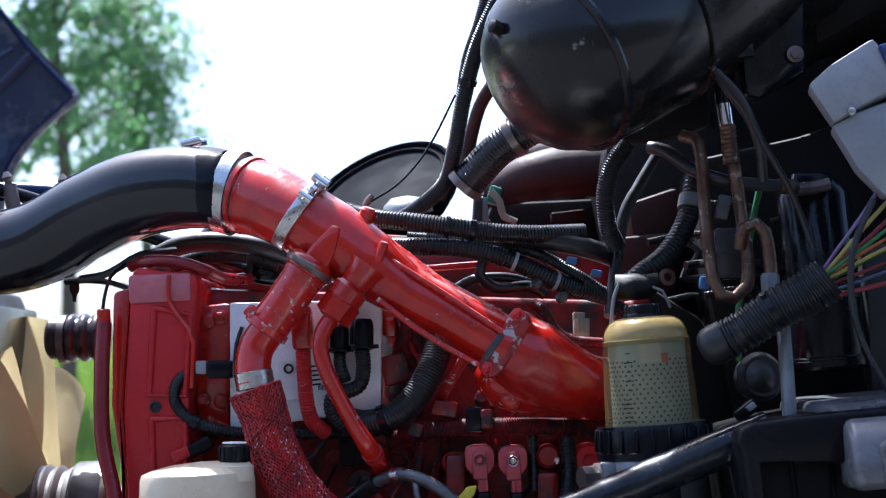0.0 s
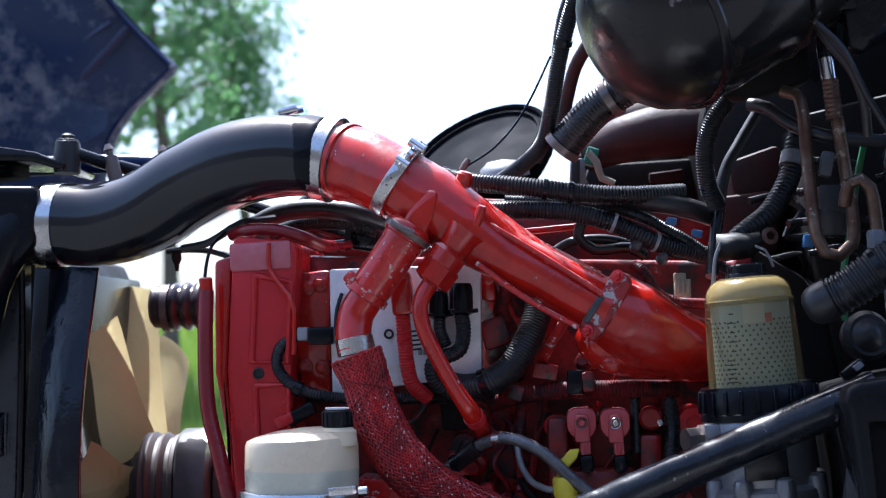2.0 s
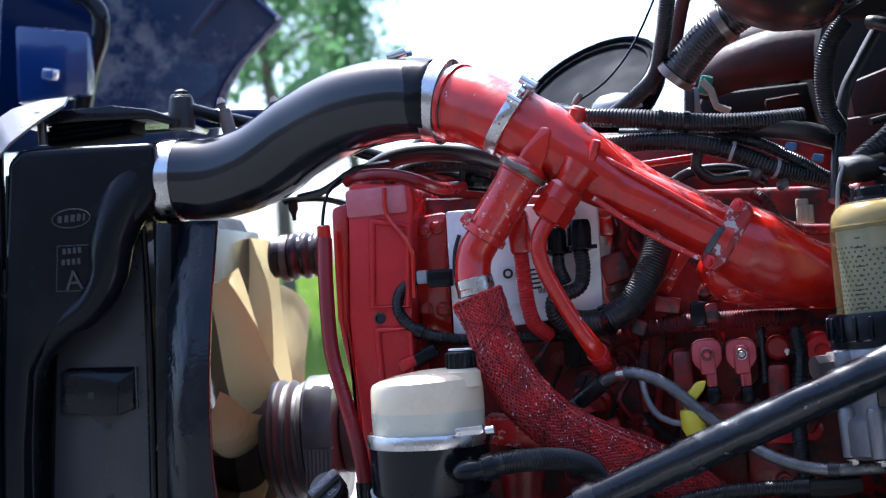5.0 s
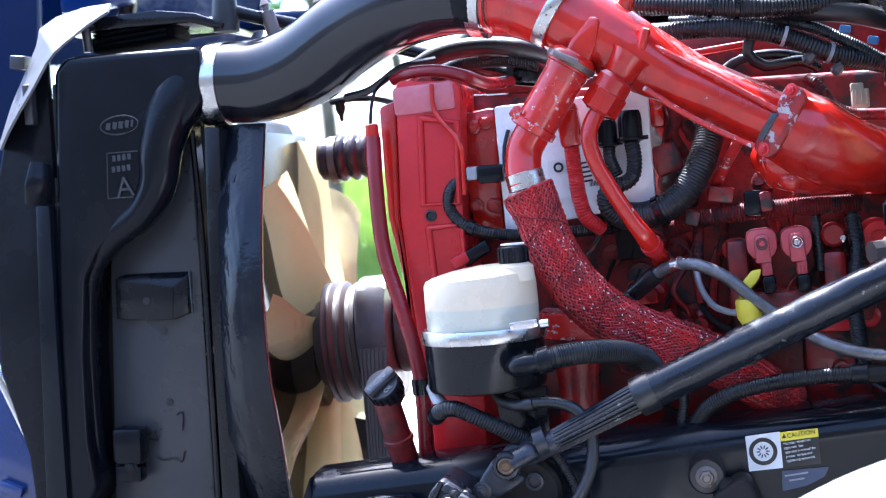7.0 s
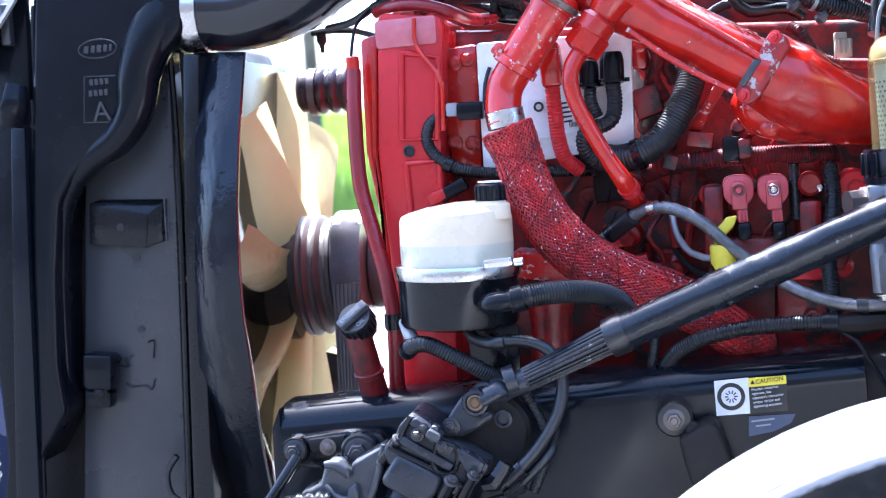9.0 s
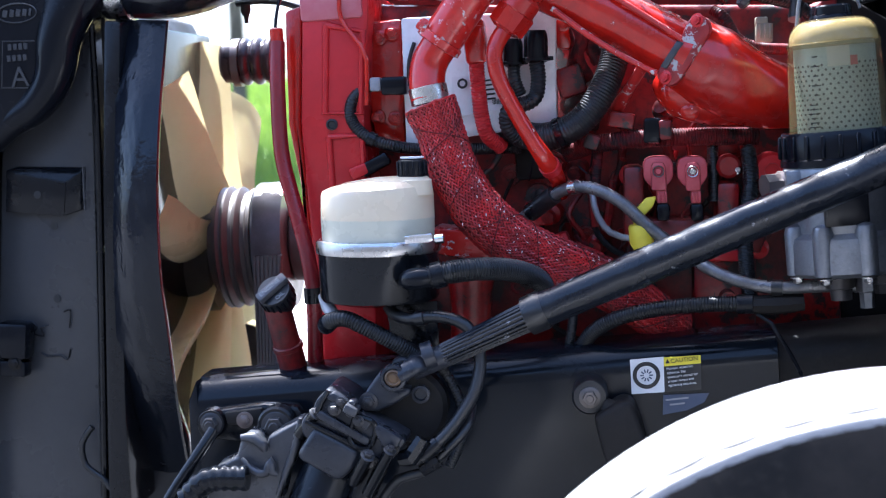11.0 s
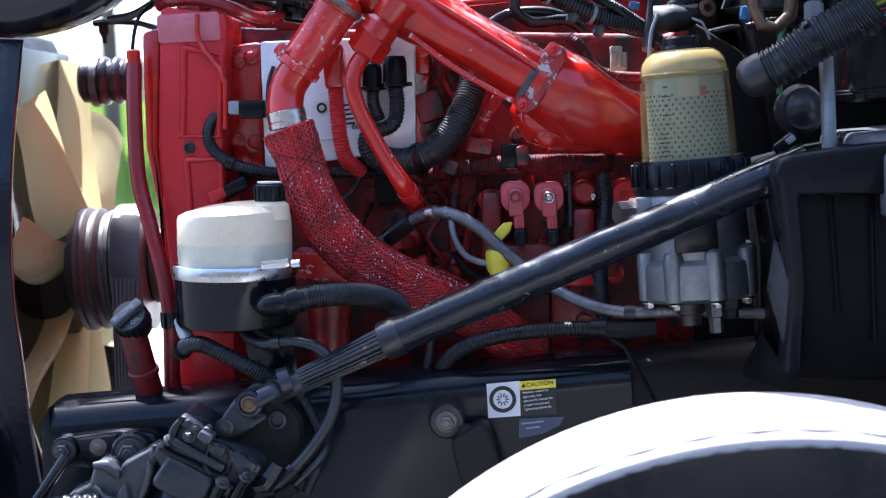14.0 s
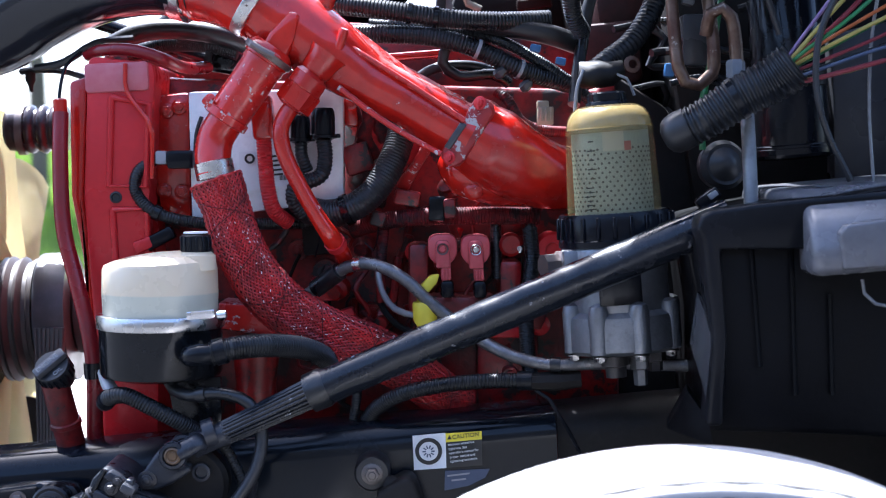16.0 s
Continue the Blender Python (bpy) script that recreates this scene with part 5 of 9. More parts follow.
    part("rear_elbow", bm, RED, intake)
    bm = bmesh.new()
    add_tube(bm, [(0.048, 2.090, 1.334), (0.074, 2.075, 1.319), (0.124, 2.075, 1.307), (0.187, 2.090, 1.296), (0.266, 2.160, 1.290)], [0.0162, 0.0373, 0.0406, 0.0341, 0.0328], seg=32)
    part("elbow_belly", bm, RED, intake)
    bm = bmesh.new()
    add_lathe(bm, [(0.0140, -0.01), (0.0133, 0.003), (0.0078, 0.007), (0.0, 0.008)], (0.086, 2.045, 1.290), (-0.2, -0.9, -0.1), 20)
    part("plug", bm, RED, intake)
    return intake


make_intake()


def make_egr():
    egr = thing("egr_pipe", (-0.240, 2.020, 1.383), "red exhaust return pipe with coupling and steel band", "pipe")
    ax = Vector((-0.185, 2.000, 1.487)) - Vector((-0.246, 2.000, 1.407))
    bm = bmesh.new()
    add_lathe(bm, [(0.0234, -0.01), (0.0328, -0.004), (0.0343, 0.004), (0.0328, 0.012), (0.0265, 0.018)], (-0.188, 2.000, 1.484), ax, 36)
    part("upper_collar", bm, RED, egr)
    bm = bmesh.new()
    add_lathe(bm, [(0.0328, -0.005), (0.0359, -0.004), (0.0359, 0.004), (0.0328, 0.005)], (-0.186, 2.000, 1.487), ax, 36)
    add_tube(bm, [(-0.203, 1.965, 1.501), (-0.191, 1.960, 1.492), (-0.175, 1.962, 1.483)], 0.0047, seg=8)
    part("v_band", bm, IRON, egr, "brown steel V-band clamp")
    L = ax.length
    bm = bmesh.new()
    add_lathe(bm, [(0.0281, 0), (0.0289, L * 0.1), (0.0289, L * 0.8), (0.0304, L * 0.84), (0.0304, L * 0.95), (0.0265, L)], (-0.246, 2.000, 1.407), ax, 36)
    part("sleeve", bm, RED_CHIP, egr, "chipped red sleeve")
    bm = bmesh.new()
    add_lathe(bm, [(0.0281, -0.008), (0.0328, -0.006), (0.0328, 0.004), (0.0281, 0.006)], (-0.247, 2.000, 1.407), ax, 36)
    add_box(bm, (-0.268, 1.985, 1.427), (0.0156, 0.02, 0.0109), (0, 35, 0), 0.003)
    add_hex(bm, (-0.265, 1.980, 1.431), (0, -1, 0.2), 0.005, 0.006)
    part("lower_clamp", bm, RED_CHIP, egr)
    bm = bmesh.new()
    line = [(-0.239, 2.000, 1.414), (-0.253, 2.000, 1.395), (-0.264, 2.000, 1.377), (-0.268, 1.995, 1.353), (-0.266, 1.990, 1.328)]
    add_tube(bm, line, 0.0250, seg=32, step=0.006)
    part("elbow", bm, RED, egr)
    bm = bmesh.new()
    add_lathe(bm, [(0.0250, -0.012), (0.0265, -0.011), (0.0265, 0.011), (0.0250, 0.012)], (-0.266, 1.992, 1.336), Vector((-0.261, 1.990, 1.314)) - Vector((-0.266, 1.990, 1.349)), 32)
    part("steel_band", bm, STEEL, egr, "bright bare steel band")
    # thick woven heat sleeve, running down behind the steering shaft
    line = [(-0.265, 1.990, 1.322), (-0.253, 1.990, 1.284), (-0.240, 1.990, 1.235), (-0.211, 1.990, 1.177), (-0.163, 2.000, 1.127), (-0.104, 2.010, 1.093), (-0.066, 2.030, 1.074), (-0.005, 2.050, 1.032), (0.052, 2.080, 0.980)]
    sleeve = thing("heat_sleeve_hose", (-0.212, 2.000, 1.177), "thick hose in frayed red woven heat sleeve", "hose")
    R = [0.0345, 0.0310, 0.0316, 0.0334, 0.0340, 0.0334, 0.0334, 0.0310, 0.0300]
    bm = add_tube(bmesh.new(), line, R, seg=36, step=0.005)
    lump(bm, 0.0015, 22)
    part("sleeve", bm, SLEEVE, sleeve)
    # crossing yarns, wound both ways round the hose
    path = spline(line, 0.0022)
    bm = bmesh.new()
    n = len(path)
    side = None
    frames = []
    for i, (v, u) in enumerate(path):
        way = (path[min(n - 1, i + 1)][0] - path[max(0, i - 1)][0]).normalized()
        side = way.orthogonal().normalized() if side is None else (side - way * side.dot(way)).normalized()
        k = min(int(u), len(R) - 2)
        frames.append((v, side.copy(), way.cross(side), R[k] + (R[k + 1] - R[k]) * (u - k)))
    for sgn in (1, -1):
        for s in range(44):
            pts = []
            for i, (v, a, b, r) in enumerate(frames):
                an = 2 * math.pi * s / 44 + sgn * i * 0.0022 / 0.050
                lift = 0.0012 * math.sin(i * 0.88 + s * math.pi + (0 if sgn > 0 else math.pi))
                pts.append(v + (r + 0.0008 + lift) * (math.cos(an) * a + math.sin(an) * b))
            prev = None
            for i in range(0, n):
                v, a, b, r = frames[i]
                out = (pts[i] - v).normalized()
                tn = (pts[min(n - 1, i + 1)] - pts[max(0, i - 1)]).normalized()
                w = out.cross(tn) * 0.0014
                cur = (bm.verts.new(pts[i] - w), bm.verts.new(pts[i] + out * 0.001), bm.verts.new(pts[i] + w))
                if prev:
                    bm.faces.new((prev[0], prev[1], cur[1], cur[0]))
                    bm.faces.new((prev[1], prev[2], cur[2], cur[1]))
                prev = cur
    yarn = part("woven_yarn", bm, BRAID_RED, sleeve, "frayed red yarn with pale specks")
    yarn["kind"] = "stuff"
    # dark binding threads, wound loosely over the weave
    for s, sgn in ((0.0, 1), (3.1, 1), (1.0, -1)):
        pts = []
        for i in range(0, n, 3):
            v, a, b, r = frames[i]
            an = s + sgn * i * 0.0022 / 0.022 + 0.3 * math.sin(i * 0.11 + s)
            pts.append(v + (r + 0.0028) * (math.cos(an) * a + math.sin(an) * b))
        part("binding_thread", add_tube(bmesh.new(), pts, 0.0006, seg=5, step=0.005), SLEEVE, sleeve, "dark red binding thread")
    # loose pale fibre ends on the sunny side
    rnd = random.Random(14)
    bm = bmesh.new()
    for _ in range(130):
        v, a, b, r = frames[rnd.randrange(int(n * 0.12), int(n * 0.8))]
        out = Vector((rnd.uniform(-0.4, 1.0), rnd.uniform(-1.0, -0.3), rnd.uniform(-0.5, 0.9))).normalized()
        way = a.cross(b)
        out = (out - way * out.dot(way)).normalized()
        p = v + out * (r + 0.0022)
        d = (way * rnd.uniform(-1, 1) + a * rnd.uniform(-0.5, 0.5)).normalized() * rnd.uniform(0.0008, 0.0020)
        add_tube(bm, [p - d, p + out * rnd.uniform(0, 0.0008), p + d], rnd.uniform(0.0004, 0.0008), seg=4, step=0.01)
    tufts = part("fibre_ends", bm, FIBRE, sleeve, "pale frayed fibre ends")
    tufts["kind"] = "stuff"
    # rolled, frayed mouth of the sleeve
    way = (Vector((-0.253, 1.990, 1.284)) - Vector((-0.265, 1.990, 1.322))).normalized()
    q = Vector((0, 0, 1)).rotation_difference(way)
    ring = [Vector(line[0]) + q @ Vector((0.0352 * math.cos(k * math.pi / 18), 0.0352 * math.sin(k * math.pi / 18), 0)) for k in range(37)]
    bm = add_tube(bmesh.new(), ring, 0.0019, seg=8, step=0.004)
    part("frayed_mouth", lump(bm, 0.002, 120), BRAID_RED, sleeve, "rolled frayed edge")
    # thin branch pipe with hex fitting
    br = thing("branch_pipe", (-0.148, 2.000, 1.329), "thin glossy red branch pipe with hex fitting", "pipe")
    bm = bmesh.new()
    ax = Vector((-0.124, 1.990, 1.457)) - Vector((-0.165, 1.990, 1.406))
    add_lathe(bm, [(0.0156, -0.005), (0.0265, 0), (0.0273, 0.026), (0.0234, 0.029)], (-0.156, 1.990, 1.418), ax, 6)
    part("hex_fitting", bm, RED, br)
    bm = bmesh.new()
    add_lathe(bm, [(0.0234, 0), (0.0250, 0.002), (0.0250, 0.02), (0.0187, 0.026), (0.0218, 0.03), (0.0242, 0.05), (0.0284, 0.06)], (-0.141, 1.990, 1.439), ax, 30)
    part("collar", bm, RED, br)
    line = [(-0.151, 1.990, 1.422), (-0.166, 1.985, 1.403), (-0.173, 1.980, 1.382), (-0.168, 1.980, 1.349), (-0.150, 1.985, 1.306), (-0.130, 1.990, 1.266), (-0.112, 2.000, 1.234), (-0.101, 2.040, 1.210), (-0.099, 2.100, 1.187)]
    part("tube", add_tube(bmesh.new(), line, [0.0120, 0.0118, 0.0112, 0.0112, 0.0112, 0.0112, 0.0132, 0.0128, 0.0128], seg=20, step=0.006), RED, br)
    bm, p, way = band(line, 0.70, 0.0148, 0.012)
    part("weld_ring", bm, RED_DULL, br)
    # ribbed red conduit standing before the module
    cond = thing("red_conduit", (-0.208, 2.070, 1.301), "red oversprayed ribbed conduit on the control module", "conduit")
    part("tube", add_tube(bmesh.new(), [(-0.206, 2.070, 1.381), (-0.205, 2.070, 1.333), (-0.203, 2.072, 1.300), (-0.197, 2.080, 1.274), (-0.180, 2.100, 1.256)], 0.0112, seg=18, ribs=0.0042), RED_DULL, cond)
    bm = add_box(bmesh.new(), (-0.205, 2.070, 1.402), (0.0307, 0.04, 0.0533), (0, -3, 0), 0.006)
    add_box(bm, (-0.203, 2.070, 1.428), (0.0242, 0.034, 0.0161), (0, -12, 0), 0.005)
    part("cap", bm, RED, cond, "red connector block")


make_egr()


# ---- frame rail and what is bolted to it ----
def make_rail():
    rail = thing("frame_rail", (-0.164, 2.000, 0.796), "satin black steel truck frame rail", "frame rail")
    bm = bmesh.new()
    a, b = Vector((-0.901, 1.970, 0.952)), Vector((0.286, 1.970, 0.992))
    tl, tr = Vector((-0.604, 1.970, 0.962)), Vector((0.181, 1.970, 0.991))
    left, right = tl - (tr - tl) * 0.02, tr
    down = Vector((0, 0, -0.27))
    rr = 0.042
    arc = [(rr - rr * math.sin(a * math.pi / 12), -rr + rr * math.cos(a * math.pi / 12)) for a in range(7)]
    sec = arc + [(0.0, -0.27), (0.09, -0.27), (0.09, -0.262), (0.008, -0.262), (0.008, -rr), (rr, -0.008), (0.09, -0.008), (0.09, 0.0)]
    add_prism(bm, [left + Vector((0, y, z)) for y, z in sec], right - left, bevel=0)
    part("channel", bm, RAIL, rail)
    # rounded nose of the rail
    bm = bmesh.new()
    add_prism(bm, [left + Vector((0.002, 0, 0)), left + Vector((-0.012, 0.0, -0.03)), left + Vector((-0.02, 0.0, -0.27)), left + Vector((0.002, 0.0, -0.27))], (0, 0.09, 0), bevel=0.003)
    part("nose_plate", bm, RAIL, rail)
    # stepped rear section
    bm = bmesh.new()
    l2 = Vector((0.184, 1.990, 0.985))
    add_prism(bm, [l2 + Vector((0, y, z)) for y, z in sec], (1.2, 0.0, 0.05), bevel=0)
    part("rear_channel", bm, DIRT, rail, "grimy rear section")


make_rail()


def make_sticker():
    st = thing("caution_label", (0.031, 1.966, 0.941), "white, yellow and black caution label on the frame rail", "label")
    y = 1.9675
    bm = bmesh.new()
    add_prism(bm, [(-0.015, 1.967, 0.963), (0.030, 1.967, 0.965), (0.029, 1.967, 0.917), (-0.015, 1.967, 0.916)], (0, 0.0012, 0), bevel=0)
    part("pictogram_field", bm, WHITE, st, "white field")
    bm = bmesh.new()
    add_prism(bm, [(0.030, 1.967, 0.964), (0.079, 1.967, 0.965), (0.079, 1.967, 0.954), (0.030, 1.967, 0.952)], (0, 0.0012, 0), bevel=0)
    part("heading_field", bm, LABEL_YELLOW, st, "yellow heading")
    bm = bmesh.new()
    add_prism(bm, [(0.030, 1.967, 0.952), (0.079, 1.967, 0.954), (0.078, 1.967, 0.918), (0.029, 1.967, 0.917)], (0, 0.0012, 0), bevel=0)
    part("text_field", bm, INK, st, "black text field")
    bm = bmesh.new()
    add_lathe(bm, [(0.0130, 0), (0.0130, 0.0008), (0.0184, 0.0008), (0.0184, 0)], (0.006, 1.967, 0.941), (0, -1, 0), 40, cap=False)
    part("tyre_pictogram", bm, INK, st, "black ring")
    bm = bmesh.new()
    c = Vector((0.006, 1.966, 0.941))
    for k in range(10):
        a = k * math.pi / 5
        add_box(bm, c + Vector((0.0061 * math.cos(a), 0, 0.0061 * math.sin(a))), (0.0046, 0.0005, 0.0017), (0, -math.degrees(a), 0), 0, 1)
    part("hub_pictogram", bm, LABEL_BLUE, st, "blue spokes")
    letters("heading", "CAUTION", 0.0081, (0.039, 1.966, 0.956), (90, -4.5, 0), INK, st)
    bm = bmesh.new()
    add_prism(bm, [(0.032, 1.966, 0.956), (0.038, 1.966, 0.956), (0.035, 1.966, 0.962)], (0, 0.0004, 0), bevel=0)
    part("warning_sign", bm, INK, st)
    for i, line in enumerate(("Maintain wheel/nut", "tightness. See", "operator's manual for", "proper torque and", "tightening sequence.")):
        a = Vector((0.033, 1.966, 0.947))
        letters("text_line", line, 0.0046, (a.x + i * 0.0004, a.y, a.z - i * 0.0057), (90, -4.5, 0), WHITE, st)
    lab = thing("data_label", (0.052, 1.967, 0.898), "torn blue and grey data label on the frame rail", "label")
    bm = bmesh.new()
    add_prism(bm, [(0.027, 1.967, 0.913), (0.088, 1.967, 0.913), (0.081, 1.967, 0.901), (0.058, 1.967, 0.891), (0.025, 1.967, 0.886)], (0, 0.0012, 0), bevel=0)
    part("sheet", bm, LABEL_BLUE, lab)
    bm = bmesh.new()
    for i, w in enumerate((40, 26)):
        a = Vector((0.045, 1.967, 0.907))
        add_box(bm, a + Vector((0, 0, -i * 0.0069)), ((w) * 0.000767, 0.0005, 0.0023), (0, -4, 0), 0, 1)
    part("print", bm, SILVER_PLASTIC, lab, "pale printed bars")


make_sticker()


def make_shock():
    sh = thing("shock_mount", (-0.047, 1.930, 0.902), "black shock absorber top with bolted eye on the rail", "shock absorber")
    c = Vector((-0.070, 1.940, 0.923))
    bm = add_lathe(bmesh.new(), [(0.0235, -0.03), (0.0242, 0.012), (0.0212, 0.016), (0.0151, 0.017)], c, (0, -1, 0), 32)
    part("eye", bm, RUBBER, sh, "rubber-bushed eye")
    bm = bmesh.new()
    add_hex(bm, c + Vector((0, -0.017, 0)), (0, -1, 0), 0.010, 0.012)
    part("bolt", bm, PULLEY, sh, "steel bolt")
    bm = add_tube(bmesh.new(), [(-0.054, 1.930, 0.906), (-0.031, 1.925, 0.896)], [0.0150, 0.0164], seg=20)
    add_prism(bm, [(-0.066, 1.900, 0.900), (-0.054, 1.900, 0.907), (-0.026, 1.900, 0.921), (-0.014, 1.900, 0.915), (-0.006, 1.900, 0.892), (0.004, 1.900, 0.853), (0.020, 1.900, 0.769), (-0.039, 1.900, 0.772), (-0.059, 1.900, 0.864)], (0, 0.06, 0), bevel=0.012, segments=3)
    lump(bm, 0.002, 30)
    part("tube", bm, DIRT, sh)


make_shock()


# ---- things in front of the engine ----
def make_reservoir():
    res = thing("power_steering_reservoir", (-0.344, 1.950, 1.063), "milky plastic power steering reservoir on black metal canister", "reservoir")
    o = Vector((-0.346, 1.950, 1.063))
    up = (Vector((-0.339, 1.950, 1.227)) - o).normalized()
    w = 0.0008
    h = lambda y: (545 - y) * w
    bm = bmesh.new()
    add_lathe(bm, [(70 * w, h(548)), (98 * w, h(541)), (101 * w, h(535)), (102 * w, h(460)), (96 * w, h(456))], o, up, 56)
    part("canister", bm, BLACK, res, "glossy black metal canister")
    bm = bmesh.new()
    add_lathe(bm, [(96 * w, h(462)), (105 * w, h(461)), (106 * w, h(458)), (106 * w, h(442)), (104 * w, h(439)), (95 * w, h(439))], o, up, 56)
    part("clamp_band", bm, STEEL, res, "bright steel clamp band")
    bm = bmesh.new()
    add_lathe(bm, [(94 * w, h(440)), (95 * w, h(436)), (96 * w, h(403))], o, up, 56)
    part("fluid_zone", bm, RES_FLUID, res, "greenish band of fluid behind the plastic")
    bm = bmesh.new()
    add_lathe(bm, [(96 * w, h(404)), (95 * w, h(365)), (92 * w, h(350)), (80 * w, h(340)), (50 * w, h(330)), (0, h(326))], o, up, 56)
    for v in bm.verts:
        d = v.co - o
        s = d.dot(up) - h(365)
        if s > 0:
            v.co -= up * s * 0.5 * max(0.0, min(1.0, 0.5 - (d.x - up.x * d.dot(up)) / (190 * w)))
    part("tank", bm, RES_WHITE, res, "milky white plastic tank")
    bm = bmesh.new()
    n = Vector((-0.288, 1.930, 1.221))
    add_lathe(bm, [(34 * w, -20 * w), (32 * w, 4 * w), (24 * w, 10 * w)], n, up, 28)
    part("neck", bm, RES_WHITE, res)
    bm = bmesh.new()
    add_lathe(bm, [(23 * w, 8 * w), (24 * w, 10 * w), (24 * w, 36 * w), (22 * w, 38 * w), (0, 40 * w)], n, up, 28)
    cap = part("cap", bm, PLASTIC, res, "black screw cap")
    for k in range(14):
        a = 2 * math.pi * k / 14
        q = Vector((0, 0, 1)).rotation_difference(up)
        bm = bmesh.new()
        add_box(bm, n + up * 23 * w + q @ Vector((24 * w * math.cos(a), 24 * w * math.sin(a), 0)), (4 * w, 4 * w, 24 * w), (0, 0, math.degrees(a)), 0.0006, 1)
        part("grip_rib", bm, PLASTIC, cap)
    # A white disc paints the sunlight on top of the black cap.
    bm = bmesh.new()
    add_lathe(bm, [(20 * w, 40 * w), (20 * w, 42.5 * w), (0, 43 * w)], n, up, 24)
    part("cap_sun_disc", bm, WHITE, cap, "white disc painting sun on the cap top")
    bm = bmesh.new()
    add_box(bm, (-0.276, 1.868, 1.151), (46 * w, 0.008, 14 * w), (0, -3, 0), 0.002)
    for i in range(9):
        add_box(bm, mid((-0.287, 1.862, 1.151), (-0.262, 1.862, 1.151), i / 8), (2 * w, 0.004, 14 * w), (0, 10, 0), 0, 1)
    add_lathe(bm, [(7 * w, 0), (8 * w, 3 * w), (8 * w, 14 * w), (5 * w, 16 * w)], (-0.255, 1.866, 1.149), (1, 0, 0.05), 12)
    part("worm_screw", bm, CHROME, res, "bright worm screw")
    # bracket under it
    bm = bmesh.new()
    add_prism(bm, [(-0.347, 1.990, 1.057), (-0.273, 1.990, 1.053), (-0.277, 1.990, 0.931), (-0.314, 1.990, 0.917), (-0.342, 1.990, 1.014)], (0, 0.01, 0), bevel=0.002)
    part("mount_bracket", bm, BLACK, res)
    # outlet elbow
    bm = bmesh.new()
    add_tube(bm, [(-0.300, 1.900, 1.094), (-0.291, 1.865, 1.099), (-0.275, 1.855, 1.101), (-0.259, 1.860, 1.101)], [0.0124, 0.0146, 0.0139, 0.0124], seg=18, step=0.004)
    part("outlet_elbow", bm, PLASTIC, res)


make_reservoir()


def hose_thing(name, label, line, r, material, ribs=0.0, category="hose", seg=14, ends=None, **k):
    c = line[len(line) // 2]
    t = thing(name, tuple(c), label, category)
    part("tube", add_tube(bmesh.new(), line, r, seg=seg, ribs=ribs, **k), material, t)
    for at, rr, wd, m, nm in (ends or ()):
        bm, p, way = band(line, at, rr, wd)
        part(nm, bm, m, t)
    return t


TIE = BLACK
hose_thing("corrugated_hose", "black corrugated hose leaving the reservoir", [(-0.264, 1.858, 1.101), (-0.238, 1.860, 1.106), (-0.196, 1.880, 1.106), (-0.156, 1.920, 1.096), (-0.129, 1.980, 1.074), (-0.112, 2.040, 1.039)], 0.0153, LOOM, 0.0036, seg=18,
           ends=((0.06, 0.0175, 0.014, PLASTIC, "hose_clip"),))
hose_thing("corrugated_hose", "thin black corrugated hose bent below the reservoir", [(-0.418, 1.920, 1.035), (-0.404, 1.900, 1.046), (-0.382, 1.890, 1.048), (-0.352, 1.890, 1.032), (-0.317, 1.900, 1.009), (-0.291, 1.920, 0.988)], 0.0111, LOOM, 0.0036,
           ends=((0.10, 0.0126, 0.012, PLASTIC, "hose_clip"),))
bm = add_tube(bmesh.new(), [(-0.423, 1.950, 1.072), (-0.415, 1.930, 1.062), (-0.406, 1.915, 1.050), (-0.412, 1.915, 1.038)], [0.0082, 0.0089, 0.0096, 0.0104], seg=14, step=0.004)
solo("hose_elbow", bm, SILVER_PLASTIC, "pale grey plastic hose elbow on the corrugated hose", "hose fitting")
hose_thing("return_hose", "smooth black rubber hose looping from the reservoir to the steering gear",
           [(-0.335, 1.930, 1.065), (-0.323, 1.910, 1.050), (-0.298, 1.890, 1.044), (-0.259, 1.880, 1.047), (-0.222, 1.870, 1.034), (-0.207, 1.870, 0.997), (-0.214, 1.860, 0.954), (-0.241, 1.850, 0.913), (-0.272, 1.840, 0.883), (-0.296, 1.840, 0.866)], 0.0081, RUBBER,
           ends=((0.22, 0.0103, 0.012, RUBBER, "hose_clamp"), (0.93, 0.0108, 0.03, BLACK, "crimp")))
hose_thing("corrugated_hose", "thin black corrugated conduit dropping to the steering gear", [(-0.266, 1.900, 0.983), (-0.251, 1.900, 0.956), (-0.239, 1.900, 0.921), (-0.243, 1.900, 0.879), (-0.260, 1.900, 0.842)], 0.0074, LOOM, 0.0036)
hose_thing("pressure_hose", "black rubber pressure hose bent under the steering gear", [(-0.347, 1.860, 0.810), (-0.321, 1.850, 0.841), (-0.291, 1.850, 0.848), (-0.260, 1.850, 0.873), (-0.229, 1.860, 0.903), (-0.225, 1.900, 0.924)], 0.0065, RUBBER)


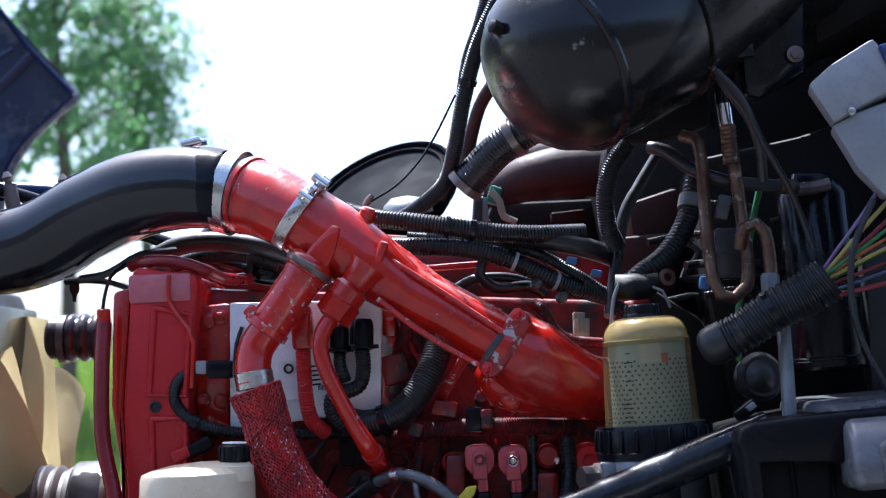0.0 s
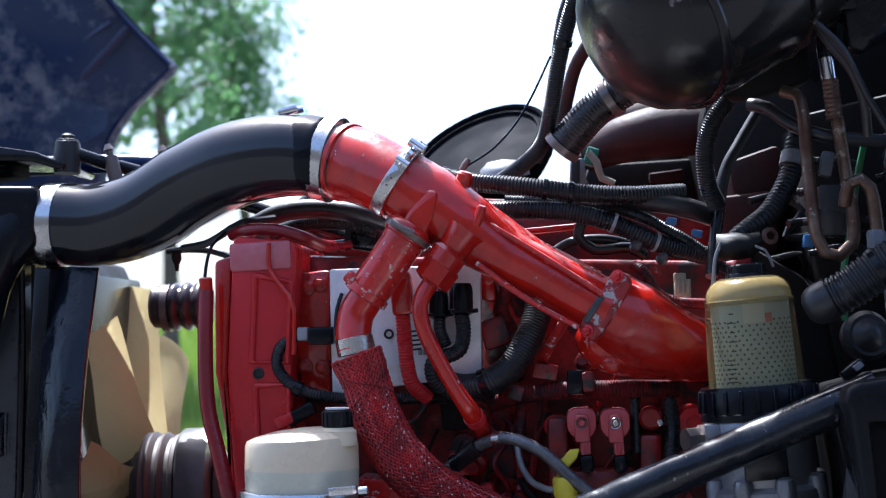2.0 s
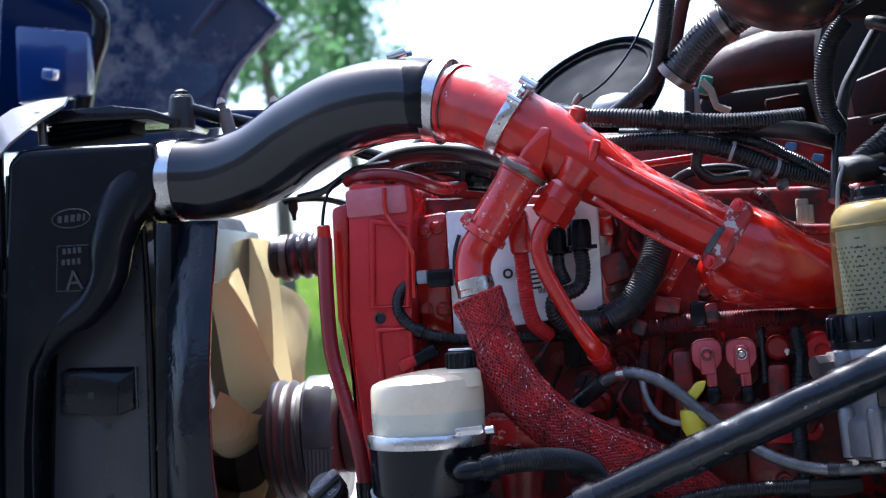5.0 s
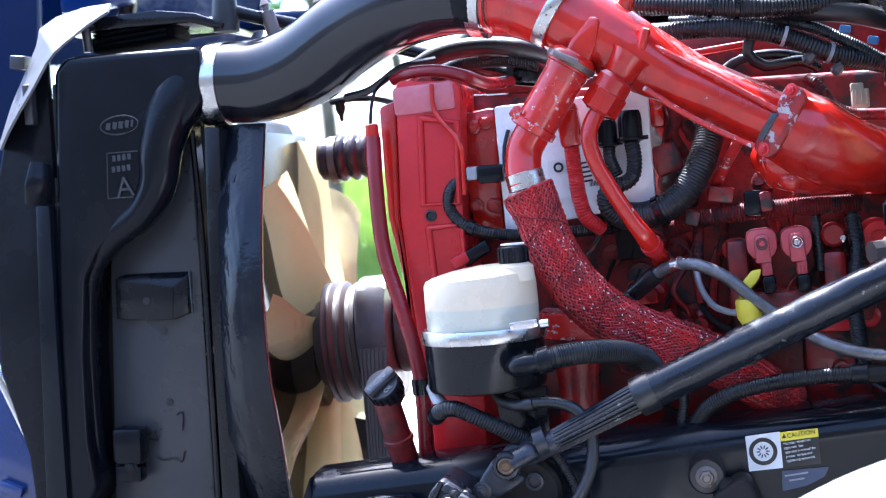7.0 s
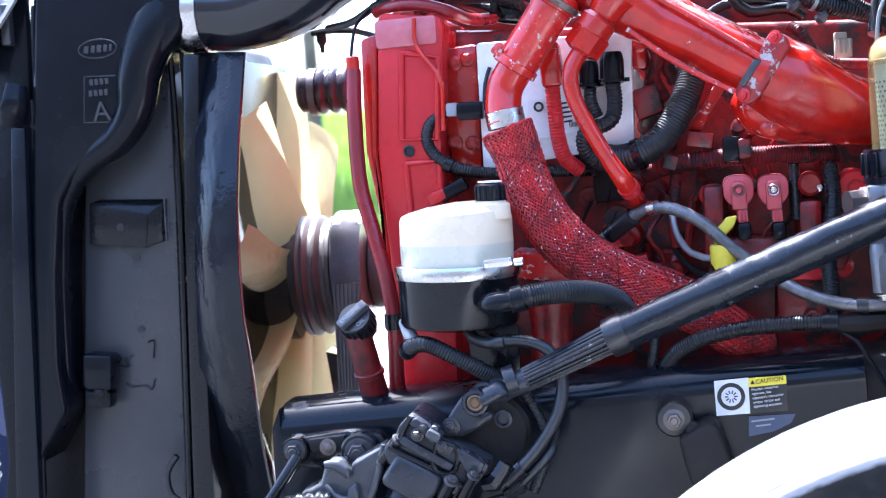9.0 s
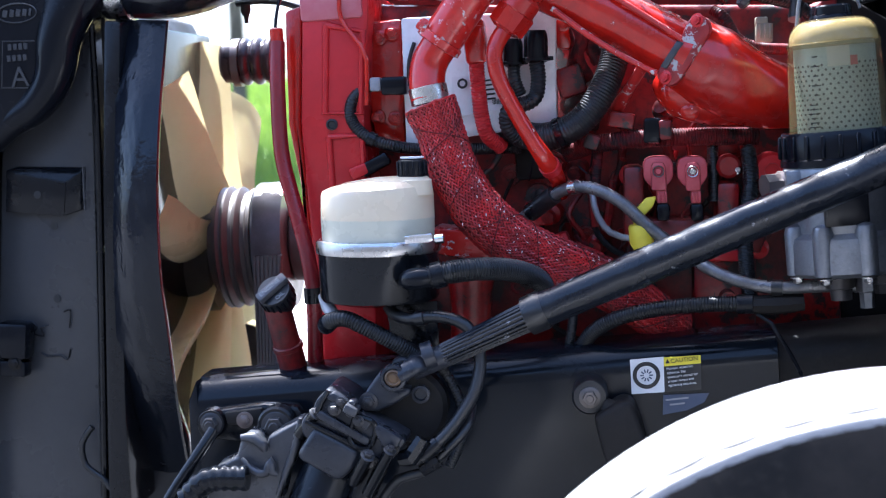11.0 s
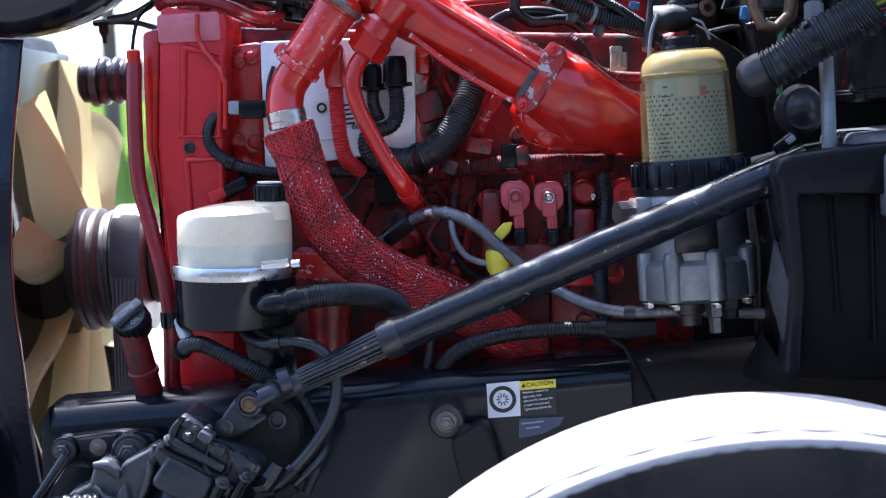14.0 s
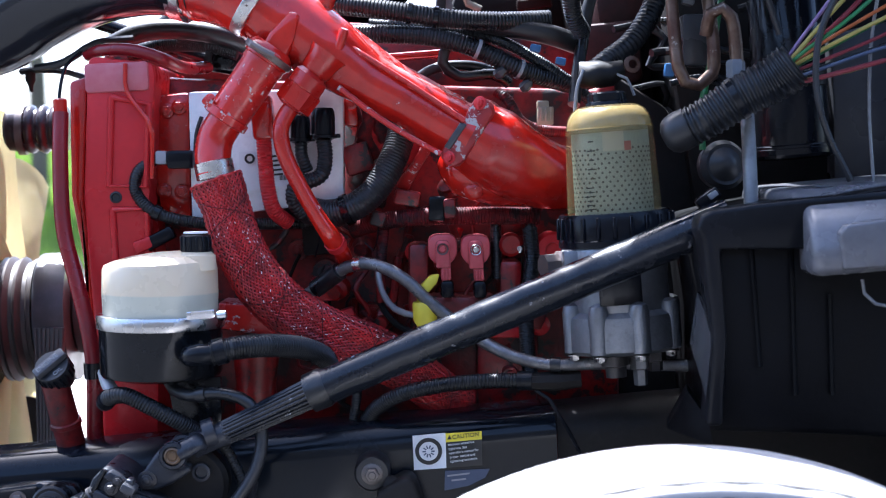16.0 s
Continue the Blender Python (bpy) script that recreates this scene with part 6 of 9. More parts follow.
def make_oil_fill():
    fill = thing("oil_filler", (-0.487, 2.000, 0.971), "red oil filler tube with black ribbed cap", "oil filler")
    a, b = Vector((-0.489, 2.020, 0.965)), Vector((-0.499, 1.990, 1.057))
    ax = (b - a).normalized()
    part("tube", add_tube(bmesh.new(), [a - ax * 0.05, a, b], [0.0218, 0.0195, 0.0187], seg=24), RED_CAST_SHADE, fill)
    bm = add_lathe(bmesh.new(), [(0.0187, 0), (0.0218, 0.002), (0.0218, 0.008), (0.0187, 0.01)], a.lerp(b, 0.3), ax, 28)
    part("weld_bead", bm, RED_CAST_SHADE, fill)
    cx = Vector((-0.14, -0.76, 0.63)).normalized()
    c = Vector((-0.498, 1.980, 1.077))
    bm = bmesh.new()
    add_lathe(bm, [(0.0201, -0.03), (0.0239, -0.02), (0.0247, 0.004), (0.0232, 0.007), (0, 0.008)], c, cx, 30)
    cap = part("cap", bm, RUBBER, fill, "black plastic cap")
    bm = bmesh.new()
    q = Vector((0, 0, 1)).rotation_difference(cx)
    e = q.to_euler()
    ge = [math.degrees(v) for v in (q.to_matrix() @ Matrix.Rotation(radians(38), 3, "Z")).to_euler()]
    turn = Euler([radians(v) for v in ge]).to_matrix()
    add_box(bm, c + cx * 0.012, (0.0494, 0.0147, 0.012), ge, 0.003)
    part("grip", bm, BELT, cap, "grey finger grip")
    letters("letters", "ENGINE", 0.0100, tuple(c + cx * 0.0183 + turn @ Vector((-0.0201, -0.0039, 0))), tuple(ge), SILVER_PLASTIC, cap)
    letters("letters", "OIL", 0.0093, tuple(c + cx * 0.0083 + turn @ Vector((-0.0062, -0.0185, 0))), tuple(ge), SILVER_PLASTIC, cap)
    for k in range(18):
        an = 2 * math.pi * k / 18
        bm = add_box(bmesh.new(), c + q @ Vector((0.0239 * math.cos(an), 0.0239 * math.sin(an), -0.006)), (0.003, 0.003, 0.018), (math.degrees(e.x), math.degrees(e.y), math.degrees(e.z)), 0, 1)
        part("rib", bm, PLASTIC, cap)


make_oil_fill()


def make_shaft():
    sh = thing("steering_shaft", (-0.214, 1.850, 1.008), "worn black steering shaft with splined slip joint and yoke", "steering shaft")
    a, b = Vector((-0.131, 1.860, 1.048)), Vector((0.393, 1.800, 1.248))
    ax = (b - a).normalized()
    bm = add_tube(bmesh.new(), [a, a.lerp(b, 0.22), a.lerp(b, 0.24), a.lerp(b, 0.27), a.lerp(b, 0.30), b], [0.0232, 0.0232, 0.0247, 0.0247, 0.0239, 0.0234], seg=32, step=0.008)
    lump(bm, 0.0012, 40)
    part("tube", bm, WORN_ROD, sh)
    bm = add_lathe(bmesh.new(), [(0.0189, -0.014), (0.0254, -0.012), (0.0261, 0.008), (0.0239, 0.014)], a, ax, 32)
    part("dust_collar", bm, RUBBER, sh, "black rubber collar")
    s0 = Vector((-0.253, 1.870, 0.997))
    for k in range(20):
        an = 2 * math.pi * k / 20
        q = Vector((0, 0, 1)).rotation_difference((a - s0).normalized())
        off0, off1 = q @ Vector((0.0138 * math.cos(an), 0.0138 * math.sin(an), 0)), q @ Vector((0.0181 * math.cos(an), 0.0181 * math.sin(an), 0))
        bm = add_tube(bmesh.new(), [s0 + off0, a + off1], 0.0024, seg=6)
        part("spline_rib", bm, WORN_ROD, sh)
    bm = add_tube(bmesh.new(), [s0, a], [0.0138, 0.0181], seg=24)
    part("splined_sleeve", bm, DIRT, sh)
    bm = bmesh.new()
    add_tube(bm, [(-0.295, 1.870, 0.983), (-0.273, 1.870, 0.989), s0, go(tuple(s0), 0.008, 0, 0.004)], [0.0175, 0.0146, 0.0160, 0.0131], seg=20)
    part("yoke_neck", bm, GEAR_PAINT, sh, "grimy forged yoke neck")
    bm = add_tube(bmesh.new(), [(-0.266, 1.868, 1.000), (-0.280, 1.866, 0.996)], [0.0190, 0.0190], seg=24)
    part("neck_ring", bm, GEAR_PAINT, sh)
    # two forged ears with the bearing cups between them
    for y, dx in ((1.846, 0.0), (1.902, 0.004)):
        c = Vector((-0.318, 1.850, 0.975))
        c.y, c.x = y, c.x + dx
        bm = add_lathe(bmesh.new(), [(0.0170, 0.012), (0.0182, 0.009), (0.0182, -0.001), (0.0165, -0.004), (0.0128, -0.005), (0.0118, -0.001), (0.0, -0.001)], c, (0, 1, 0), 28)
        ear = part("yoke_ear", bm, GEAR_PAINT, sh, "grimy forged yoke ear")
        arm = [c + Vector((0.006, 0.005, 0.004)), c + Vector((0.030, 0.007, 0.014)), Vector((-0.286, 1.868, 0.986))]
        part("ear_web", lump(add_tube(bmesh.new(), arm, [0.0150, 0.0135, 0.0150], seg=16, step=0.005, flat=0.7), 0.001, 50), GEAR_PAINT, ear)
        bm = add_lathe(bmesh.new(), [(0.0108, 0.0), (0.0108, 0.004), (0.0088, 0.0052), (0.0070, 0.0036), (0.0060, 0.0036), (0.0050, 0.0046), (0, 0.0046)], c + Vector((0, -0.001, 0)), (0, -1, 0), 24)
        part("bearing_cup", bm, BRONZE, ear, "bronze-brown bearing cup")
    # fork of the gear's input shaft, its ears set across the first pair
    bm = bmesh.new()
    add_prism(bm, [(-0.337, 1.860, 0.983), (-0.327, 1.860, 0.975), (-0.330, 1.860, 0.963), (-0.317, 1.860, 0.955), (-0.303, 1.860, 0.960), (-0.298, 1.860, 0.951), (-0.320, 1.860, 0.937), (-0.348, 1.860, 0.927), (-0.365, 1.860, 0.938), (-0.358, 1.860, 0.957)], (0, 0.030, 0), bevel=0.006, segments=3)
    part("input_fork", lump(bm, 0.001, 50), GEAR_PAINT, sh, "forged fork on the gear's input shaft")
    bm = add_hex(bmesh.new(), (-0.355, 1.858, 0.943), (0, -1, 0), 0.0085, 0.007)
    part("pinch_bolt", bm, BOLT, sh)


make_shaft()


def make_filter():
    fl = thing("fuel_filter", (0.274, 1.950, 1.064), "amber clear-bowl fuel filter on cast aluminium base", "fuel filter")
    o = Vector((0.275, 1.950, 1.071))
    up = (Vector((0.266, 1.950, 1.387)) - o).normalized()
    w = 0.0008
    q = Vector((0, 0, 1)).rotation_difference(up)
    e = [math.degrees(v) for v in q.to_euler()]
    h = lambda y: (550 - y) * w
    bm = add_lathe(bmesh.new(), [(79 * w, h(330)), (78 * w, h(300)), (75.5 * w, h(240)), (72.5 * w, h(184)), (71 * w, h(172)), (67 * w, h(160)), (60 * w, h(150.5)), (51 * w, h(145)), (44 * w, h(143)), (0, h(142))], o, up, 64)
    bowl = part("bowl", bm, AMBER, fl, "clear amber plastic bowl")
    bm = add_lathe(bmesh.new(), [(70 * w, h(181)), (69.5 * w, h(172)), (65.5 * w, h(161.5)), (58.5 * w, h(152)), (50 * w, h(146.5)), (0, h(144))], o, up, 56)
    part("golden_dome", bm, GOLD_LINER, bowl, "golden opaque dome inside the bowl")
    bm = add_lathe(bmesh.new(), [(72.4 * w, h(188)), (74.2 * w, h(186)), (74.2 * w, h(181)), (72 * w, h(179))], o, up, 56, cap=False)
    part("shoulder_ring", bm, AMBER, bowl, "amber moulded ring")
    bm = add_lathe(bmesh.new(), [(66 * w, h(330)), (64 * w, h(184)), (62 * w, h(180)), (0, h(179))], o, up, 48)
    el = part("element", bm, surface("filter_paper_mesh", (0.25, 0.31, 0.28), (0.15, 0.19, 0.17), 0.5, grain=90, blotch=12, mix=0.7, bump=0.1), fl, "pale perforated filter element")
    bm = bmesh.new()
    for i in range(15):
        for k in range(34):
            an = 2 * math.pi * (k + 0.5 * (i % 2)) / 34
            n = q @ Vector((math.cos(an), math.sin(an), 0))
            if n.y > 0.15:
                continue
            add_lathe(bm, [(0.0017, 0), (0.0017, 0.0006)], o + up * (h(322) + i * 7.6 * w) + n * (65.6 - 0.1 * i) * w, n, 6)
    dots = part("perforation", bm, INK, el, "dark holes")
    dots["kind"] = "stuff"
    bm = bmesh.new()
    for i in range(12):
        for k in range(3):
            an = -1.62 + 0.085 * (i - 5.5) / 2
            n = q @ Vector((math.cos(an), math.sin(an), 0))
        add_box(bm, o + up * h(202) + n * 64.6 * w, (4.6 * w, 0.001, 34 * w), (e[0], e[1], e[2] + math.degrees(an) + 90), 0, 1)
    part("paper_band", bm, surface("grey_print_band", (0.34, 0.35, 0.30), (0.26, 0.27, 0.23), 0.6, bump=0.0), el, "grey printed band")
    bm = bmesh.new()
    add_box(bm, o + up * h(212) + q @ Vector((20 * w, -62 * w, 0)), (11 * w, 0.003, 15 * w), e, 0, 1)
    part("red_mark", bm, RED_W, el, "small red mark")
    for i, wd in enumerate((8, 14, 8, 14, 8)):
        bm = add_box(bmesh.new(), o + up * (h(262) + i * 15 * w) + q @ Vector((-40 * w, -63.5 * w, 0)), (wd * w, 0.001, 2 * w), e, 0, 1)
        part("level_mark", bm, DIRT, bowl, "dark level mark")
    for i in range(6):
        bm = add_box(bmesh.new(), o + up * (h(312) + i * 7 * w) + q @ Vector((-46 * w, -63.5 * w, 0)), ((18 - 4 * (i % 3)) * w, 0.001, 1.6 * w), e, 0, 1)
        part("print_line", bm, DIRT, bowl, "dark print line")
    bm = bmesh.new()
    add_lathe(bm, [(36 * w, h(145)), (35 * w, h(138)), (33 * w, h(136)), (32 * w, h(124)), (29 * w, h(121)), (0, h(120))], o, up, 10)
    part("vent_cap", bm, PLASTIC, fl, "black vent cap")
    bm = add_lathe(bmesh.new(), [(82 * w, h(322)), (92 * w, h(320)), (95 * w, h(326)), (95 * w, h(362)), (97 * w, h(364)), (97 * w, h(374)), (88 * w, h(376))], o, up, 56)
    col = part("collar", bm, PLASTIC, fl, "black ribbed screw collar")
    for k in range(22):
        an = 2 * math.pi * k / 22
        bm = add_box(bmesh.new(), o + up * h(343) + q @ Vector((96 * w * math.cos(an), 96 * w * math.sin(an), 0)), (6 * w, 7 * w, 36 * w), (e[0], e[1], e[2] + math.degrees(an)), 0.0012, 1)
        part("rib", bm, PLASTIC, col)
    bm = add_lathe(bmesh.new(), [(90 * w, h(372)), (94 * w, h(378)), (94 * w, h(392)), (84 * w, h(402)), (80 * w, h(430)), (82 * w, h(482)), (94 * w, h(490)), (96 * w, h(500)), (97 * w, h(545)), (90 * w, h(552)), (60 * w, h(556)), (30 * w, h(558))], o, up, 48)
    base = part("base", bm, ALU, fl, "grey cast aluminium base")
    for k in range(8):
        an = 2 * math.pi * (k + 0.25) / 8
        bm = add_lathe(bmesh.new(), [(17 * w, h(548)), (17 * w, h(480)), (14 * w, h(470)), (6 * w, h(466)), (0, h(465))], o + q @ Vector((86 * w * math.cos(an), 86 * w * math.sin(an), 0)), up, 18)
        part("screw_boss", bm, ALU, base)
        bm = add_hex(bmesh.new(), o + q @ Vector((86 * w * math.cos(an), 86 * w * math.sin(an), h(552))), -up, 9 * w, 9 * w)
        part("screw", bm, STEEL, base)
    bm = add_box(bmesh.new(), o + up * h(440) + q @ Vector((-10 * w, -80 * w, 0)), (70 * w, 0.008, 60 * w), e, 0.004)
    part("name_plate", bm, BLACK, base, "scuffed black plate")
    for x, r, ln in ((-20, 24, 40), (20, 16, 56), (45, 19, 34)):
        bm = add_lathe(bmesh.new(), [(r * w, 0), (r * w, ln * 0.5 * w), (r * 0.75 * w, ln * 0.55 * w), (r * 0.7 * w, ln * w)], o + up * h(553) + q @ Vector((x * w, -30 * w, 0)), -up, 6 if x > 0 else 24)
        part("drain_fitting", bm, ALU if x == 20 else BOLT, base)
    bm = bmesh.new()
    add_lathe(bm, [(22 * w, -20 * w), (24 * w, 10 * w), (20 * w, 14 * w), (20 * w, 40 * w)], o + up * h(400) + q @ Vector((-92 * w, -20 * w, 0)), q @ Vector((-1, -0.4, 0)), 8)
    part("inlet_fitting", bm, IRON, base, "brown hex inlet fitting")
    bm = add_box(bmesh.new(), o + up * h(398) + q @ Vector((-82 * w, -40 * w, 0)), (30 * w, 0.03, 44 * w), e, 0.004)
    part("inlet_lug", bm, ALU, base)


make_filter()


def make_wheel():
    wheel = thing("front_wheel", (0.245, 1.37, 0.0), "dusty truck front tyre with sunlit tread", "wheel")
    c = (0.245, 1.50, 0.512)
    grooves = [0.095, 0.165]
    pr = [(0.43, -0.02), (0.475, -0.012), (0.505, 0.0), (0.517, 0.012)]
    for g in grooves:
        pr += [(0.5195, g - 0.0015), (0.5175, g - 0.001), (0.5175, g + 0.001), (0.5195, g + 0.0015)]
    pr += [(0.519, 0.202), (0.515, 0.217), (0.508, 0.221)]
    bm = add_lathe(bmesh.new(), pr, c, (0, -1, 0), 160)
    part("tread", bm, TYRE_SUNLIT, wheel, "dusty tread with sunlight in its pale tone and fine grooves")
    for g in grooves + [0.203]:
        bm = add_lathe(bmesh.new(), [(0.5180, g - 0.0016), (0.5199, g - 0.0013), (0.5199, g + 0.0013), (0.5180, g + 0.0016)], c, (0, -1, 0), 240, cap=False)
        for v in bm.verts:
            a = math.atan2(v.co.z - c[2], v.co.x - c[0])
            v.co.y += 0.0022 * math.sin(a * 62)
        part("groove", bm, TYRE_SHADED, wheel, "thin wavy dark groove")
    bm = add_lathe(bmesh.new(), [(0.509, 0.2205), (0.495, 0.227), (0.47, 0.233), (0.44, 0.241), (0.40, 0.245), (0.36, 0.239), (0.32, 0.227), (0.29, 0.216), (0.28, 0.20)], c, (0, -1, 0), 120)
    part("sidewall", bm, TYRE_SHADED, wheel, "scuffed sidewall with shade in its dark tone")
    bm = add_lathe(bmesh.new(), [(0.0, 0.20), (0.10, 0.21), (0.14, 0.17), (0.26, 0.15), (0.275, 0.195), (0.285, 0.20), (0.285, 0.02), (0.0, 0.02)], c, (0, -1, 0), 64)
    part("rim", bm, GREYTUBE, wheel, "grey steel rim")


make_wheel()


def make_box():
    box = thing("cab_step_box", (0.459, 1.800, 0.979), "black plastic wheel-well box with rounded sunlit lid", "storage box")
    bm = add_prism(bmesh.new(), [(0.337, 1.720, 1.233), (0.348, 1.720, 1.246), (0.401, 1.720, 1.257), (0.468, 1.720, 1.267), (0.561, 1.720, 1.277), (0.824, 1.720, 1.292), (0.816, 1.720, 0.948), (0.506, 1.720, 0.983), (0.343, 1.720, 0.996), (0.346, 1.720, 1.134)], (0.02, 0.36, 0), bevel=0.012, segments=3)
    part("body", bm, BOX, box)
    bm = add_prism(bmesh.new(), [(0.342, 1.770, 1.159), (0.349, 1.706, 1.107), (0.339, 1.706, 1.025), (0.336, 1.800, 1.094)], (0.006, 0.01, 0), bevel=0.002)
    part("side_flange", bm, PANEL, box, "grey scuffed side flange")
    bm = add_prism(bmesh.new(), [(0.309, 1.840, 0.979), (0.331, 1.800, 1.035), (0.344, 1.730, 1.005), (0.347, 1.730, 0.976)], (0.01, 0.06, 0), bevel=0.004)
    part("lower_gusset", bm, BOX, box)
    bm = add_prism(bmesh.new(), [(0.332, 1.700, 1.238), (0.338, 1.700, 1.254), (0.352, 1.700, 1.260), (0.404, 1.700, 1.265), (0.469, 1.700, 1.269), (0.579, 1.700, 1.274), (0.577, 1.700, 1.203), (0.359, 1.700, 1.213), (0.363, 1.700, 1.107), (0.354, 1.700, 1.005), (0.335, 1.700, 1.006), (0.347, 1.700, 1.108), (0.338, 1.700, 1.224)], (0, 0.05, 0), bevel=0.006, segments=3)
    part("front_frame", bm, LID, box, "scuffed dark frame round the recess")
    lo, hi = Vector((0.456, 1.670, 1.178)), Vector((0.488, 1.780, 1.273))
    prof = [(1.66, lo.z), (1.655, lo.z + 0.03), (1.672, hi.z - 0.035), (1.70, hi.z - 0.012), (1.76, hi.z + 0.002), (2.03, hi.z + 0.006), (2.03, lo.z)]
    bm = add_prism(bmesh.new(), [(lo.x, y, z) for y, z in prof], (0.75, 0, 0.03), bevel=0.012, segments=4)
    part("lid", bm, GREY_LID, box, "weathered grey rounded lid")
    bm = add_prism(bmesh.new(), [(0.485, 1.652, 1.229), (0.494, 1.652, 1.238), (0.538, 1.652, 1.242), (0.752, 1.652, 1.256), (0.751, 1.652, 1.192), (0.536, 1.652, 1.187), (0.488, 1.652, 1.186)], (0, 0.02, 0), bevel=0.004, segments=3)
    part("lid_panel", bm, GREY_LID, box, "grey panel pressed in the lid")
    bm = add_tube(bmesh.new(), [(0.520, 1.690, 1.171), (0.522, 1.690, 1.155), (0.535, 1.690, 1.142), (0.568, 1.690, 1.136)], 0.002, seg=8)
    part("wire_clip", bm, GREYTUBE, box, "grey wire clip")
    for i, (p, q) in enumerate((((0.399, 1.717, 1.212), (0.404, 1.717, 1.071)), ((0.446, 1.717, 1.216), (0.445, 1.717, 1.035)), ((0.490, 1.717, 1.154), (0.489, 1.717, 1.033)))):
        bm = add_tube(bmesh.new(), [p, q], 0.005, seg=10, flat=0.25)
        part("pressed_rib", bm, BOX, box)


make_box()


def make_gear():
    g = thing("steering_gear", (-0.416, 1.880, 0.838), "black cast steering gear box bolted to the frame rail", "steering gear")
    bm = add_prism(bmesh.new(), [(-0.613, 1.930, 0.904), (-0.598, 1.930, 0.925), (-0.513, 1.930, 0.932), (-0.467, 1.930, 0.927), (-0.453, 1.930, 0.905), (-0.463, 1.930, 0.874), (-0.541, 1.930, 0.877), (-0.608, 1.930, 0.887)], (0, 0.035, 0), bevel=0.008)
    part("mount_plate", bm, BLACK, g)
    for c, r in (((-0.587, 1.925, 0.909), 20), ((-0.492, 1.905, 0.906), 26)):
        bm = add_lathe(bmesh.new(), [((r * 1.35) * 0.000749, -0.02), ((r * 1.35) * 0.000749, 0.0), ((r * 1.2) * 0.000749, 0.003)], c, (0, -1, 0), 26)
        part("boss", bm, BLACK, g)
        bm = add_hex(bmesh.new(), c, (0, -1, 0), (r * 0.72) * 0.000749, 0.014)
        part("mount_bolt", bm, BOLT, g, "steel mounting bolt")
    cap_line = [(-0.442, 1.830, 0.919), (-0.437, 1.830, 0.932), (-0.426, 1.830, 0.935), (-0.419, 1.830, 0.953), (-0.402, 1.830, 0.968), (-0.375, 1.830, 0.951), (-0.369, 1.830, 0.934), (-0.335, 1.830, 0.916), (-0.304, 1.830, 0.896), (-0.312, 1.830, 0.883), (-0.339, 1.830, 0.859), (-0.376, 1.830, 0.877), (-0.408, 1.830, 0.884), (-0.439, 1.830, 0.904)]
    part("end_cap", add_prism(bmesh.new(), cap_line, (0, 0.10, 0), bevel=0.006, segments=2), GEAR_PAINT, g, "black cast end cap")
    for line, r in (([(-0.433, 1.826, 0.927), (-0.407, 1.826, 0.913), (-0.375, 1.826, 0.895), (-0.332, 1.826, 0.865)], 5), ([(-0.368, 1.824, 0.933), (-0.343, 1.824, 0.921), (-0.348, 1.824, 0.894), (-0.360, 1.824, 0.889), (-0.376, 1.824, 0.899), (-0.368, 1.824, 0.933)], 5), ([(-0.401, 1.826, 0.965), (-0.412, 1.826, 0.948), (-0.417, 1.826, 0.938)], 5)):
        part("casting_rib", add_tube(bmesh.new(), line, (r) * 0.000710, seg=8, step=0.006), BLACK, g)
    part("port_plug", add_lathe(bmesh.new(), [(0.0121, -0.01), (0.0114, 0.004), (0.0071, 0.006), (0.0064, 0.001), (0, 0.001)], (-0.325, 1.828, 0.888), (0.2, -1, 0.2), 20), BLACK, g, "round port with plug")
    part("servo_cylinder", add_tube(bmesh.new(), [(-0.399, 1.885, 0.877), (-0.411, 1.880, 0.853), (-0.431, 1.870, 0.811), (-0.456, 1.860, 0.754)], [0.0381, 0.0411, 0.0411, 0.0396], seg=32), RAIL, g, "smooth dark cylinder")
    part("side_boss", add_tube(bmesh.new(), [(-0.351, 1.860, 0.863), (-0.370, 1.860, 0.826), (-0.386, 1.860, 0.789)], 0.0189, seg=18), BLACK, g)
    bm = add_box(bmesh.new(), (-0.370, 1.820, 0.942), (0.0185, 0.03, 0.0114), (0, 30, 0), 0.003)
    add_box(bm, (-0.369, 1.825, 0.949), (0.0099, 0.02, 0.0085), (0, 10, 0), 0.003)
    part("port_block", bm, CAST_GREY, g, "bare sunlit metal port")
    for c in ((-0.393, 1.822, 0.942), (-0.355, 1.826, 0.871)):
        bm = add_hex(bmesh.new(), c, (0, -1, 0), 0.006, 0.008)
        part("cover_bolt", bm, BOLT, g)
    bm = add_lathe(bmesh.new(), [(0.050, 0.04), (0.052, 0.006), (0.046, 0.0), (0.0, 0.0)], (-0.307, 1.885, 0.927), (0, 1, 0), 36)
    part("input_bracket", lump(bm, 0.002, 30), DIRT, g, "grimy round casting behind the fork")
    bm = add_lathe(bmesh.new(), [(0.0120, 0.02), (0.0120, 0.0), (0.0085, -0.001), (0.0075, 0.006), (0, 0.006)], (-0.289, 1.878, 0.945), (0, 1, 0), 20)
    part("hollow_boss", bm, GEAR_PAINT, g, "round hollow boss")
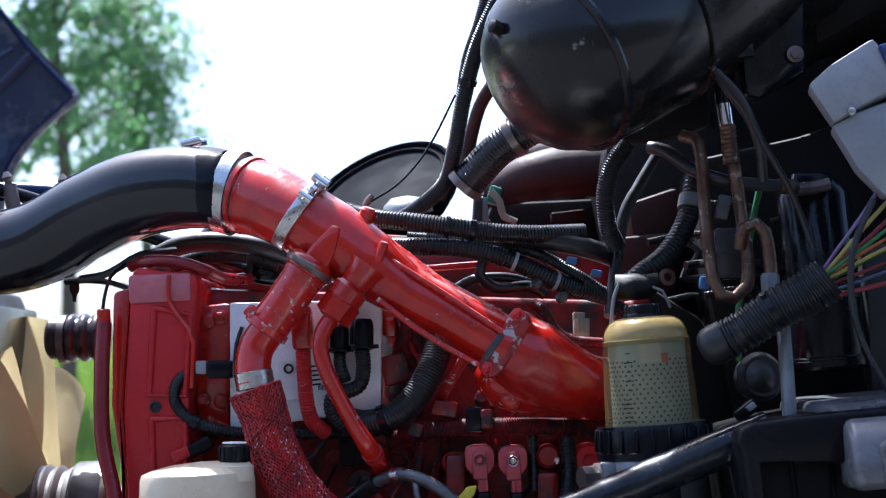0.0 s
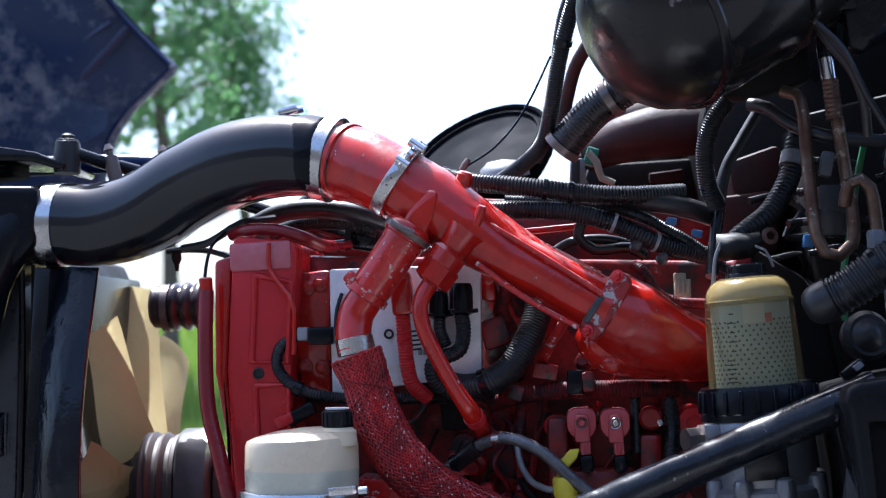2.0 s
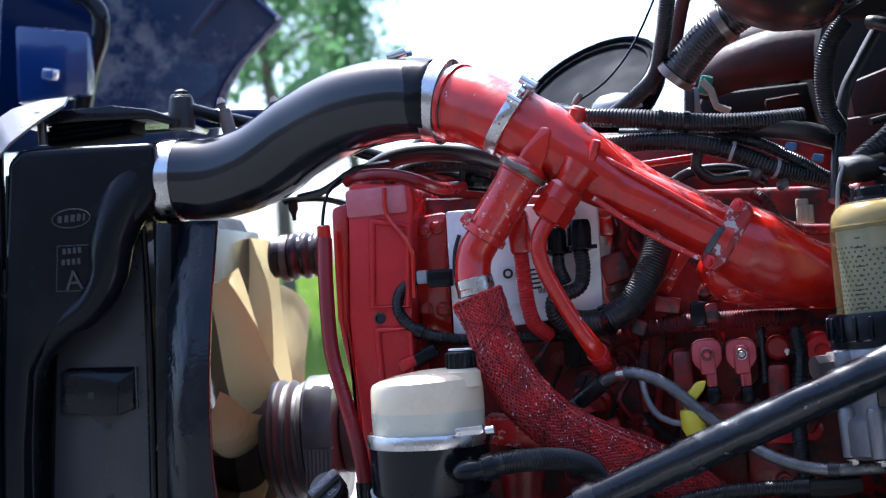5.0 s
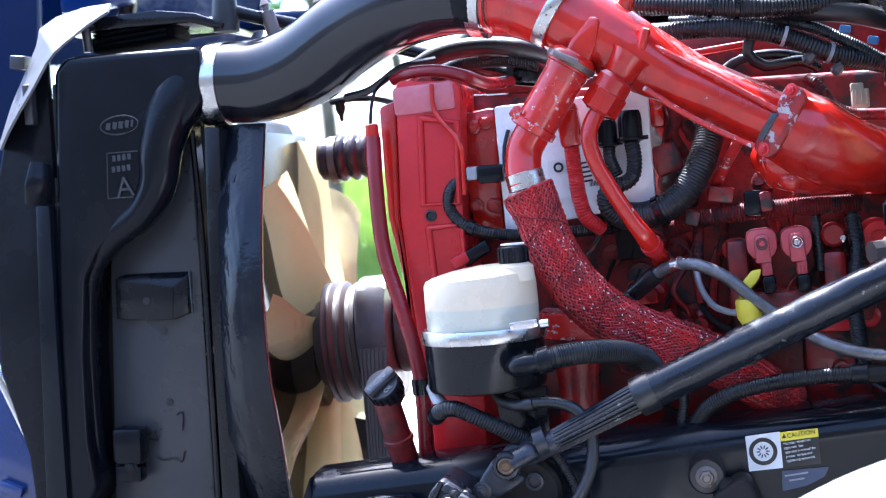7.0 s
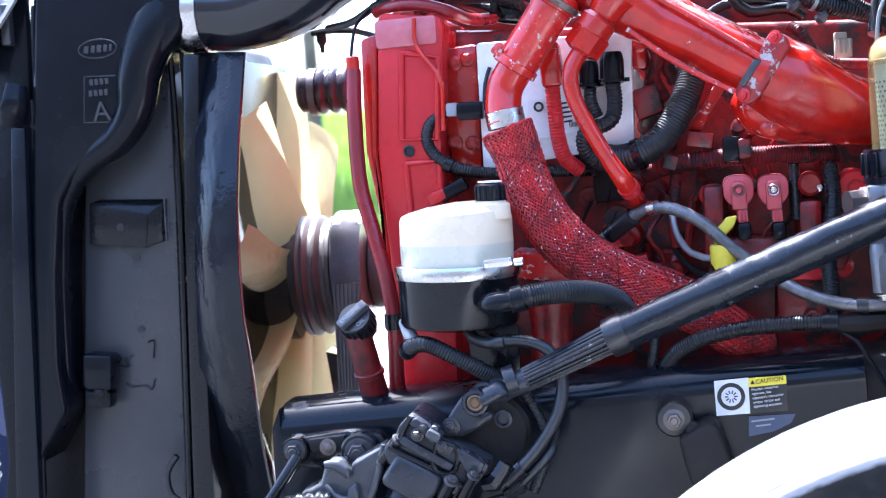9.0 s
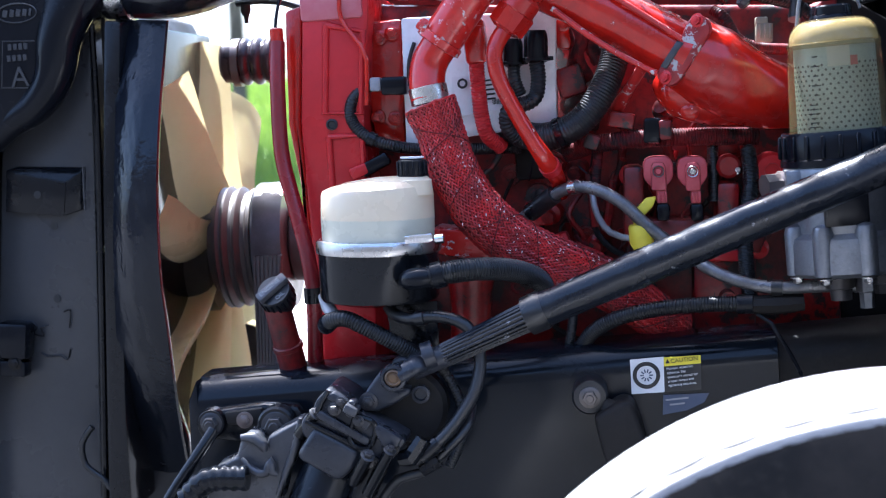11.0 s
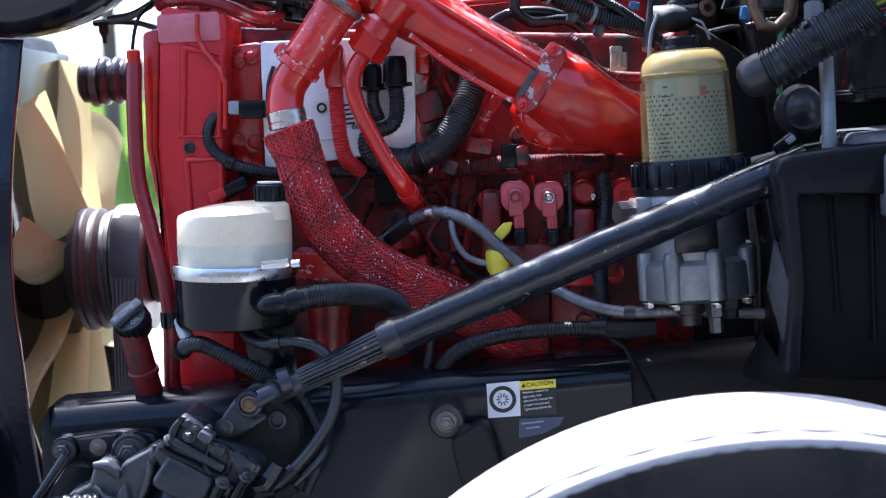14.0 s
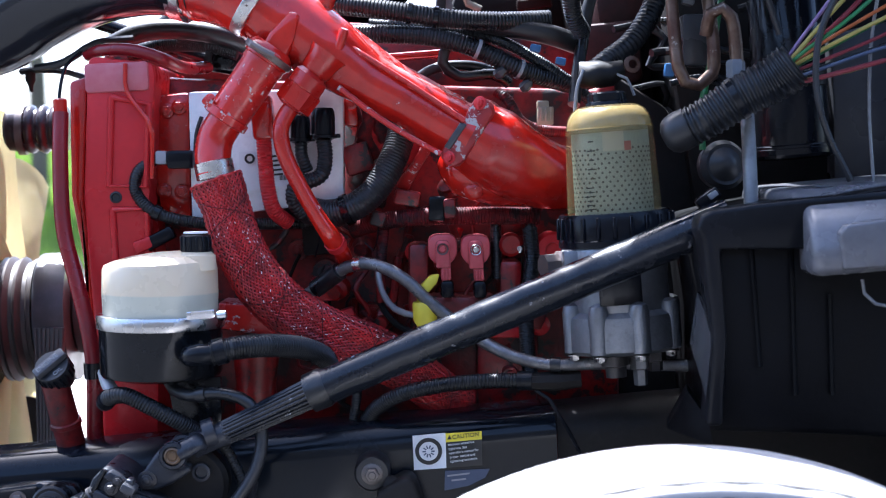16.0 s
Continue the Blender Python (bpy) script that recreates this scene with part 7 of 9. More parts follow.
    # layered end cover with its lip, lug rods and fittings
    for pts, nm in ((((-0.404, 1.822, 0.957), (-0.394, 1.822, 0.964), (-0.366, 1.822, 0.946), (-0.378, 1.822, 0.937)), "raised_pad"), (((-0.381, 1.822, 0.934), (-0.374, 1.822, 0.941), (-0.346, 1.822, 0.923), (-0.354, 1.822, 0.911)), "raised_pad"),
                    (((-0.419, 1.820, 0.933), (-0.412, 1.820, 0.942), (-0.349, 1.820, 0.901), (-0.355, 1.820, 0.892)), "long_rib"), (((-0.345, 1.820, 0.915), (-0.337, 1.820, 0.921), (-0.309, 1.820, 0.900), (-0.316, 1.820, 0.888), (-0.335, 1.820, 0.891)), "port_pad")):
        part(nm, add_prism(bmesh.new(), list(pts), (0, 0.02, 0), bevel=0.003), GEAR_PAINT, g)
    for p in ((-0.384, 1.820, 0.951), (-0.363, 1.820, 0.926)):
        part("cap_screw", add_hex(bmesh.new(), p, (0, -1, 0), 0.0050, 0.005), BOLT, g)
    part("valve_body", add_prism(bmesh.new(), [(-0.422, 1.824, 0.922), (-0.361, 1.824, 0.884), (-0.377, 1.824, 0.860), (-0.397, 1.824, 0.844), (-0.451, 1.824, 0.880)], (0, 0.06, 0), bevel=0.010, segments=3), GEAR_PAINT, g, "dusty valve body")
    for a, b, r in (((-0.353, 1.812, 0.882), (-0.379, 1.840, 0.842), 0.0085), ((-0.420, 1.830, 0.935), (-0.448, 1.850, 0.905), 0.0080), ((-0.324, 1.812, 0.887), (-0.362, 1.840, 0.826), 0.0075)):
        part("lug_rod", add_tube(bmesh.new(), [a, b], r, seg=14), BLACK, g)
        part("rod_bolt", add_hex(bmesh.new(), a, Vector(a) - Vector(b), r * 0.8, 0.007), BOLT, g)
    part("hose_fitting", add_tube(bmesh.new(), [(-0.314, 1.835, 0.871), (-0.300, 1.830, 0.874), (-0.283, 1.832, 0.897)], [0.0100, 0.0125, 0.0105], seg=8), BLACK, g, "black hex hose fitting")
    part("hose_fitting", add_tube(bmesh.new(), [(-0.289, 1.845, 0.852), (-0.266, 1.845, 0.866)], [0.0090, 0.0110], seg=8), BLACK, g, "black hex hose fitting")
    bm = add_prism(bmesh.new(), [(-0.567, 1.918, 0.924), (-0.514, 1.918, 0.928), (-0.514, 1.918, 0.913), (-0.517, 1.918, 0.904), (-0.563, 1.918, 0.907)], (0, 0.012, 0), bevel=0.003)
    part("slotted_bracket", bm, DIRT, g, "grimy slotted bracket")
    part("slot_bolt", add_hex(bmesh.new(), (-0.538, 1.917, 0.913), (0, -1, 0), 0.008, 0.006), IRON, g)
    # drag arm, bright link parts at the lower left
    arm = thing("pitman_arm", (-0.521, 1.850, 0.858), "worn grey steel pitman arm with lubricated joint", "steering arm")
    bm = add_tube(bmesh.new(), [(-0.571, 1.880, 0.909), (-0.595, 1.860, 0.874), (-0.630, 1.850, 0.825), (-0.662, 1.840, 0.768)], [0.0087, 0.0080, 0.0087, 0.0102], seg=14)
    part("rod", bm, BLACK, arm)
    bm = add_prism(bmesh.new(), [(-0.526, 1.862, 0.904), (-0.506, 1.862, 0.906), (-0.497, 1.862, 0.889), (-0.492, 1.862, 0.904), (-0.449, 1.862, 0.923), (-0.455, 1.862, 0.881), (-0.475, 1.862, 0.843), (-0.486, 1.862, 0.810), (-0.586, 1.862, 0.813), (-0.571, 1.862, 0.861), (-0.537, 1.862, 0.877)], (0, 0.05, 0), bevel=0.014, segments=4)
    part("forging", lump(bm, 0.004, 26), CAST_GREY, arm, "grey forged arm")
    for line, r in (([(-0.447, 1.856, 0.925), (-0.452, 1.856, 0.904), (-0.460, 1.856, 0.877), (-0.473, 1.856, 0.850), (-0.484, 1.856, 0.823)], 0.0050), ([(-0.528, 1.856, 0.902), (-0.513, 1.856, 0.902), (-0.500, 1.856, 0.892), (-0.498, 1.856, 0.883)], 0.0075), ([(-0.530, 1.852, 0.875), (-0.515, 1.852, 0.859), (-0.497, 1.852, 0.855), (-0.491, 1.852, 0.870), (-0.489, 1.852, 0.856), (-0.482, 1.852, 0.852)], 0.0060)):
        bm = add_tube(bmesh.new(), line, [r * 0.6] + [r] * (len(line) - 2) + [r * 0.5], seg=12, step=0.004)
        part("forging_ridge", lump(bm, 0.0015, 60), CAST_GREY, arm, "worn bare ridge")
    part("drag_link", add_tube(bmesh.new(), [(-0.604, 1.840, 0.826), (-0.572, 1.840, 0.851), (-0.519, 1.840, 0.852)], 0.0172, seg=20, ribs=0.012), BLACK, arm, "ribbed dark rubber boot")


make_gear()
hose_thing("thin_hose", "thin black hose on the radiator's lower side", [(-0.864, 2.200, 0.854), (-0.883, 2.200, 0.828), (-0.880, 2.200, 0.792), (-0.855, 2.200, 0.771), (-0.839, 2.200, 0.749)], 0.0051, RUBBER)


# ---- wiring, hoses and sensors on the engine ----
hose_thing("wiring_loom", "thick black corrugated wiring loom over the valve cover", [(-0.140, 2.160, 1.582), (-0.101, 2.120, 1.566), (-0.024, 2.100, 1.552), (0.064, 2.100, 1.536), (0.135, 2.100, 1.529), (0.209, 2.120, 1.530)], 0.0142, LOOM, 0.0048,
           ends=((0.46, 0.0156, 0.006, TIE, "cable_tie"), (0.56, 0.0156, 0.006, TIE, "cable_tie")))
hose_thing("rubber_hose", "smooth dusty black hose end above the loom", [(0.089, 2.130, 1.531), (0.151, 2.110, 1.521), (0.206, 2.110, 1.508), (0.252, 2.140, 1.494)], 0.0150, RUBBER)
hose_thing("wiring_loom", "black corrugated wiring loom crossing the engine's top", [(-0.093, 2.140, 1.526), (-0.027, 2.110, 1.519), (0.038, 2.100, 1.511), (0.100, 2.100, 1.492), (0.170, 2.110, 1.457), (0.260, 2.150, 1.431)], 0.0138, LOOM, 0.0048,
           ends=((0.55, 0.0150, 0.005, SILVER_PLASTIC, "cable_tie"), (0.72, 0.0150, 0.005, SILVER_PLASTIC, "cable_tie")))
hose_thing("wiring_loom", "thin black corrugated loom under the others", [(-0.051, 2.150, 1.538), (0.039, 2.130, 1.525), (0.127, 2.120, 1.506), (0.188, 2.120, 1.473), (0.242, 2.130, 1.434), (0.281, 2.150, 1.395)], 0.0090, LOOM, 0.0036)
hose_thing("wiring_loom", "black corrugated loom behind the intake pipe", [(-0.341, 2.220, 1.534), (-0.285, 2.200, 1.539), (-0.233, 2.200, 1.537), (-0.147, 2.200, 1.534)], 0.0077, LOOM, 0.0036)
hose_thing("wiring_loom", "short black loom hanging below the bundle", [(0.062, 2.120, 1.501), (0.052, 2.120, 1.477), (0.074, 2.130, 1.456), (0.124, 2.140, 1.457), (0.148, 2.150, 1.443)], 0.0082, RUBBER)
hose_thing("wiring_loom", "black loom arching along the bundle", [(0.009, 2.160, 1.454), (0.043, 2.140, 1.470), (0.092, 2.140, 1.471), (0.133, 2.150, 1.460)], 0.0074, RUBBER)
for c, l in (((0.184, 2.085, 1.487), "blue plastic connector on the wiring loom"), ((0.219, 2.085, 1.467), "blue plastic connector on the wiring loom")):
    solo("connector", add_box(bmesh.new(), c, (0.0147, 0.015, 0.0106), (0, 15, 0), 0.002), BLUE_CON, l, "connector", "blue loom connectors")
for c, t in (((0.163, 2.100, 1.431), 20), ((0.127, 2.100, 1.451), -30)):
    bm = add_lathe(bmesh.new(), [(0.0066, 0), (0.0082, 0.004), (0.0082, 0.010), (0.0049, 0.018)], c, (0.7, -0.3, 0.5), 6)
    solo("sensor_plug", bm, PANEL, "grey sensor plug under the wiring loom", "sensor", "grey sensor plugs")
bm = add_box(bmesh.new(), (0.197, 2.120, 1.392), (0.0231, 0.02, 0.026), (0, 3, 0), 0.002)
add_box(bm, (0.194, 2.120, 1.408), (0.0170, 0.016, 0.012), (0, 3, 0), 0.002)
for dx in (-0.006, 0.001, 0.008):
    add_box(bm, (0.197 + dx, 2.109, 1.394), (0.0030, 0.004, 0.020), (0, 3, 0), 0.001)
solo("connector", bm, IVORY, "ivory plastic wire connector beside the intake elbow", "connector")
hose_thing("wiring_loom", "black and red loom curling behind the intake elbow", [(0.131, 2.160, 1.432), (0.146, 2.150, 1.418), (0.163, 2.150, 1.388), (0.191, 2.150, 1.373), (0.233, 2.170, 1.368)], 0.0084, LOOM_RED, 0.0036)
hose_thing("ribbed_hose", "thick black corrugated hose curving below the control module", [(-0.009, 2.120, 1.417), (-0.012, 2.100, 1.375), (-0.031, 2.080, 1.328), (-0.060, 2.070, 1.290), (-0.097, 2.070, 1.270), (-0.135, 2.090, 1.268), (-0.168, 2.120, 1.285), (-0.174, 2.140, 1.309)], 0.0203, RUBBER, 0.0042, seg=28, depth=0.05,
           ends=((0.62, 0.0227, 0.009, TIE, "cable_tie"),))
hose_thing("wiring_loom", "black corrugated loom looping round the control module", [(-0.342, 2.100, 1.355), (-0.367, 2.090, 1.354), (-0.388, 2.080, 1.336), (-0.391, 2.080, 1.309), (-0.370, 2.080, 1.283), (-0.330, 2.080, 1.267), (-0.274, 2.090, 1.258), (-0.218, 2.100, 1.256), (-0.154, 2.120, 1.253)], 0.0089, LOOM, 0.0036,
           ends=((0.36, 0.0114, 0.010, TIE, "cable_tie"),))


def make_cover_plug():
    t = thing("sensor_connector", (-0.332, 2.080, 1.353), "black sensor connector with grey collar beside the control module", "connector")
    part("plug_body", add_box(bmesh.new(), (-0.325, 2.080, 1.353), (0.0373, 0.026, 0.0260), (0, 2, 0), 0.004), PLASTIC, t)
    part("plug_collar", add_box(bmesh.new(), (-0.352, 2.080, 1.357), (0.0162, 0.022, 0.0195), (0, 2, 0), 0.003), SILVER_PLASTIC, t, "grey collar")
    t = thing("red_connector", (-0.375, 2.090, 1.238), "red oversprayed plug beside the gear cover", "connector")
    part("plug_body", add_box(bmesh.new(), (-0.361, 2.080, 1.243), (0.0446, 0.022, 0.0195), (0, -25, 0), 0.004), PLASTIC, t)
    part("plug_collar", add_box(bmesh.new(), (-0.384, 2.080, 1.235), (0.0276, 0.024, 0.0178), (0, -20, 0), 0.004), RED_DULL, t, "red collar")


make_cover_plug()
solo("red_box", add_box(bmesh.new(), (-0.077, 2.130, 1.343), (0.0399, 0.05, 0.0432), (0, -14, 0), 0.005), RED_CAST_SHADE, "dusty red painted connector block", "connector block")
bm = add_tube(bmesh.new(), [(0.026, 2.050, 1.357), (0.007, 2.080, 1.329), (-0.013, 2.120, 1.302)], [0.0080, 0.0072, 0.0106], seg=12)
solo("support_strut", bm, RED_CHIP, "chipped red support strut below the intake pipe", "strut")

# fuel rail loom with its drops
hose_thing("fuel_loom", "oversprayed red and black conduit along the fuel pump", [(-0.090, 2.130, 1.240), (-0.047, 2.110, 1.251), (0.018, 2.100, 1.255), (0.097, 2.100, 1.253), (0.181, 2.110, 1.248)], 0.0131, LOOM_RED, 0.0036)
for i, (a, b) in enumerate((((-0.043, 2.120, 1.247), (-0.053, 2.120, 1.179)), ((0.118, 2.110, 1.245), (0.116, 2.110, 1.160)), ((0.168, 2.110, 1.241), (0.160, 2.110, 1.121)))):
    hose_thing("fuel_loom_drop", "oversprayed conduit dropping from the fuel loom", [a, mid(a, b), b], 0.0082, LOOM_RED if i == 0 else LOOM, 0.0036)
for c, s, t in (((-0.008, 2.110, 1.283), (46, 28), 12), ((0.034, 2.090, 1.266), (30, 44), 4), ((0.052, 2.085, 1.266), (22, 34), 0), ((-0.051, 2.100, 1.255), (26, 26), 20)):
    solo("loom_clip", add_box(bmesh.new(), c, ((s[0]) * 0.000819, 0.03, (s[1]) * 0.000819), (0, t, 0), 0.004), RED_CAST_SHADE if t != 4 else PLASTIC, "painted clip on the fuel loom", "clip", "fuel loom clips")


def make_actuator(c, nut):
    t = thing("fuel_actuator", c, "square dusty red fuel actuator with black plug", "actuator", "fuel actuators")
    s = 0.0008
    ring = [(-12, 26), (12, 26), (22, 22), (26, 12), (26, -10), (20, -20), (14, -26), (-14, -26), (-20, -20), (-26, -10), (-26, 12), (-22, 22)]
    bm = add_prism(bmesh.new(), [go(c, x * s, -0.014, z * s) for x, z in ring], (0, 0.034, 0), bevel=0.003)
    part("body", bm, ACT, t)
    bm = add_prism(bmesh.new(), [go(c, x * s, -0.021, z * s) for x, z in ((-13, 8), (-9, 16), (9, 16), (13, 8), (13, -34), (-13, -34))], (0, 0.012, 0), bevel=0.003)
    part("front_plate", bm, ACT, t, "raised neck plate")
    bm = add_lathe(bmesh.new(), [(10.5 * s, 0.018), (10.5 * s, 0.0225), (9.5 * s, 0.0238), (8 * s, 0.0232), (7.6 * s, 0.0205)], c, (0, -1, 0), 28, cap=False)
    part("ring", bm, nut, t, "bare ring round the nut")
    bm = add_lathe(bmesh.new(), [(6.5 * s, 0.018), (6.5 * s, 0.0245), (5.2 * s, 0.026), (0, 0.026)], c, (0, -1, 0), 6)
    part("nut", bm, ACT if nut is IRON else nut, t, "small centre nut")
    bm = add_box(bmesh.new(), go(c, 4 * s, -0.006, -44 * s), (18 * s, 0.022, 26 * s), (0, 0, 0), 0.003)
    for x in (-5, 1, 7):
        add_box(bm, go(c, (4 + x) * s, -0.018, -46 * s), (3 * s, 0.004, 18 * s), (0, 0, 0), 0.0006, 1)
    part("terminal", bm, ACT, t, "ribbed terminal")
    bm = add_box(bmesh.new(), go(c, 5 * s, -0.006, -72 * s), (24 * s, 0.026, 32 * s), (0, 0, 0), 0.006)
    part("plug", bm, PLASTIC, t, "black plug")


make_actuator((0.039, 2.090, 1.209), IRON)
make_actuator((0.086, 2.090, 1.206), STEEL)
t = thing("pressure_sensor", (0.140, 2.110, 1.208), "dark red oval sensor flange with bright bolt", "sensor")
bm = add_lathe(bmesh.new(), [(0.0172, 0), (0.0172, 0.02), (0.0131, 0.024), (0, 0.024)], (0.138, 2.120, 1.209), (0, -1, 0), 26)
part("flange", bm, RED_CAST_SHADE, t)
bm = add_hex(bmesh.new(), (0.150, 2.100, 1.203), (0, -1, 0), 0.0045, 0.006)
part("bolt", bm, CHROME, t, "bright bolt")
t = thing("fuel_pump", (0.195, 2.110, 1.199), "round dusty red fuel pump end", "fuel pump")
bm = add_lathe(bmesh.new(), [(0.0262, -0.03), (0.0262, 0.02), (0.0221, 0.026), (0.0115, 0.026), (0.0106, 0.020), (0, 0.020)], (0.197, 2.110, 1.199), (0, -1, 0), 30)
part("body", bm, RED_DULL, t)
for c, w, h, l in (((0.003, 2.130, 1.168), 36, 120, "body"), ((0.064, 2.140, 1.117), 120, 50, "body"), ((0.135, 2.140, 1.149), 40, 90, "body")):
    solo("pump_housing", add_box(bmesh.new(), c, ((w) * 0.000831, 0.08, (h) * 0.000831), (0, 3, 0), 0.008), RED_CAST_SHADE, "dark red cast fuel pump housing", "pump", "pump housings")
for i in range(16):
    r = random.Random(100 + i)
    a = Vector((-0.182, 2.170, 1.232)).lerp(Vector((0.166, 2.170, 1.212)), r.random()) + Vector((0, 0, r.uniform(-0.2, 0.0)))
    pts = [a + Vector((r.uniform(-0.03, 0.03) * k, r.uniform(-0.01, 0.0), -0.035 * k + r.uniform(-0.01, 0.01))) for k in range(4)]
    hose_thing("wire", "thin dark grimy wire on the engine side", pts, r.uniform(0.0018, 0.004), DIRT if i % 3 else LOOM_RED, category="wire", seg=6)

# tangled oversprayed wiring beside the control module
for line, r in (([(-0.072, 2.140, 1.439), (-0.058, 2.130, 1.407), (-0.066, 2.130, 1.371), (-0.052, 2.140, 1.344)], 0.0105), ([(-0.034, 2.150, 1.434), (-0.047, 2.140, 1.397), (-0.036, 2.140, 1.365)], 0.0090),
                ([(-0.081, 2.150, 1.423), (-0.070, 2.145, 1.390), (-0.080, 2.150, 1.358), (-0.092, 2.160, 1.333)], 0.0065), ([(-0.023, 2.150, 1.396), (-0.033, 2.150, 1.370), (-0.016, 2.150, 1.336)], 0.0070)):
    t = thing("taped_harness", line[1], "lumpy taped harness oversprayed with red paint", "wiring", "oversprayed harnesses")
    part("tape", lump(add_tube(bmesh.new(), line, r, seg=14, step=0.004), 0.0035, 90), LOOM_RED, t)
for line in ([(-0.143, 2.080, 1.265), (-0.134, 2.070, 1.238), (-0.143, 2.080, 1.206)], [(-0.058, 2.100, 1.275), (-0.051, 2.090, 1.242), (-0.060, 2.100, 1.210), (-0.072, 2.100, 1.222)], [(-0.329, 2.090, 1.217), (-0.322, 2.085, 1.231), (-0.313, 2.085, 1.221), (-0.320, 2.090, 1.207)]):
    hose_thing("loose_wire", "thin loose dark wire end on the engine side", line, 0.0012, PLASTIC, category="wire", seg=6)

# braided steel hose, yellow dipstick handle, grey loop
hose_thing("braided_hose", "steel braided hose with dark rubber fitting", [(-0.154, 2.060, 1.155), (-0.127, 2.040, 1.173), (-0.095, 2.020, 1.193), (-0.059, 2.000, 1.197), (-0.017, 1.990, 1.176), (0.019, 1.990, 1.140), (0.063, 1.990, 1.103), (0.113, 1.970, 1.071), (0.171, 1.950, 1.054), (0.251, 1.940, 1.053), (0.359, 1.930, 1.046)], 0.0086,
           surface("steel_braid", (0.17, 0.17, 0.18), (0.05, 0.05, 0.05), 0.36, metal=0.7, grain=420, blotch=60, mix=0.5, bump=0.4, bump_scale=700), seg=16,
           ends=((0.07, 0.0127, 0.05, RUBBER, "crimp_fitting"), (0.17, 0.0101, 0.012, STEEL, "clamp"), (0.70, 0.0106, 0.014, RUBBER, "clip")))
hose_thing("clear_tube", "thin grey tube looping behind the dipstick handle", [(-0.055, 2.070, 1.193), (-0.050, 2.050, 1.158), (-0.032, 2.030, 1.131), (-0.001, 2.020, 1.121), (0.018, 2.020, 1.122)], 0.0047, GREYTUBE, seg=10)
t = thing("dipstick_handle", (0.015, 2.000, 1.135), "yellow plastic dipstick handle with flared grip", "dipstick")
bm = bmesh.new()
add_prism(bm, [(-0.003, 1.995, 1.156), (0.019, 1.995, 1.178), (0.033, 1.995, 1.179), (0.028, 1.995, 1.166), (0.013, 1.995, 1.151), (0.016, 1.995, 1.140), (0.001, 1.995, 1.140)], (0, 0.014, 0), bevel=0.003)
part("grip", bm, YELLOW, t)
bm = add_lathe(bmesh.new(), [(0.0156, 0), (0.0172, -0.004), (0.0164, -0.025), (0.0117, -0.034), (0.0101, -0.05)], (0.010, 2.000, 1.142), (0, 0, 1), 20)
part("cap", bm, YELLOW, t)
hose_thing("corrugated_hose", "black corrugated hose rising from behind the frame rail", [(-0.079, 2.020, 0.976), (-0.062, 2.000, 0.999), (-0.026, 1.980, 1.019), (0.028, 1.970, 1.030), (0.088, 1.960, 1.034), (0.144, 1.950, 1.033)], 0.0108, LOOM, 0.0036,
           ends=((0.99, 0.0129, 0.02, PLASTIC, "hose_clip"),))
bm = add_tube(bmesh.new(), [(0.144, 1.950, 1.032), (0.177, 1.950, 1.031), (0.215, 1.950, 1.032)], [0.0114, 0.0137, 0.0114], seg=8)
solo("hose_fitting", bm, DIRT, "grimy brown hex hose fitting below the filter", "fitting")
hose_thing("wire", "thin black wire hanging over the frame rail", [(0.154, 1.950, 1.020), (0.172, 1.945, 1.007), (0.182, 1.940, 0.987), (0.195, 1.945, 0.964), (0.211, 1.960, 0.930)], 0.0027, PLASTIC, category="wire", seg=8)
hose_thing("corrugated_hose", "thin black corrugated drop behind the steering shaft", [(-0.088, 2.020, 1.028), (-0.093, 2.020, 0.997), (-0.101, 2.020, 0.965)], 0.0070, LOOM, 0.0036)
hose_thing("corrugated_hose", "black corrugated hose beside the fuel filter", [(0.165, 2.090, 1.232), (0.166, 2.080, 1.184), (0.153, 2.060, 1.115), (0.152, 2.040, 1.053), (0.154, 2.030, 1.023)], 0.0112, LOOM, 0.0036)

# small things at the front top of the engine
hose_thing("wiring_loom", "thick dark taped loom under the air hose", [(-0.455, 2.240, 1.529), (-0.401, 2.220, 1.548), (-0.340, 2.200, 1.549), (-0.274, 2.190, 1.536), (-0.228, 2.200, 1.518)], 0.0150, RUBBER)
hose_thing("wiring_loom", "black corrugated loom tucked under the air hose", [(-0.423, 2.260, 1.519), (-0.365, 2.240, 1.531), (-0.300, 2.220, 1.526), (-0.253, 2.220, 1.512)], 0.0125, LOOM, 0.0036)
hose_thing("vent_hose", "dull black vent hose behind the air hose clamp", [(-0.392, 2.300, 1.549), (-0.341, 2.280, 1.580), (-0.290, 2.270, 1.575), (-0.255, 2.260, 1.544)], 0.0170, RUBBER)
for c in ((-0.692, 2.300, 1.674), (-0.603, 2.300, 1.666)):
    bm = add_lathe(bmesh.new(), [(0.012, -0.05), (0.012, -0.01), (0.006, -0.008), (0.006, 0.0), (0.009, 0.002), (0.004, 0.012)], c, (-0.2, 0, 1), 12)
    solo("hose_stud", bm, IRON, "rusty brown threaded stud behind the air hose", "stud", "rusty studs")
bm = add_tube(bmesh.new(), [(-0.918, 2.500, 1.686), (-0.803, 2.500, 1.684), (-0.680, 2.500, 1.675), (-0.589, 2.500, 1.655)], 0.0175, seg=16)
solo("coolant_tube", bm, BLUE, "dark blue coolant tube behind the air hose", "pipe")
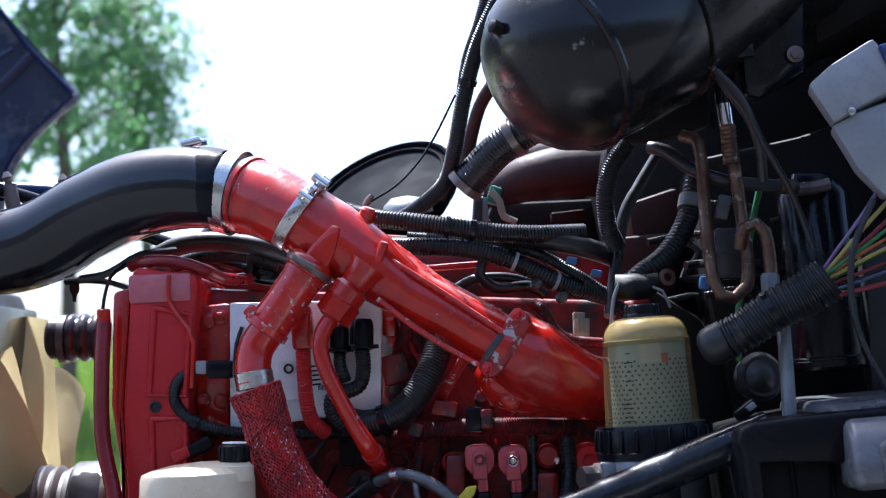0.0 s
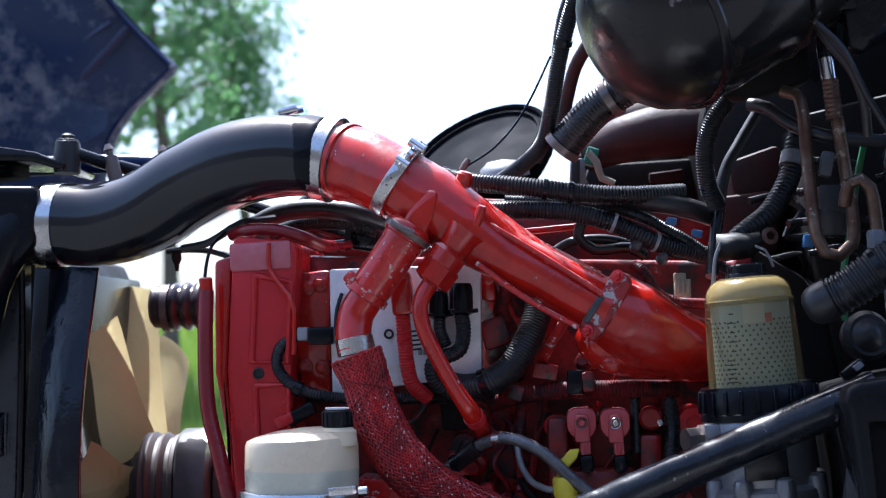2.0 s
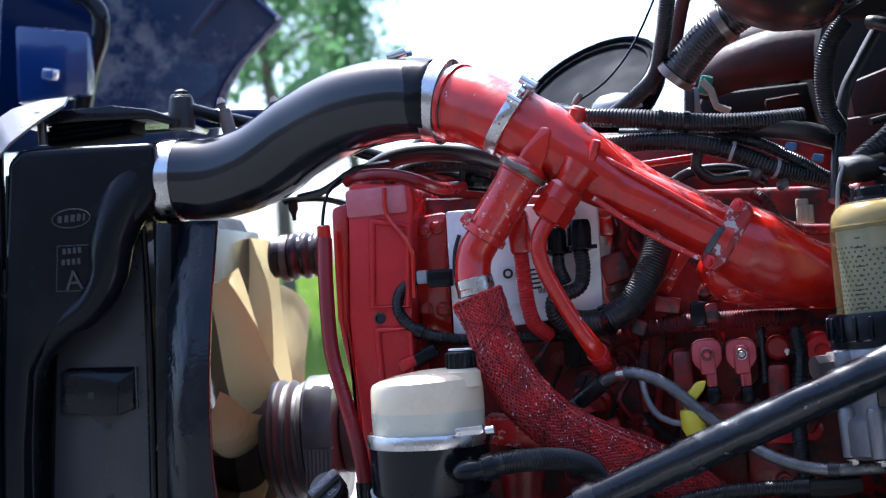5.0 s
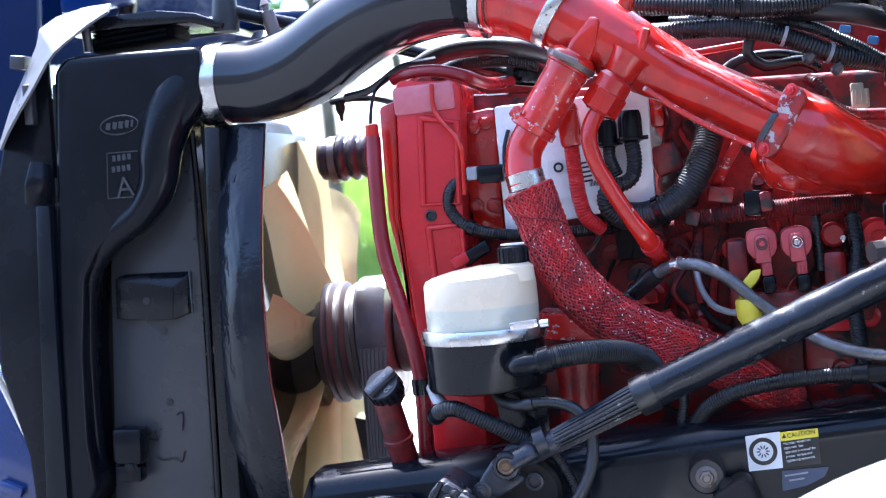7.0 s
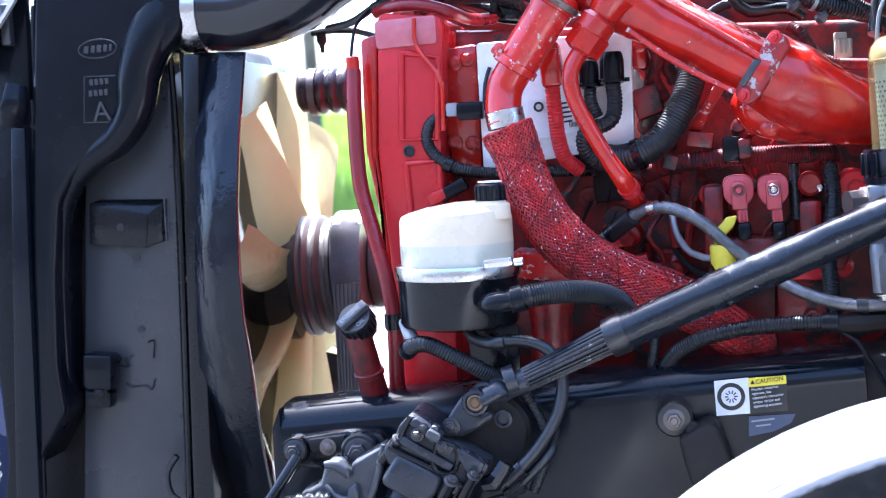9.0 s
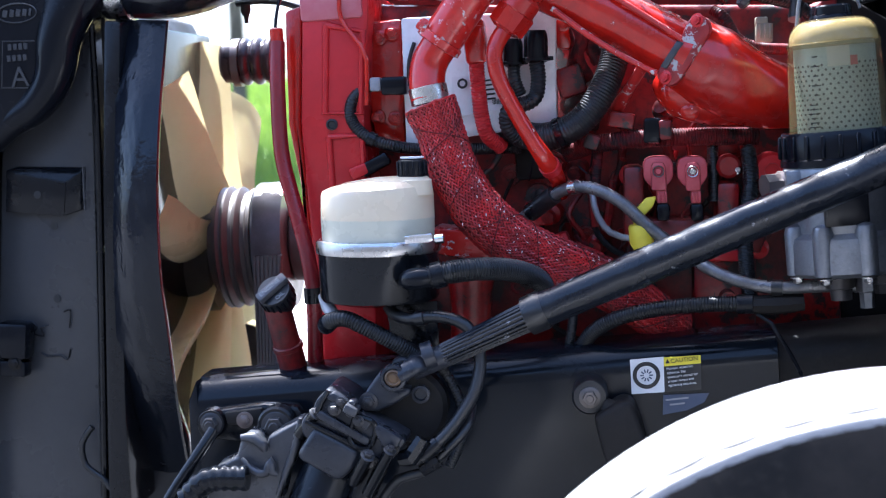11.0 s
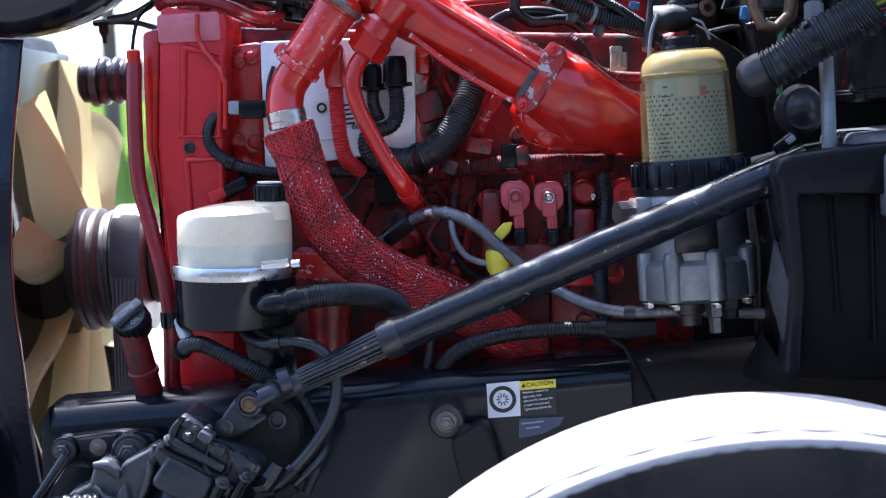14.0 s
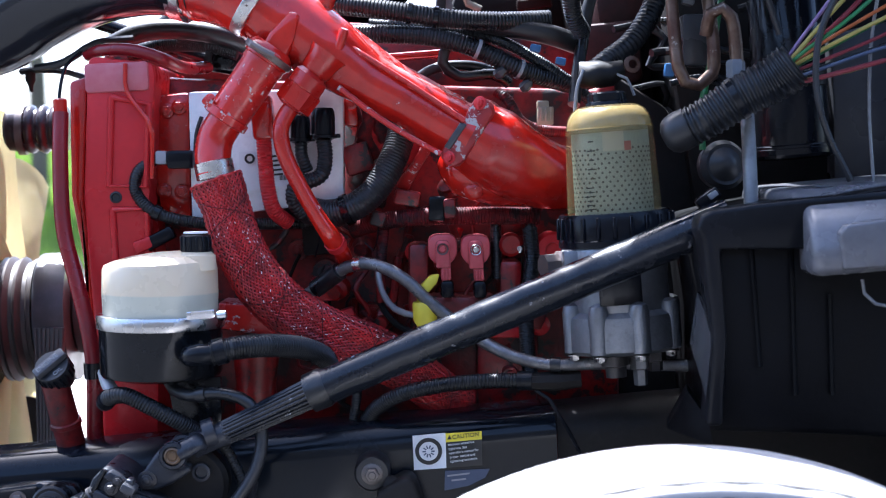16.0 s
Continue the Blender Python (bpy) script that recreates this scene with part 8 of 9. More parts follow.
hose_thing("wire", "black wires with tape at the engine's front", [(-0.553, 2.200, 1.501), (-0.513, 2.180, 1.504), (-0.481, 2.160, 1.515), (-0.453, 2.160, 1.530), (-0.408, 2.200, 1.538)], 0.0060, RUBBER, category="wire", seg=8)
hose_thing("wire", "thin black wire dropping to the coolant pipe", [(-0.474, 2.150, 1.517), (-0.491, 2.130, 1.497), (-0.497, 2.110, 1.463), (-0.499, 2.100, 1.425)], 0.0025, PLASTIC, category="wire", seg=8)
hose_thing("wire", "black bundle running to the engine's front", [(-0.602, 2.300, 1.505), (-0.564, 2.280, 1.505), (-0.516, 2.250, 1.497), (-0.485, 2.250, 1.484)], 0.0054, RUBBER, category="wire", seg=8)
bm = add_lathe(bmesh.new(), [(0.008, 0), (0.008, -0.012), (0.004, -0.02), (0.003, -0.03)], (-0.586, 2.290, 1.502), (0, 0, 1), 10)
solo("hanging_nut", bm, DIRT, "dark nut hanging under the wire bundle", "fitting")

# ---- firewall side ----
cab = thing("cab_firewall", (1.2, 2.5, 0.9), "black grimy truck cab firewall behind the engine", "firewall")


def make_cab():
    bm = add_prism(bmesh.new(), [(0.268, 2.420, 1.665), (0.303, 2.420, 1.779), (0.410, 2.420, 2.147), (1.129, 2.420, 2.416), (2.394, 2.420, 2.359), (2.135, 2.420, 0.303), (0.418, 2.420, 0.375), (0.345, 2.420, 1.005), (0.287, 2.420, 1.492)], (0, 0.9, 0), bevel=0.02)
    part("wall", bm, DIRT, cab)
    bm = add_prism(bmesh.new(), [(0.400, 2.200, 1.645), (0.558, 2.200, 1.673), (0.753, 2.200, 1.735), (0.716, 2.200, 1.218), (0.427, 2.200, 1.231), (0.398, 2.200, 1.454)], (0, 0.22, 0), bevel=0.01)
    part("ledge_panel", bm, DIRT, cab)
    bm = add_prism(bmesh.new(), [(0.276, 2.300, 1.538), (0.367, 2.300, 1.543), (0.370, 2.300, 1.444), (0.279, 2.300, 1.430)], (0, 0.1, 0), bevel=0.01)
    part("red_bracket", bm, HEAT, cab, "dark red cast bracket")
    bm = add_prism(bmesh.new(), [(0.300, 2.320, 1.594), (0.383, 2.320, 1.618), (0.387, 2.320, 1.526), (0.305, 2.320, 1.530)], (0, 0.1, 0), bevel=0.01)
    part("brown_panel", bm, HEAT, cab)
    # overhang under the windscreen
    bm = add_prism(bmesh.new(), [(0.399, 2.100, 1.917), (0.441, 2.100, 1.915), (0.445, 2.100, 1.720), (0.398, 2.100, 1.764)], (0.02, 0.3, 0), bevel=0.006)
    part("cowl_stay", bm, BLACK, cab)
    bm = add_prism(bmesh.new(), [(0.413, 1.930, 1.915), (0.512, 1.930, 1.910), (0.502, 1.930, 1.770), (0.501, 1.930, 1.717), (0.436, 1.930, 1.683), (0.417, 1.930, 1.690)], (0, 0.04, 0), bevel=0.005)
    part("cowl_bracket", bm, BLACK, cab, "black painted bracket plate")
    bm = add_hex(bmesh.new(), (0.486, 1.925, 1.741), (0, -1, 0), 0.008, 0.008)
    part("bolt", bm, IRON, cab, "rusty bolt")
    bm = add_prism(bmesh.new(), [(0.552, 2.050, 2.013), (0.943, 2.050, 2.080), (0.918, 2.050, 1.780), (0.645, 2.050, 1.825), (0.544, 2.050, 1.772)], (0, 0.3, 0), bevel=0.02)
    part("cowl", bm, DIRT, cab)
    bm = add_prism(bmesh.new(), [(0.605, 2.080, 1.488), (0.677, 2.080, 1.501), (0.871, 2.080, 1.516), (0.862, 2.080, 1.187), (0.601, 2.080, 1.199)], (0, 0.04, 0), bevel=0.006)
    part("weathered_panel", bm, PANEL, cab, "weathered grey panel")
    # Cab side and front stay out of view; they are added to block light.
    bm = add_prism(bmesh.new(), [(0.62, 1.72, 1.98), (0.70, 1.72, 2.16), (1.20, 1.72, 2.95), (2.30, 1.72, 2.95), (2.30, 1.72, 0.75), (0.72, 1.72, 0.75), (0.72, 1.72, 1.98)], (0, 0.05, 0), bevel=0.012)
    part("cab_side", bm, BLUE, cab, "unseen dark blue cab side added for shade")
    bm = add_prism(bmesh.new(), [(0.62, 1.77, 1.98), (0.70, 1.77, 2.16), (1.20, 1.77, 2.95), (1.28, 1.77, 2.95), (0.78, 1.77, 2.12), (0.78, 1.77, 1.98)], (0, 1.9, 0), bevel=0.012)
    part("cab_front", bm, BLUE, cab, "unseen dark blue cab front added for shade")


make_cab()


def make_tank():
    tank = thing("surge_tank", (0.213, 1.980, 1.778), "glossy black steel coolant surge tank with rust stains", "tank")
    gloss = surface("glossy_black_tank_paint", (0.006, 0.006, 0.007), (0.014, 0.011, 0.010), 0.27, grain=60, blotch=7, mix=0.7, bump=0.15, coat=0.15, spec=0.34,
                    wear=(0.16, 0.15, 0.14), wear_at=0.68, wear_scale=18, dust=(0.06, 0.026, 0.016), dust_at=0.56, dust_scale=9)
    c = Vector((0.280, 1.930, 1.800))
    ax = Vector((-0.78, -0.38, -0.46)).normalized()
    R = 0.1304
    bm = add_lathe(bmesh.new(), [(R * 0.975, -0.006), (R, 0.004), (R * 0.995, 0.09), (R * 0.97, 0.13), (R * 0.92, 0.160), (R * 0.83, 0.185), (R * 0.68, 0.208), (R * 0.48, 0.222), (R * 0.24, 0.229), (0, 0.231)], c, ax, 64)
    part("dome", bm, gloss, tank)
    bm = add_lathe(bmesh.new(), [(R * 0.93, -0.30), (R * 0.985, -0.29), (R * 0.985, -0.02), (R * 1.02, -0.016), (R * 1.02, -0.004), (R * 0.98, -0.002)], c, ax, 64)
    part("shell", bm, gloss, tank)
    bm = add_lathe(bmesh.new(), [(R * 0.93, 0.136), (R * 0.985, 0.138), (R * 0.995, 0.142), (R * 0.98, 0.147), (R * 0.92, 0.150)], c, ax, 64)
    part("seam_ring", bm, gloss, tank, "raised welded seam")
    v = Vector((0.100, 1.830, 1.762))
    bm = bmesh.new()
    add_lathe(bm, [(0.018, -0.02), (0.017, 0.006), (0.012, 0.010), (0.012, 0.018)], v, (-0.75, -0.6, 0.25), 20)
    add_lathe(bm, [(0.009, 0.016), (0.009, 0.034), (0.005, 0.036), (0, 0.036)], v, (-0.75, -0.6, 0.25), 6)
    part("sensor_port", bm, DIRT, tank, "brown threaded port with plug")
    bm = add_prism(bmesh.new(), [(0.332, 1.990, 1.713), (0.358, 1.990, 1.741), (0.392, 1.990, 1.746), (0.383, 1.990, 1.732), (0.341, 1.990, 1.716)], (0, 0.05, 0), bevel=0.003)
    part("foot_bracket", bm, IVORY, tank, "dirty cream bracket")
    bm = add_prism(bmesh.new(), [(0.196, 2.080, 1.661), (0.285, 2.080, 1.715), (0.394, 2.080, 1.752), (0.398, 2.080, 1.677), (0.306, 2.080, 1.656)], (0, 0.05, 0), bevel=0.01)
    part("cradle", bm, DIRT, tank, "grimy cradle")


make_tank()


def make_far_side():
    dish = thing("air_intake_dish", (-0.115, 2.600, 1.635), "black round air cleaner lid on the engine's far side", "air cleaner")
    c = Vector((-0.113, 2.620, 1.681))
    ax = Vector((-0.35, -0.55, 0.75)).normalized()
    R = 0.143
    bm = add_lathe(bmesh.new(), [(R * 0.80, -0.07), (R * 0.95, -0.05), (R * 0.985, -0.02), (R, -0.015), (R, -0.004), (R * 0.975, 0.0), (R * 0.95, -0.003), (R * 0.94, -0.010), (R * 0.90, -0.011), (R * 0.885, -0.006), (R * 0.86, -0.005), (R * 0.84, -0.012), (R * 0.5, -0.008), (R * 0.2, -0.004), (0, -0.003)], c, ax, 72)
    part("lid", bm, MATTE, dish)
    dome = thing("metal_dome", (-0.065, 2.500, 1.620), "small pale metal dome behind the wiring", "engine part")
    bm = add_lathe(bmesh.new(), [(0.0439, 0), (0.0409, 0.012), (0.0273, 0.024), (0, 0.028)], (-0.058, 2.500, 1.616), (0, -0.2, 1), 26)
    part("shell", bm, GREYTUBE, dome)
    drum = thing("turbo_housing", (0.217, 2.750, 1.682), "dark red heat-stained turbo housing under the tank", "turbocharger")
    bm = add_tube(bmesh.new(), [(0.093, 2.750, 1.696), (0.163, 2.720, 1.712), (0.248, 2.720, 1.713), (0.348, 2.750, 1.709)], [0.0274, 0.0569, 0.0632, 0.0632], seg=24)
    part("housing", bm, HEAT, drum)
    bm = add_prism(bmesh.new(), [(0.091, 2.600, 1.637), (0.306, 2.600, 1.637), (0.301, 2.600, 1.545), (0.057, 2.600, 1.556)], (0, 0.3, 0), bevel=0.01)
    part("manifold", bm, DIRT, drum, "grimy manifold")
    # Added dark backing that hides the sky below the tank.
    bm = add_prism(bmesh.new(), [(0.100, 2.950, 1.793), (0.203, 2.950, 1.814), (0.402, 2.950, 1.829), (0.386, 2.950, 1.549), (0.075, 2.950, 1.563), (0.091, 2.950, 1.702)], (0, 0.05, 0), bevel=0.01)
    part("dark_backing", bm, DIRT, drum, "black backing panel added to close a bright gap")
    bm = add_tube(bmesh.new(), [(0.088, 2.560, 1.645), (0.147, 2.520, 1.665), (0.214, 2.500, 1.674), (0.292, 2.500, 1.673), (0.374, 2.540, 1.668)], [0.026, 0.040, 0.046, 0.046, 0.040], seg=28)
    part("compressor_pipe", bm, HEAT, drum, "dark heat-stained pipe")
    bm = add_box(bmesh.new(), (0.223, 2.550, 1.601), (0.0597, 0.02, 0.0179), (0, -4, 0), 0.003)
    part("tag", bm, HEAT, drum)
    bm = add_prism(bmesh.new(), [(-0.021, 2.450, 1.585), (0.085, 2.450, 1.595), (0.092, 2.450, 1.532), (-0.023, 2.450, 1.537)], (0, 0.2, 0), bevel=0.01)
    part("far_ledge", bm, DIRT, drum)
    v = thing("valve_bracket", (0.061, 2.300, 1.575), "grey bracket and brass fittings behind the wiring loom", "bracket")
    part("plate", add_prism(bmesh.new(), [(0.052, 2.300, 1.612), (0.074, 2.300, 1.612), (0.075, 2.300, 1.565), (0.047, 2.300, 1.565)], (0, 0.008, 0), bevel=0.002), GREYTUBE, v)
    part("fitting", add_tube(bmesh.new(), [(0.081, 2.320, 1.624), (0.094, 2.320, 1.607), (0.100, 2.320, 1.581), (0.120, 2.320, 1.571)], 0.006, seg=10), IVORY, v, "cream plastic fitting")
    part("fitting", add_box(bmesh.new(), (0.086, 2.330, 1.617), (0.02, 0.02, 0.03), (0, 20, 0), 0.004), surface("green_plastic", (0.02, 0.16, 0.10), (0.02, 0.1, 0.07), 0.5, bump=0.0), v, "green plastic fitting")
    part("stay", add_box(bmesh.new(), (0.058, 2.290, 1.585), (0.014, 0.01, 0.05), (0, 4, 0), 0.002), RUBBER, v)
    pipe = thing("brown_pipe", (0.060, 2.350, 1.720), "rust-brown pipe rising behind the harness", "pipe")
    part("tube", add_tube(bmesh.new(), [(0.091, 2.300, 1.793), (0.069, 2.320, 1.761), (0.052, 2.340, 1.709), (0.038, 2.360, 1.648)], 0.0110, seg=14), HEAT, pipe)


make_far_side()

hose_thing("wiring_loom", "black corrugated harness hanging beside the surge tank", [(0.114, 2.000, 1.901), (0.088, 2.000, 1.845), (0.062, 2.020, 1.794), (0.040, 2.050, 1.728), (0.024, 2.080, 1.660), (0.009, 2.120, 1.616), (-0.021, 2.160, 1.592), (-0.057, 2.200, 1.574)], 0.0120, LOOM, 0.0036, seg=14,
           ends=((0.40, 0.0136, 0.008, TIE, "cable_tie"),))
hose_thing("wiring_loom", "thin black corrugated harness beside the thicker one", [(0.087, 2.080, 1.908), (0.067, 2.080, 1.842), (0.046, 2.100, 1.788), (0.032, 2.120, 1.717), (0.015, 2.160, 1.639), (-0.000, 2.200, 1.601)], 0.0082, LOOM, 0.0036)
hose_thing("wire", "thin black antenna-like wire to a brown clip", [(0.028, 2.100, 1.740), (-0.004, 2.100, 1.681), (-0.031, 2.100, 1.642), (-0.065, 2.100, 1.609), (-0.104, 2.100, 1.587)], 0.0018, PLASTIC, category="wire", seg=6)
bm = add_lathe(bmesh.new(), [(0.004, -0.01), (0.0055, 0.0), (0.004, 0.01)], (-0.106, 2.100, 1.589), (0.6, 0, 0.8), 10)
solo("wire_clip", bm, IRON, "brown clip holding the thin wire", "clip")
hose_thing("stub_hose", "short thick black hose with worm clamp below the tank", [(0.035, 2.100, 1.604), (0.056, 2.090, 1.625), (0.080, 2.080, 1.648), (0.106, 2.070, 1.666), (0.134, 2.060, 1.680)], 0.0260, RUBBER, 0.0055, depth=0.04, seg=22,
           ends=((0.78, 0.0292, 0.012, IRON, "worm_clamp"), (0.06, 0.0292, 0.012, IRON, "worm_clamp")))
hose_thing("coolant_hose", "dark grey rubber hose crossing the firewall", [(0.297, 2.020, 1.637), (0.317, 2.000, 1.628), (0.348, 1.980, 1.598), (0.395, 1.970, 1.578), (0.441, 1.970, 1.571), (0.490, 1.980, 1.567)], 0.0093, RUBBER, ends=((0.94, 0.0108, 0.02, COPPER, "brass_ferrule"),))
hose_thing("wiring_loom", "black taped harness bending down behind the filter", [(0.271, 2.060, 1.650), (0.249, 2.060, 1.622), (0.237, 2.070, 1.583), (0.239, 2.080, 1.535), (0.253, 2.100, 1.507)], 0.0135, LOOM, 0.0036)
hose_thing("wiring_loom", "thick black harness running down to the fuel filter", [(0.372, 2.100, 1.598), (0.353, 2.080, 1.538), (0.317, 2.050, 1.488), (0.277, 2.030, 1.460), (0.250, 2.020, 1.440)], 0.0160, LOOM, 0.007,
           ends=((0.18, 0.0187, 0.02, GREYTUBE, "tape_wrap"),))
hose_thing("wiring_loom", "black loom rising along the firewall", [(0.324, 2.150, 1.641), (0.295, 2.140, 1.598), (0.270, 2.130, 1.556), (0.252, 2.120, 1.480), (0.235, 2.080, 1.405)], 0.0090, RUBBER)
t = thing("frayed_harness", (0.275, 2.000, 1.439), "frayed taped harness end above the fuel filter", "wiring")
bm = add_tube(bmesh.new(), [(0.236, 2.000, 1.440), (0.262, 1.990, 1.440), (0.294, 1.990, 1.445)], [0.0156, 0.0187, 0.0117], seg=14)
part("tape_knot", lump(bm, 0.006, 60), DIRT, t)
part("ring_terminal", add_lathe(bmesh.new(), [(0.006, 0), (0.012, 0.001), (0.012, 0.003), (0.006, 0.004)], (0.305, 1.985, 1.451), (0.3, -1, 0.2), 18, cap=False), COPPER, t, "copper ring terminal")
part("bare_wire", add_tube(bmesh.new(), [(0.240, 1.985, 1.447), (0.230, 1.980, 1.424), (0.225, 1.980, 1.390)], 0.0028, seg=6, ribs=0.004), GREYTUBE, t, "spiral wire")
part("twist", add_tube(bmesh.new(), [(0.280, 1.980, 1.441), (0.296, 1.970, 1.432), (0.305, 1.970, 1.409)], 0.002, seg=6), GREYTUBE, t)


def make_ac_pipes():
    ac = thing("heater_pipes", (0.387, 1.950, 1.515), "bent rusty copper heater pipes on the firewall", "pipe")
    part("tube", add_tube(bmesh.new(), [(0.335, 1.980, 1.646), (0.351, 1.970, 1.639), (0.357, 1.960, 1.614), (0.357, 1.950, 1.516), (0.360, 1.940, 1.443), (0.369, 1.940, 1.422), (0.387, 1.940, 1.417), (0.405, 1.940, 1.431), (0.408, 1.940, 1.467), (0.405, 1.950, 1.530), (0.400, 1.950, 1.592), (0.395, 1.950, 1.642)], 0.0087, seg=16), COPPER, ac)
    part("tube", add_tube(bmesh.new(), [(0.399, 1.940, 1.483), (0.403, 1.930, 1.509), (0.419, 1.930, 1.516), (0.431, 1.930, 1.503), (0.435, 1.930, 1.473), (0.436, 1.930, 1.443)], 0.0090, seg=16), COPPER, ac)
    part("nut", add_lathe(bmesh.new(), [(0.0128, 0), (0.0128, 0.02), (0.0098, 0.024)], (0.434, 1.930, 1.424), (0, 0, 1), 6), GREYTUBE, ac, "dull hex nut")
    part("chrome_sleeve", add_tube(bmesh.new(), [(0.390, 1.940, 1.651), (0.388, 1.940, 1.680)], 0.0106, seg=20), CHROME, ac, "bright chrome sleeve")
    part("upper_pipe", add_tube(bmesh.new(), [(0.390, 1.950, 1.678), (0.390, 1.950, 1.740), (0.392, 1.950, 1.811), (0.394, 1.950, 1.874)], 0.0114, seg=16), BLACK, ac)
    part("threaded_end", add_tube(bmesh.new(), [(0.395, 1.945, 1.599), (0.393, 1.945, 1.652)], 0.0113, seg=12, ribs=0.006), COPPER, ac, "rust-orange ferrule")
    part("strap", add_box(bmesh.new(), (0.393, 1.930, 1.745), (0.0677, 0.05, 0.0211), (0, -5, 0), 0.003), BLACK, ac, "black strap")
    pipe = thing("zinc_pipe", (0.441, 1.900, 1.285), "dull grey metal pipe standing behind the box", "pipe")
    part("tube", add_tube(bmesh.new(), [(0.443, 1.920, 1.414), (0.441, 1.900, 1.347), (0.437, 1.880, 1.245)], 0.0093, seg=16), GREYTUBE, pipe)
    can = thing("canister", (0.540, 2.060, 1.315), "black cylindrical canister on the firewall", "canister")
    w = 0.0008
    part("body", add_lathe(bmesh.new(), [(0, 0), (62 * w, 0.002), (68 * w, 0.006), (68 * w, 0.02), (64 * w, 0.022), (64 * w, 0.25), (50 * w, 0.27)], (0.540, 2.060, 1.312), (-0.03, 0, 1), 40), BLACK, can)
    part("bottom_rim", add_lathe(bmesh.new(), [(66 * w, 0.004), (70 * w, 0.008), (70 * w, 0.016), (66 * w, 0.018)], (0.540, 2.060, 1.312), (-0.03, 0, 1), 40), BLACK, can, "rolled bottom rim")
    part("strap", add_lathe(bmesh.new(), [(64 * w, 0.10), (66 * w, 0.102), (66 * w, 0.125), (64 * w, 0.127)], (0.540, 2.060, 1.312), (-0.03, 0, 1), 40), DIRT, can, "black strap")
    horn = thing("horn", (0.424, 2.000, 1.310), "dusty grey round horn body", "horn")
    part("shell", add_lathe(bmesh.new(), [(0.0312, -0.02), (0.0343, 0.0), (0.0281, 0.008), (0.0234, 0.006), (0.0140, 0.014), (0.0062, 0.02), (0, 0.02)], (0.428, 2.000, 1.310), (0.2, -1, 0.1), 36), PANEL, horn)
    part("plug", add_box(bmesh.new(), (0.391, 1.930, 1.267), (0.0331, 0.02, 0.0166), (0, -35, 0), 0.003), PLASTIC, horn, "black plug")
    part("plug_tab", add_box(bmesh.new(), (0.395, 1.915, 1.272), (0.0120, 0.01, 0.0075), (0, -35, 0), 0.001), SILVER_PLASTIC, horn)


make_ac_pipes()


def make_wire_bundle():
    big = thing("wire_conduit", (0.428, 1.880, 1.391), "wide black corrugated conduit with coloured wires", "conduit")
    line = [(0.351, 1.880, 1.357), (0.381, 1.870, 1.371), (0.423, 1.860, 1.396), (0.465, 1.850, 1.416), (0.491, 1.840, 1.434)]
    part("tube", add_tube(bmesh.new(), line, [0.0258, 0.0266, 0.0282, 0.0298, 0.0318], seg=32, ribs=0.0080, depth=0.075), LOOM, big)
    way = (Vector(line[0]) - Vector(line[1])).normalized()
    bm = add_lathe(bmesh.new(), [(0.0262, -0.012), (0.0266, 0.004), (0.0248, 0.014), (0.0200, 0.021), (0.0120, 0.025), (0, 0.026)], line[0], way, 32)
    part("end_sleeve", bm, RUBBER, big, "smooth rubber end sleeve")
    bm, p, way = band(line, 0.5, 0.0296, 0.008)
    part("cable_tie", bm, TIE, big)
    mats = (PURPLE_W, YELLOW_W, RED_W, GREEN_W, ORANGE_W, YELLOW_W, GREEN_W, RED_W, LOOM, LABEL_BLUE, YELLOW_W, RED_W)
    e = Vector(line[-1])
    for i, m in enumerate(mats):
        r = random.Random(i + 40)
        a = e + Vector((0.002, r.uniform(-0.025, 0.02), 0.022 - 0.0042 * i + r.uniform(-0.004, 0.004)))
        up = 0.17 - 0.010 * i if i else 0.2
        b = a + Vector((0.045 + 0.006 * i, r.uniform(-0.02, 0.02), up * 0.32 + r.uniform(-0.006, 0.006)))
        c = a + Vector((0.15 + 0.012 * i, r.uniform(-0.02, 0.03), up * 0.95 + r.uniform(-0.02, 0.02)))
        part("wire", add_tube(bmesh.new(), [e - Vector((0.03, 0, 0.02)), a, b, c], r.uniform(0.0022, 0.0032), seg=8), m, big)
    hose_thing("wire", "long dark wire hanging from the conduit", [(0.540, 1.800, 1.527), (0.511, 1.800, 1.466), (0.504, 1.800, 1.404), (0.515, 1.800, 1.348), (0.543, 1.800, 1.284)], 0.0042, RUBBER, category="wire", seg=8)
    hose_thing("wire", "thin pale wire hanging beside the panel", [(0.601, 1.850, 1.523), (0.589, 1.850, 1.453), (0.584, 1.850, 1.368), (0.587, 1.850, 1.275)], 0.0022, GREYTUBE, category="wire", seg=6)
    hose_thing("wire", "dark wire curving down from the cowl", [(0.365, 1.880, 1.718), (0.397, 1.870, 1.677), (0.422, 1.870, 1.616), (0.455, 1.870, 1.548), (0.479, 1.870, 1.473)], 0.0044, RUBBER, category="wire", seg=8)
    hose_thing("hose", "black hose hanging from the strap", [(0.366, 1.930, 1.854), (0.366, 1.910, 1.763), (0.378, 1.900, 1.707), (0.409, 1.900, 1.660), (0.427, 1.910, 1.615), (0.433, 1.930, 1.572)], 0.0067, RUBBER)
    hose_thing("wire", "green wire behind the copper pipes", [(0.444, 2.000, 1.573), (0.429, 2.000, 1.518), (0.417, 2.000, 1.456), (0.400, 1.990, 1.394), (0.398, 1.990, 1.332)], 0.0047, GREEN_W, category="wire", seg=8)
    blk = thing("relay_block", (0.485, 2.020, 1.598), "dark grey relay block with fittings on the firewall", "relay")
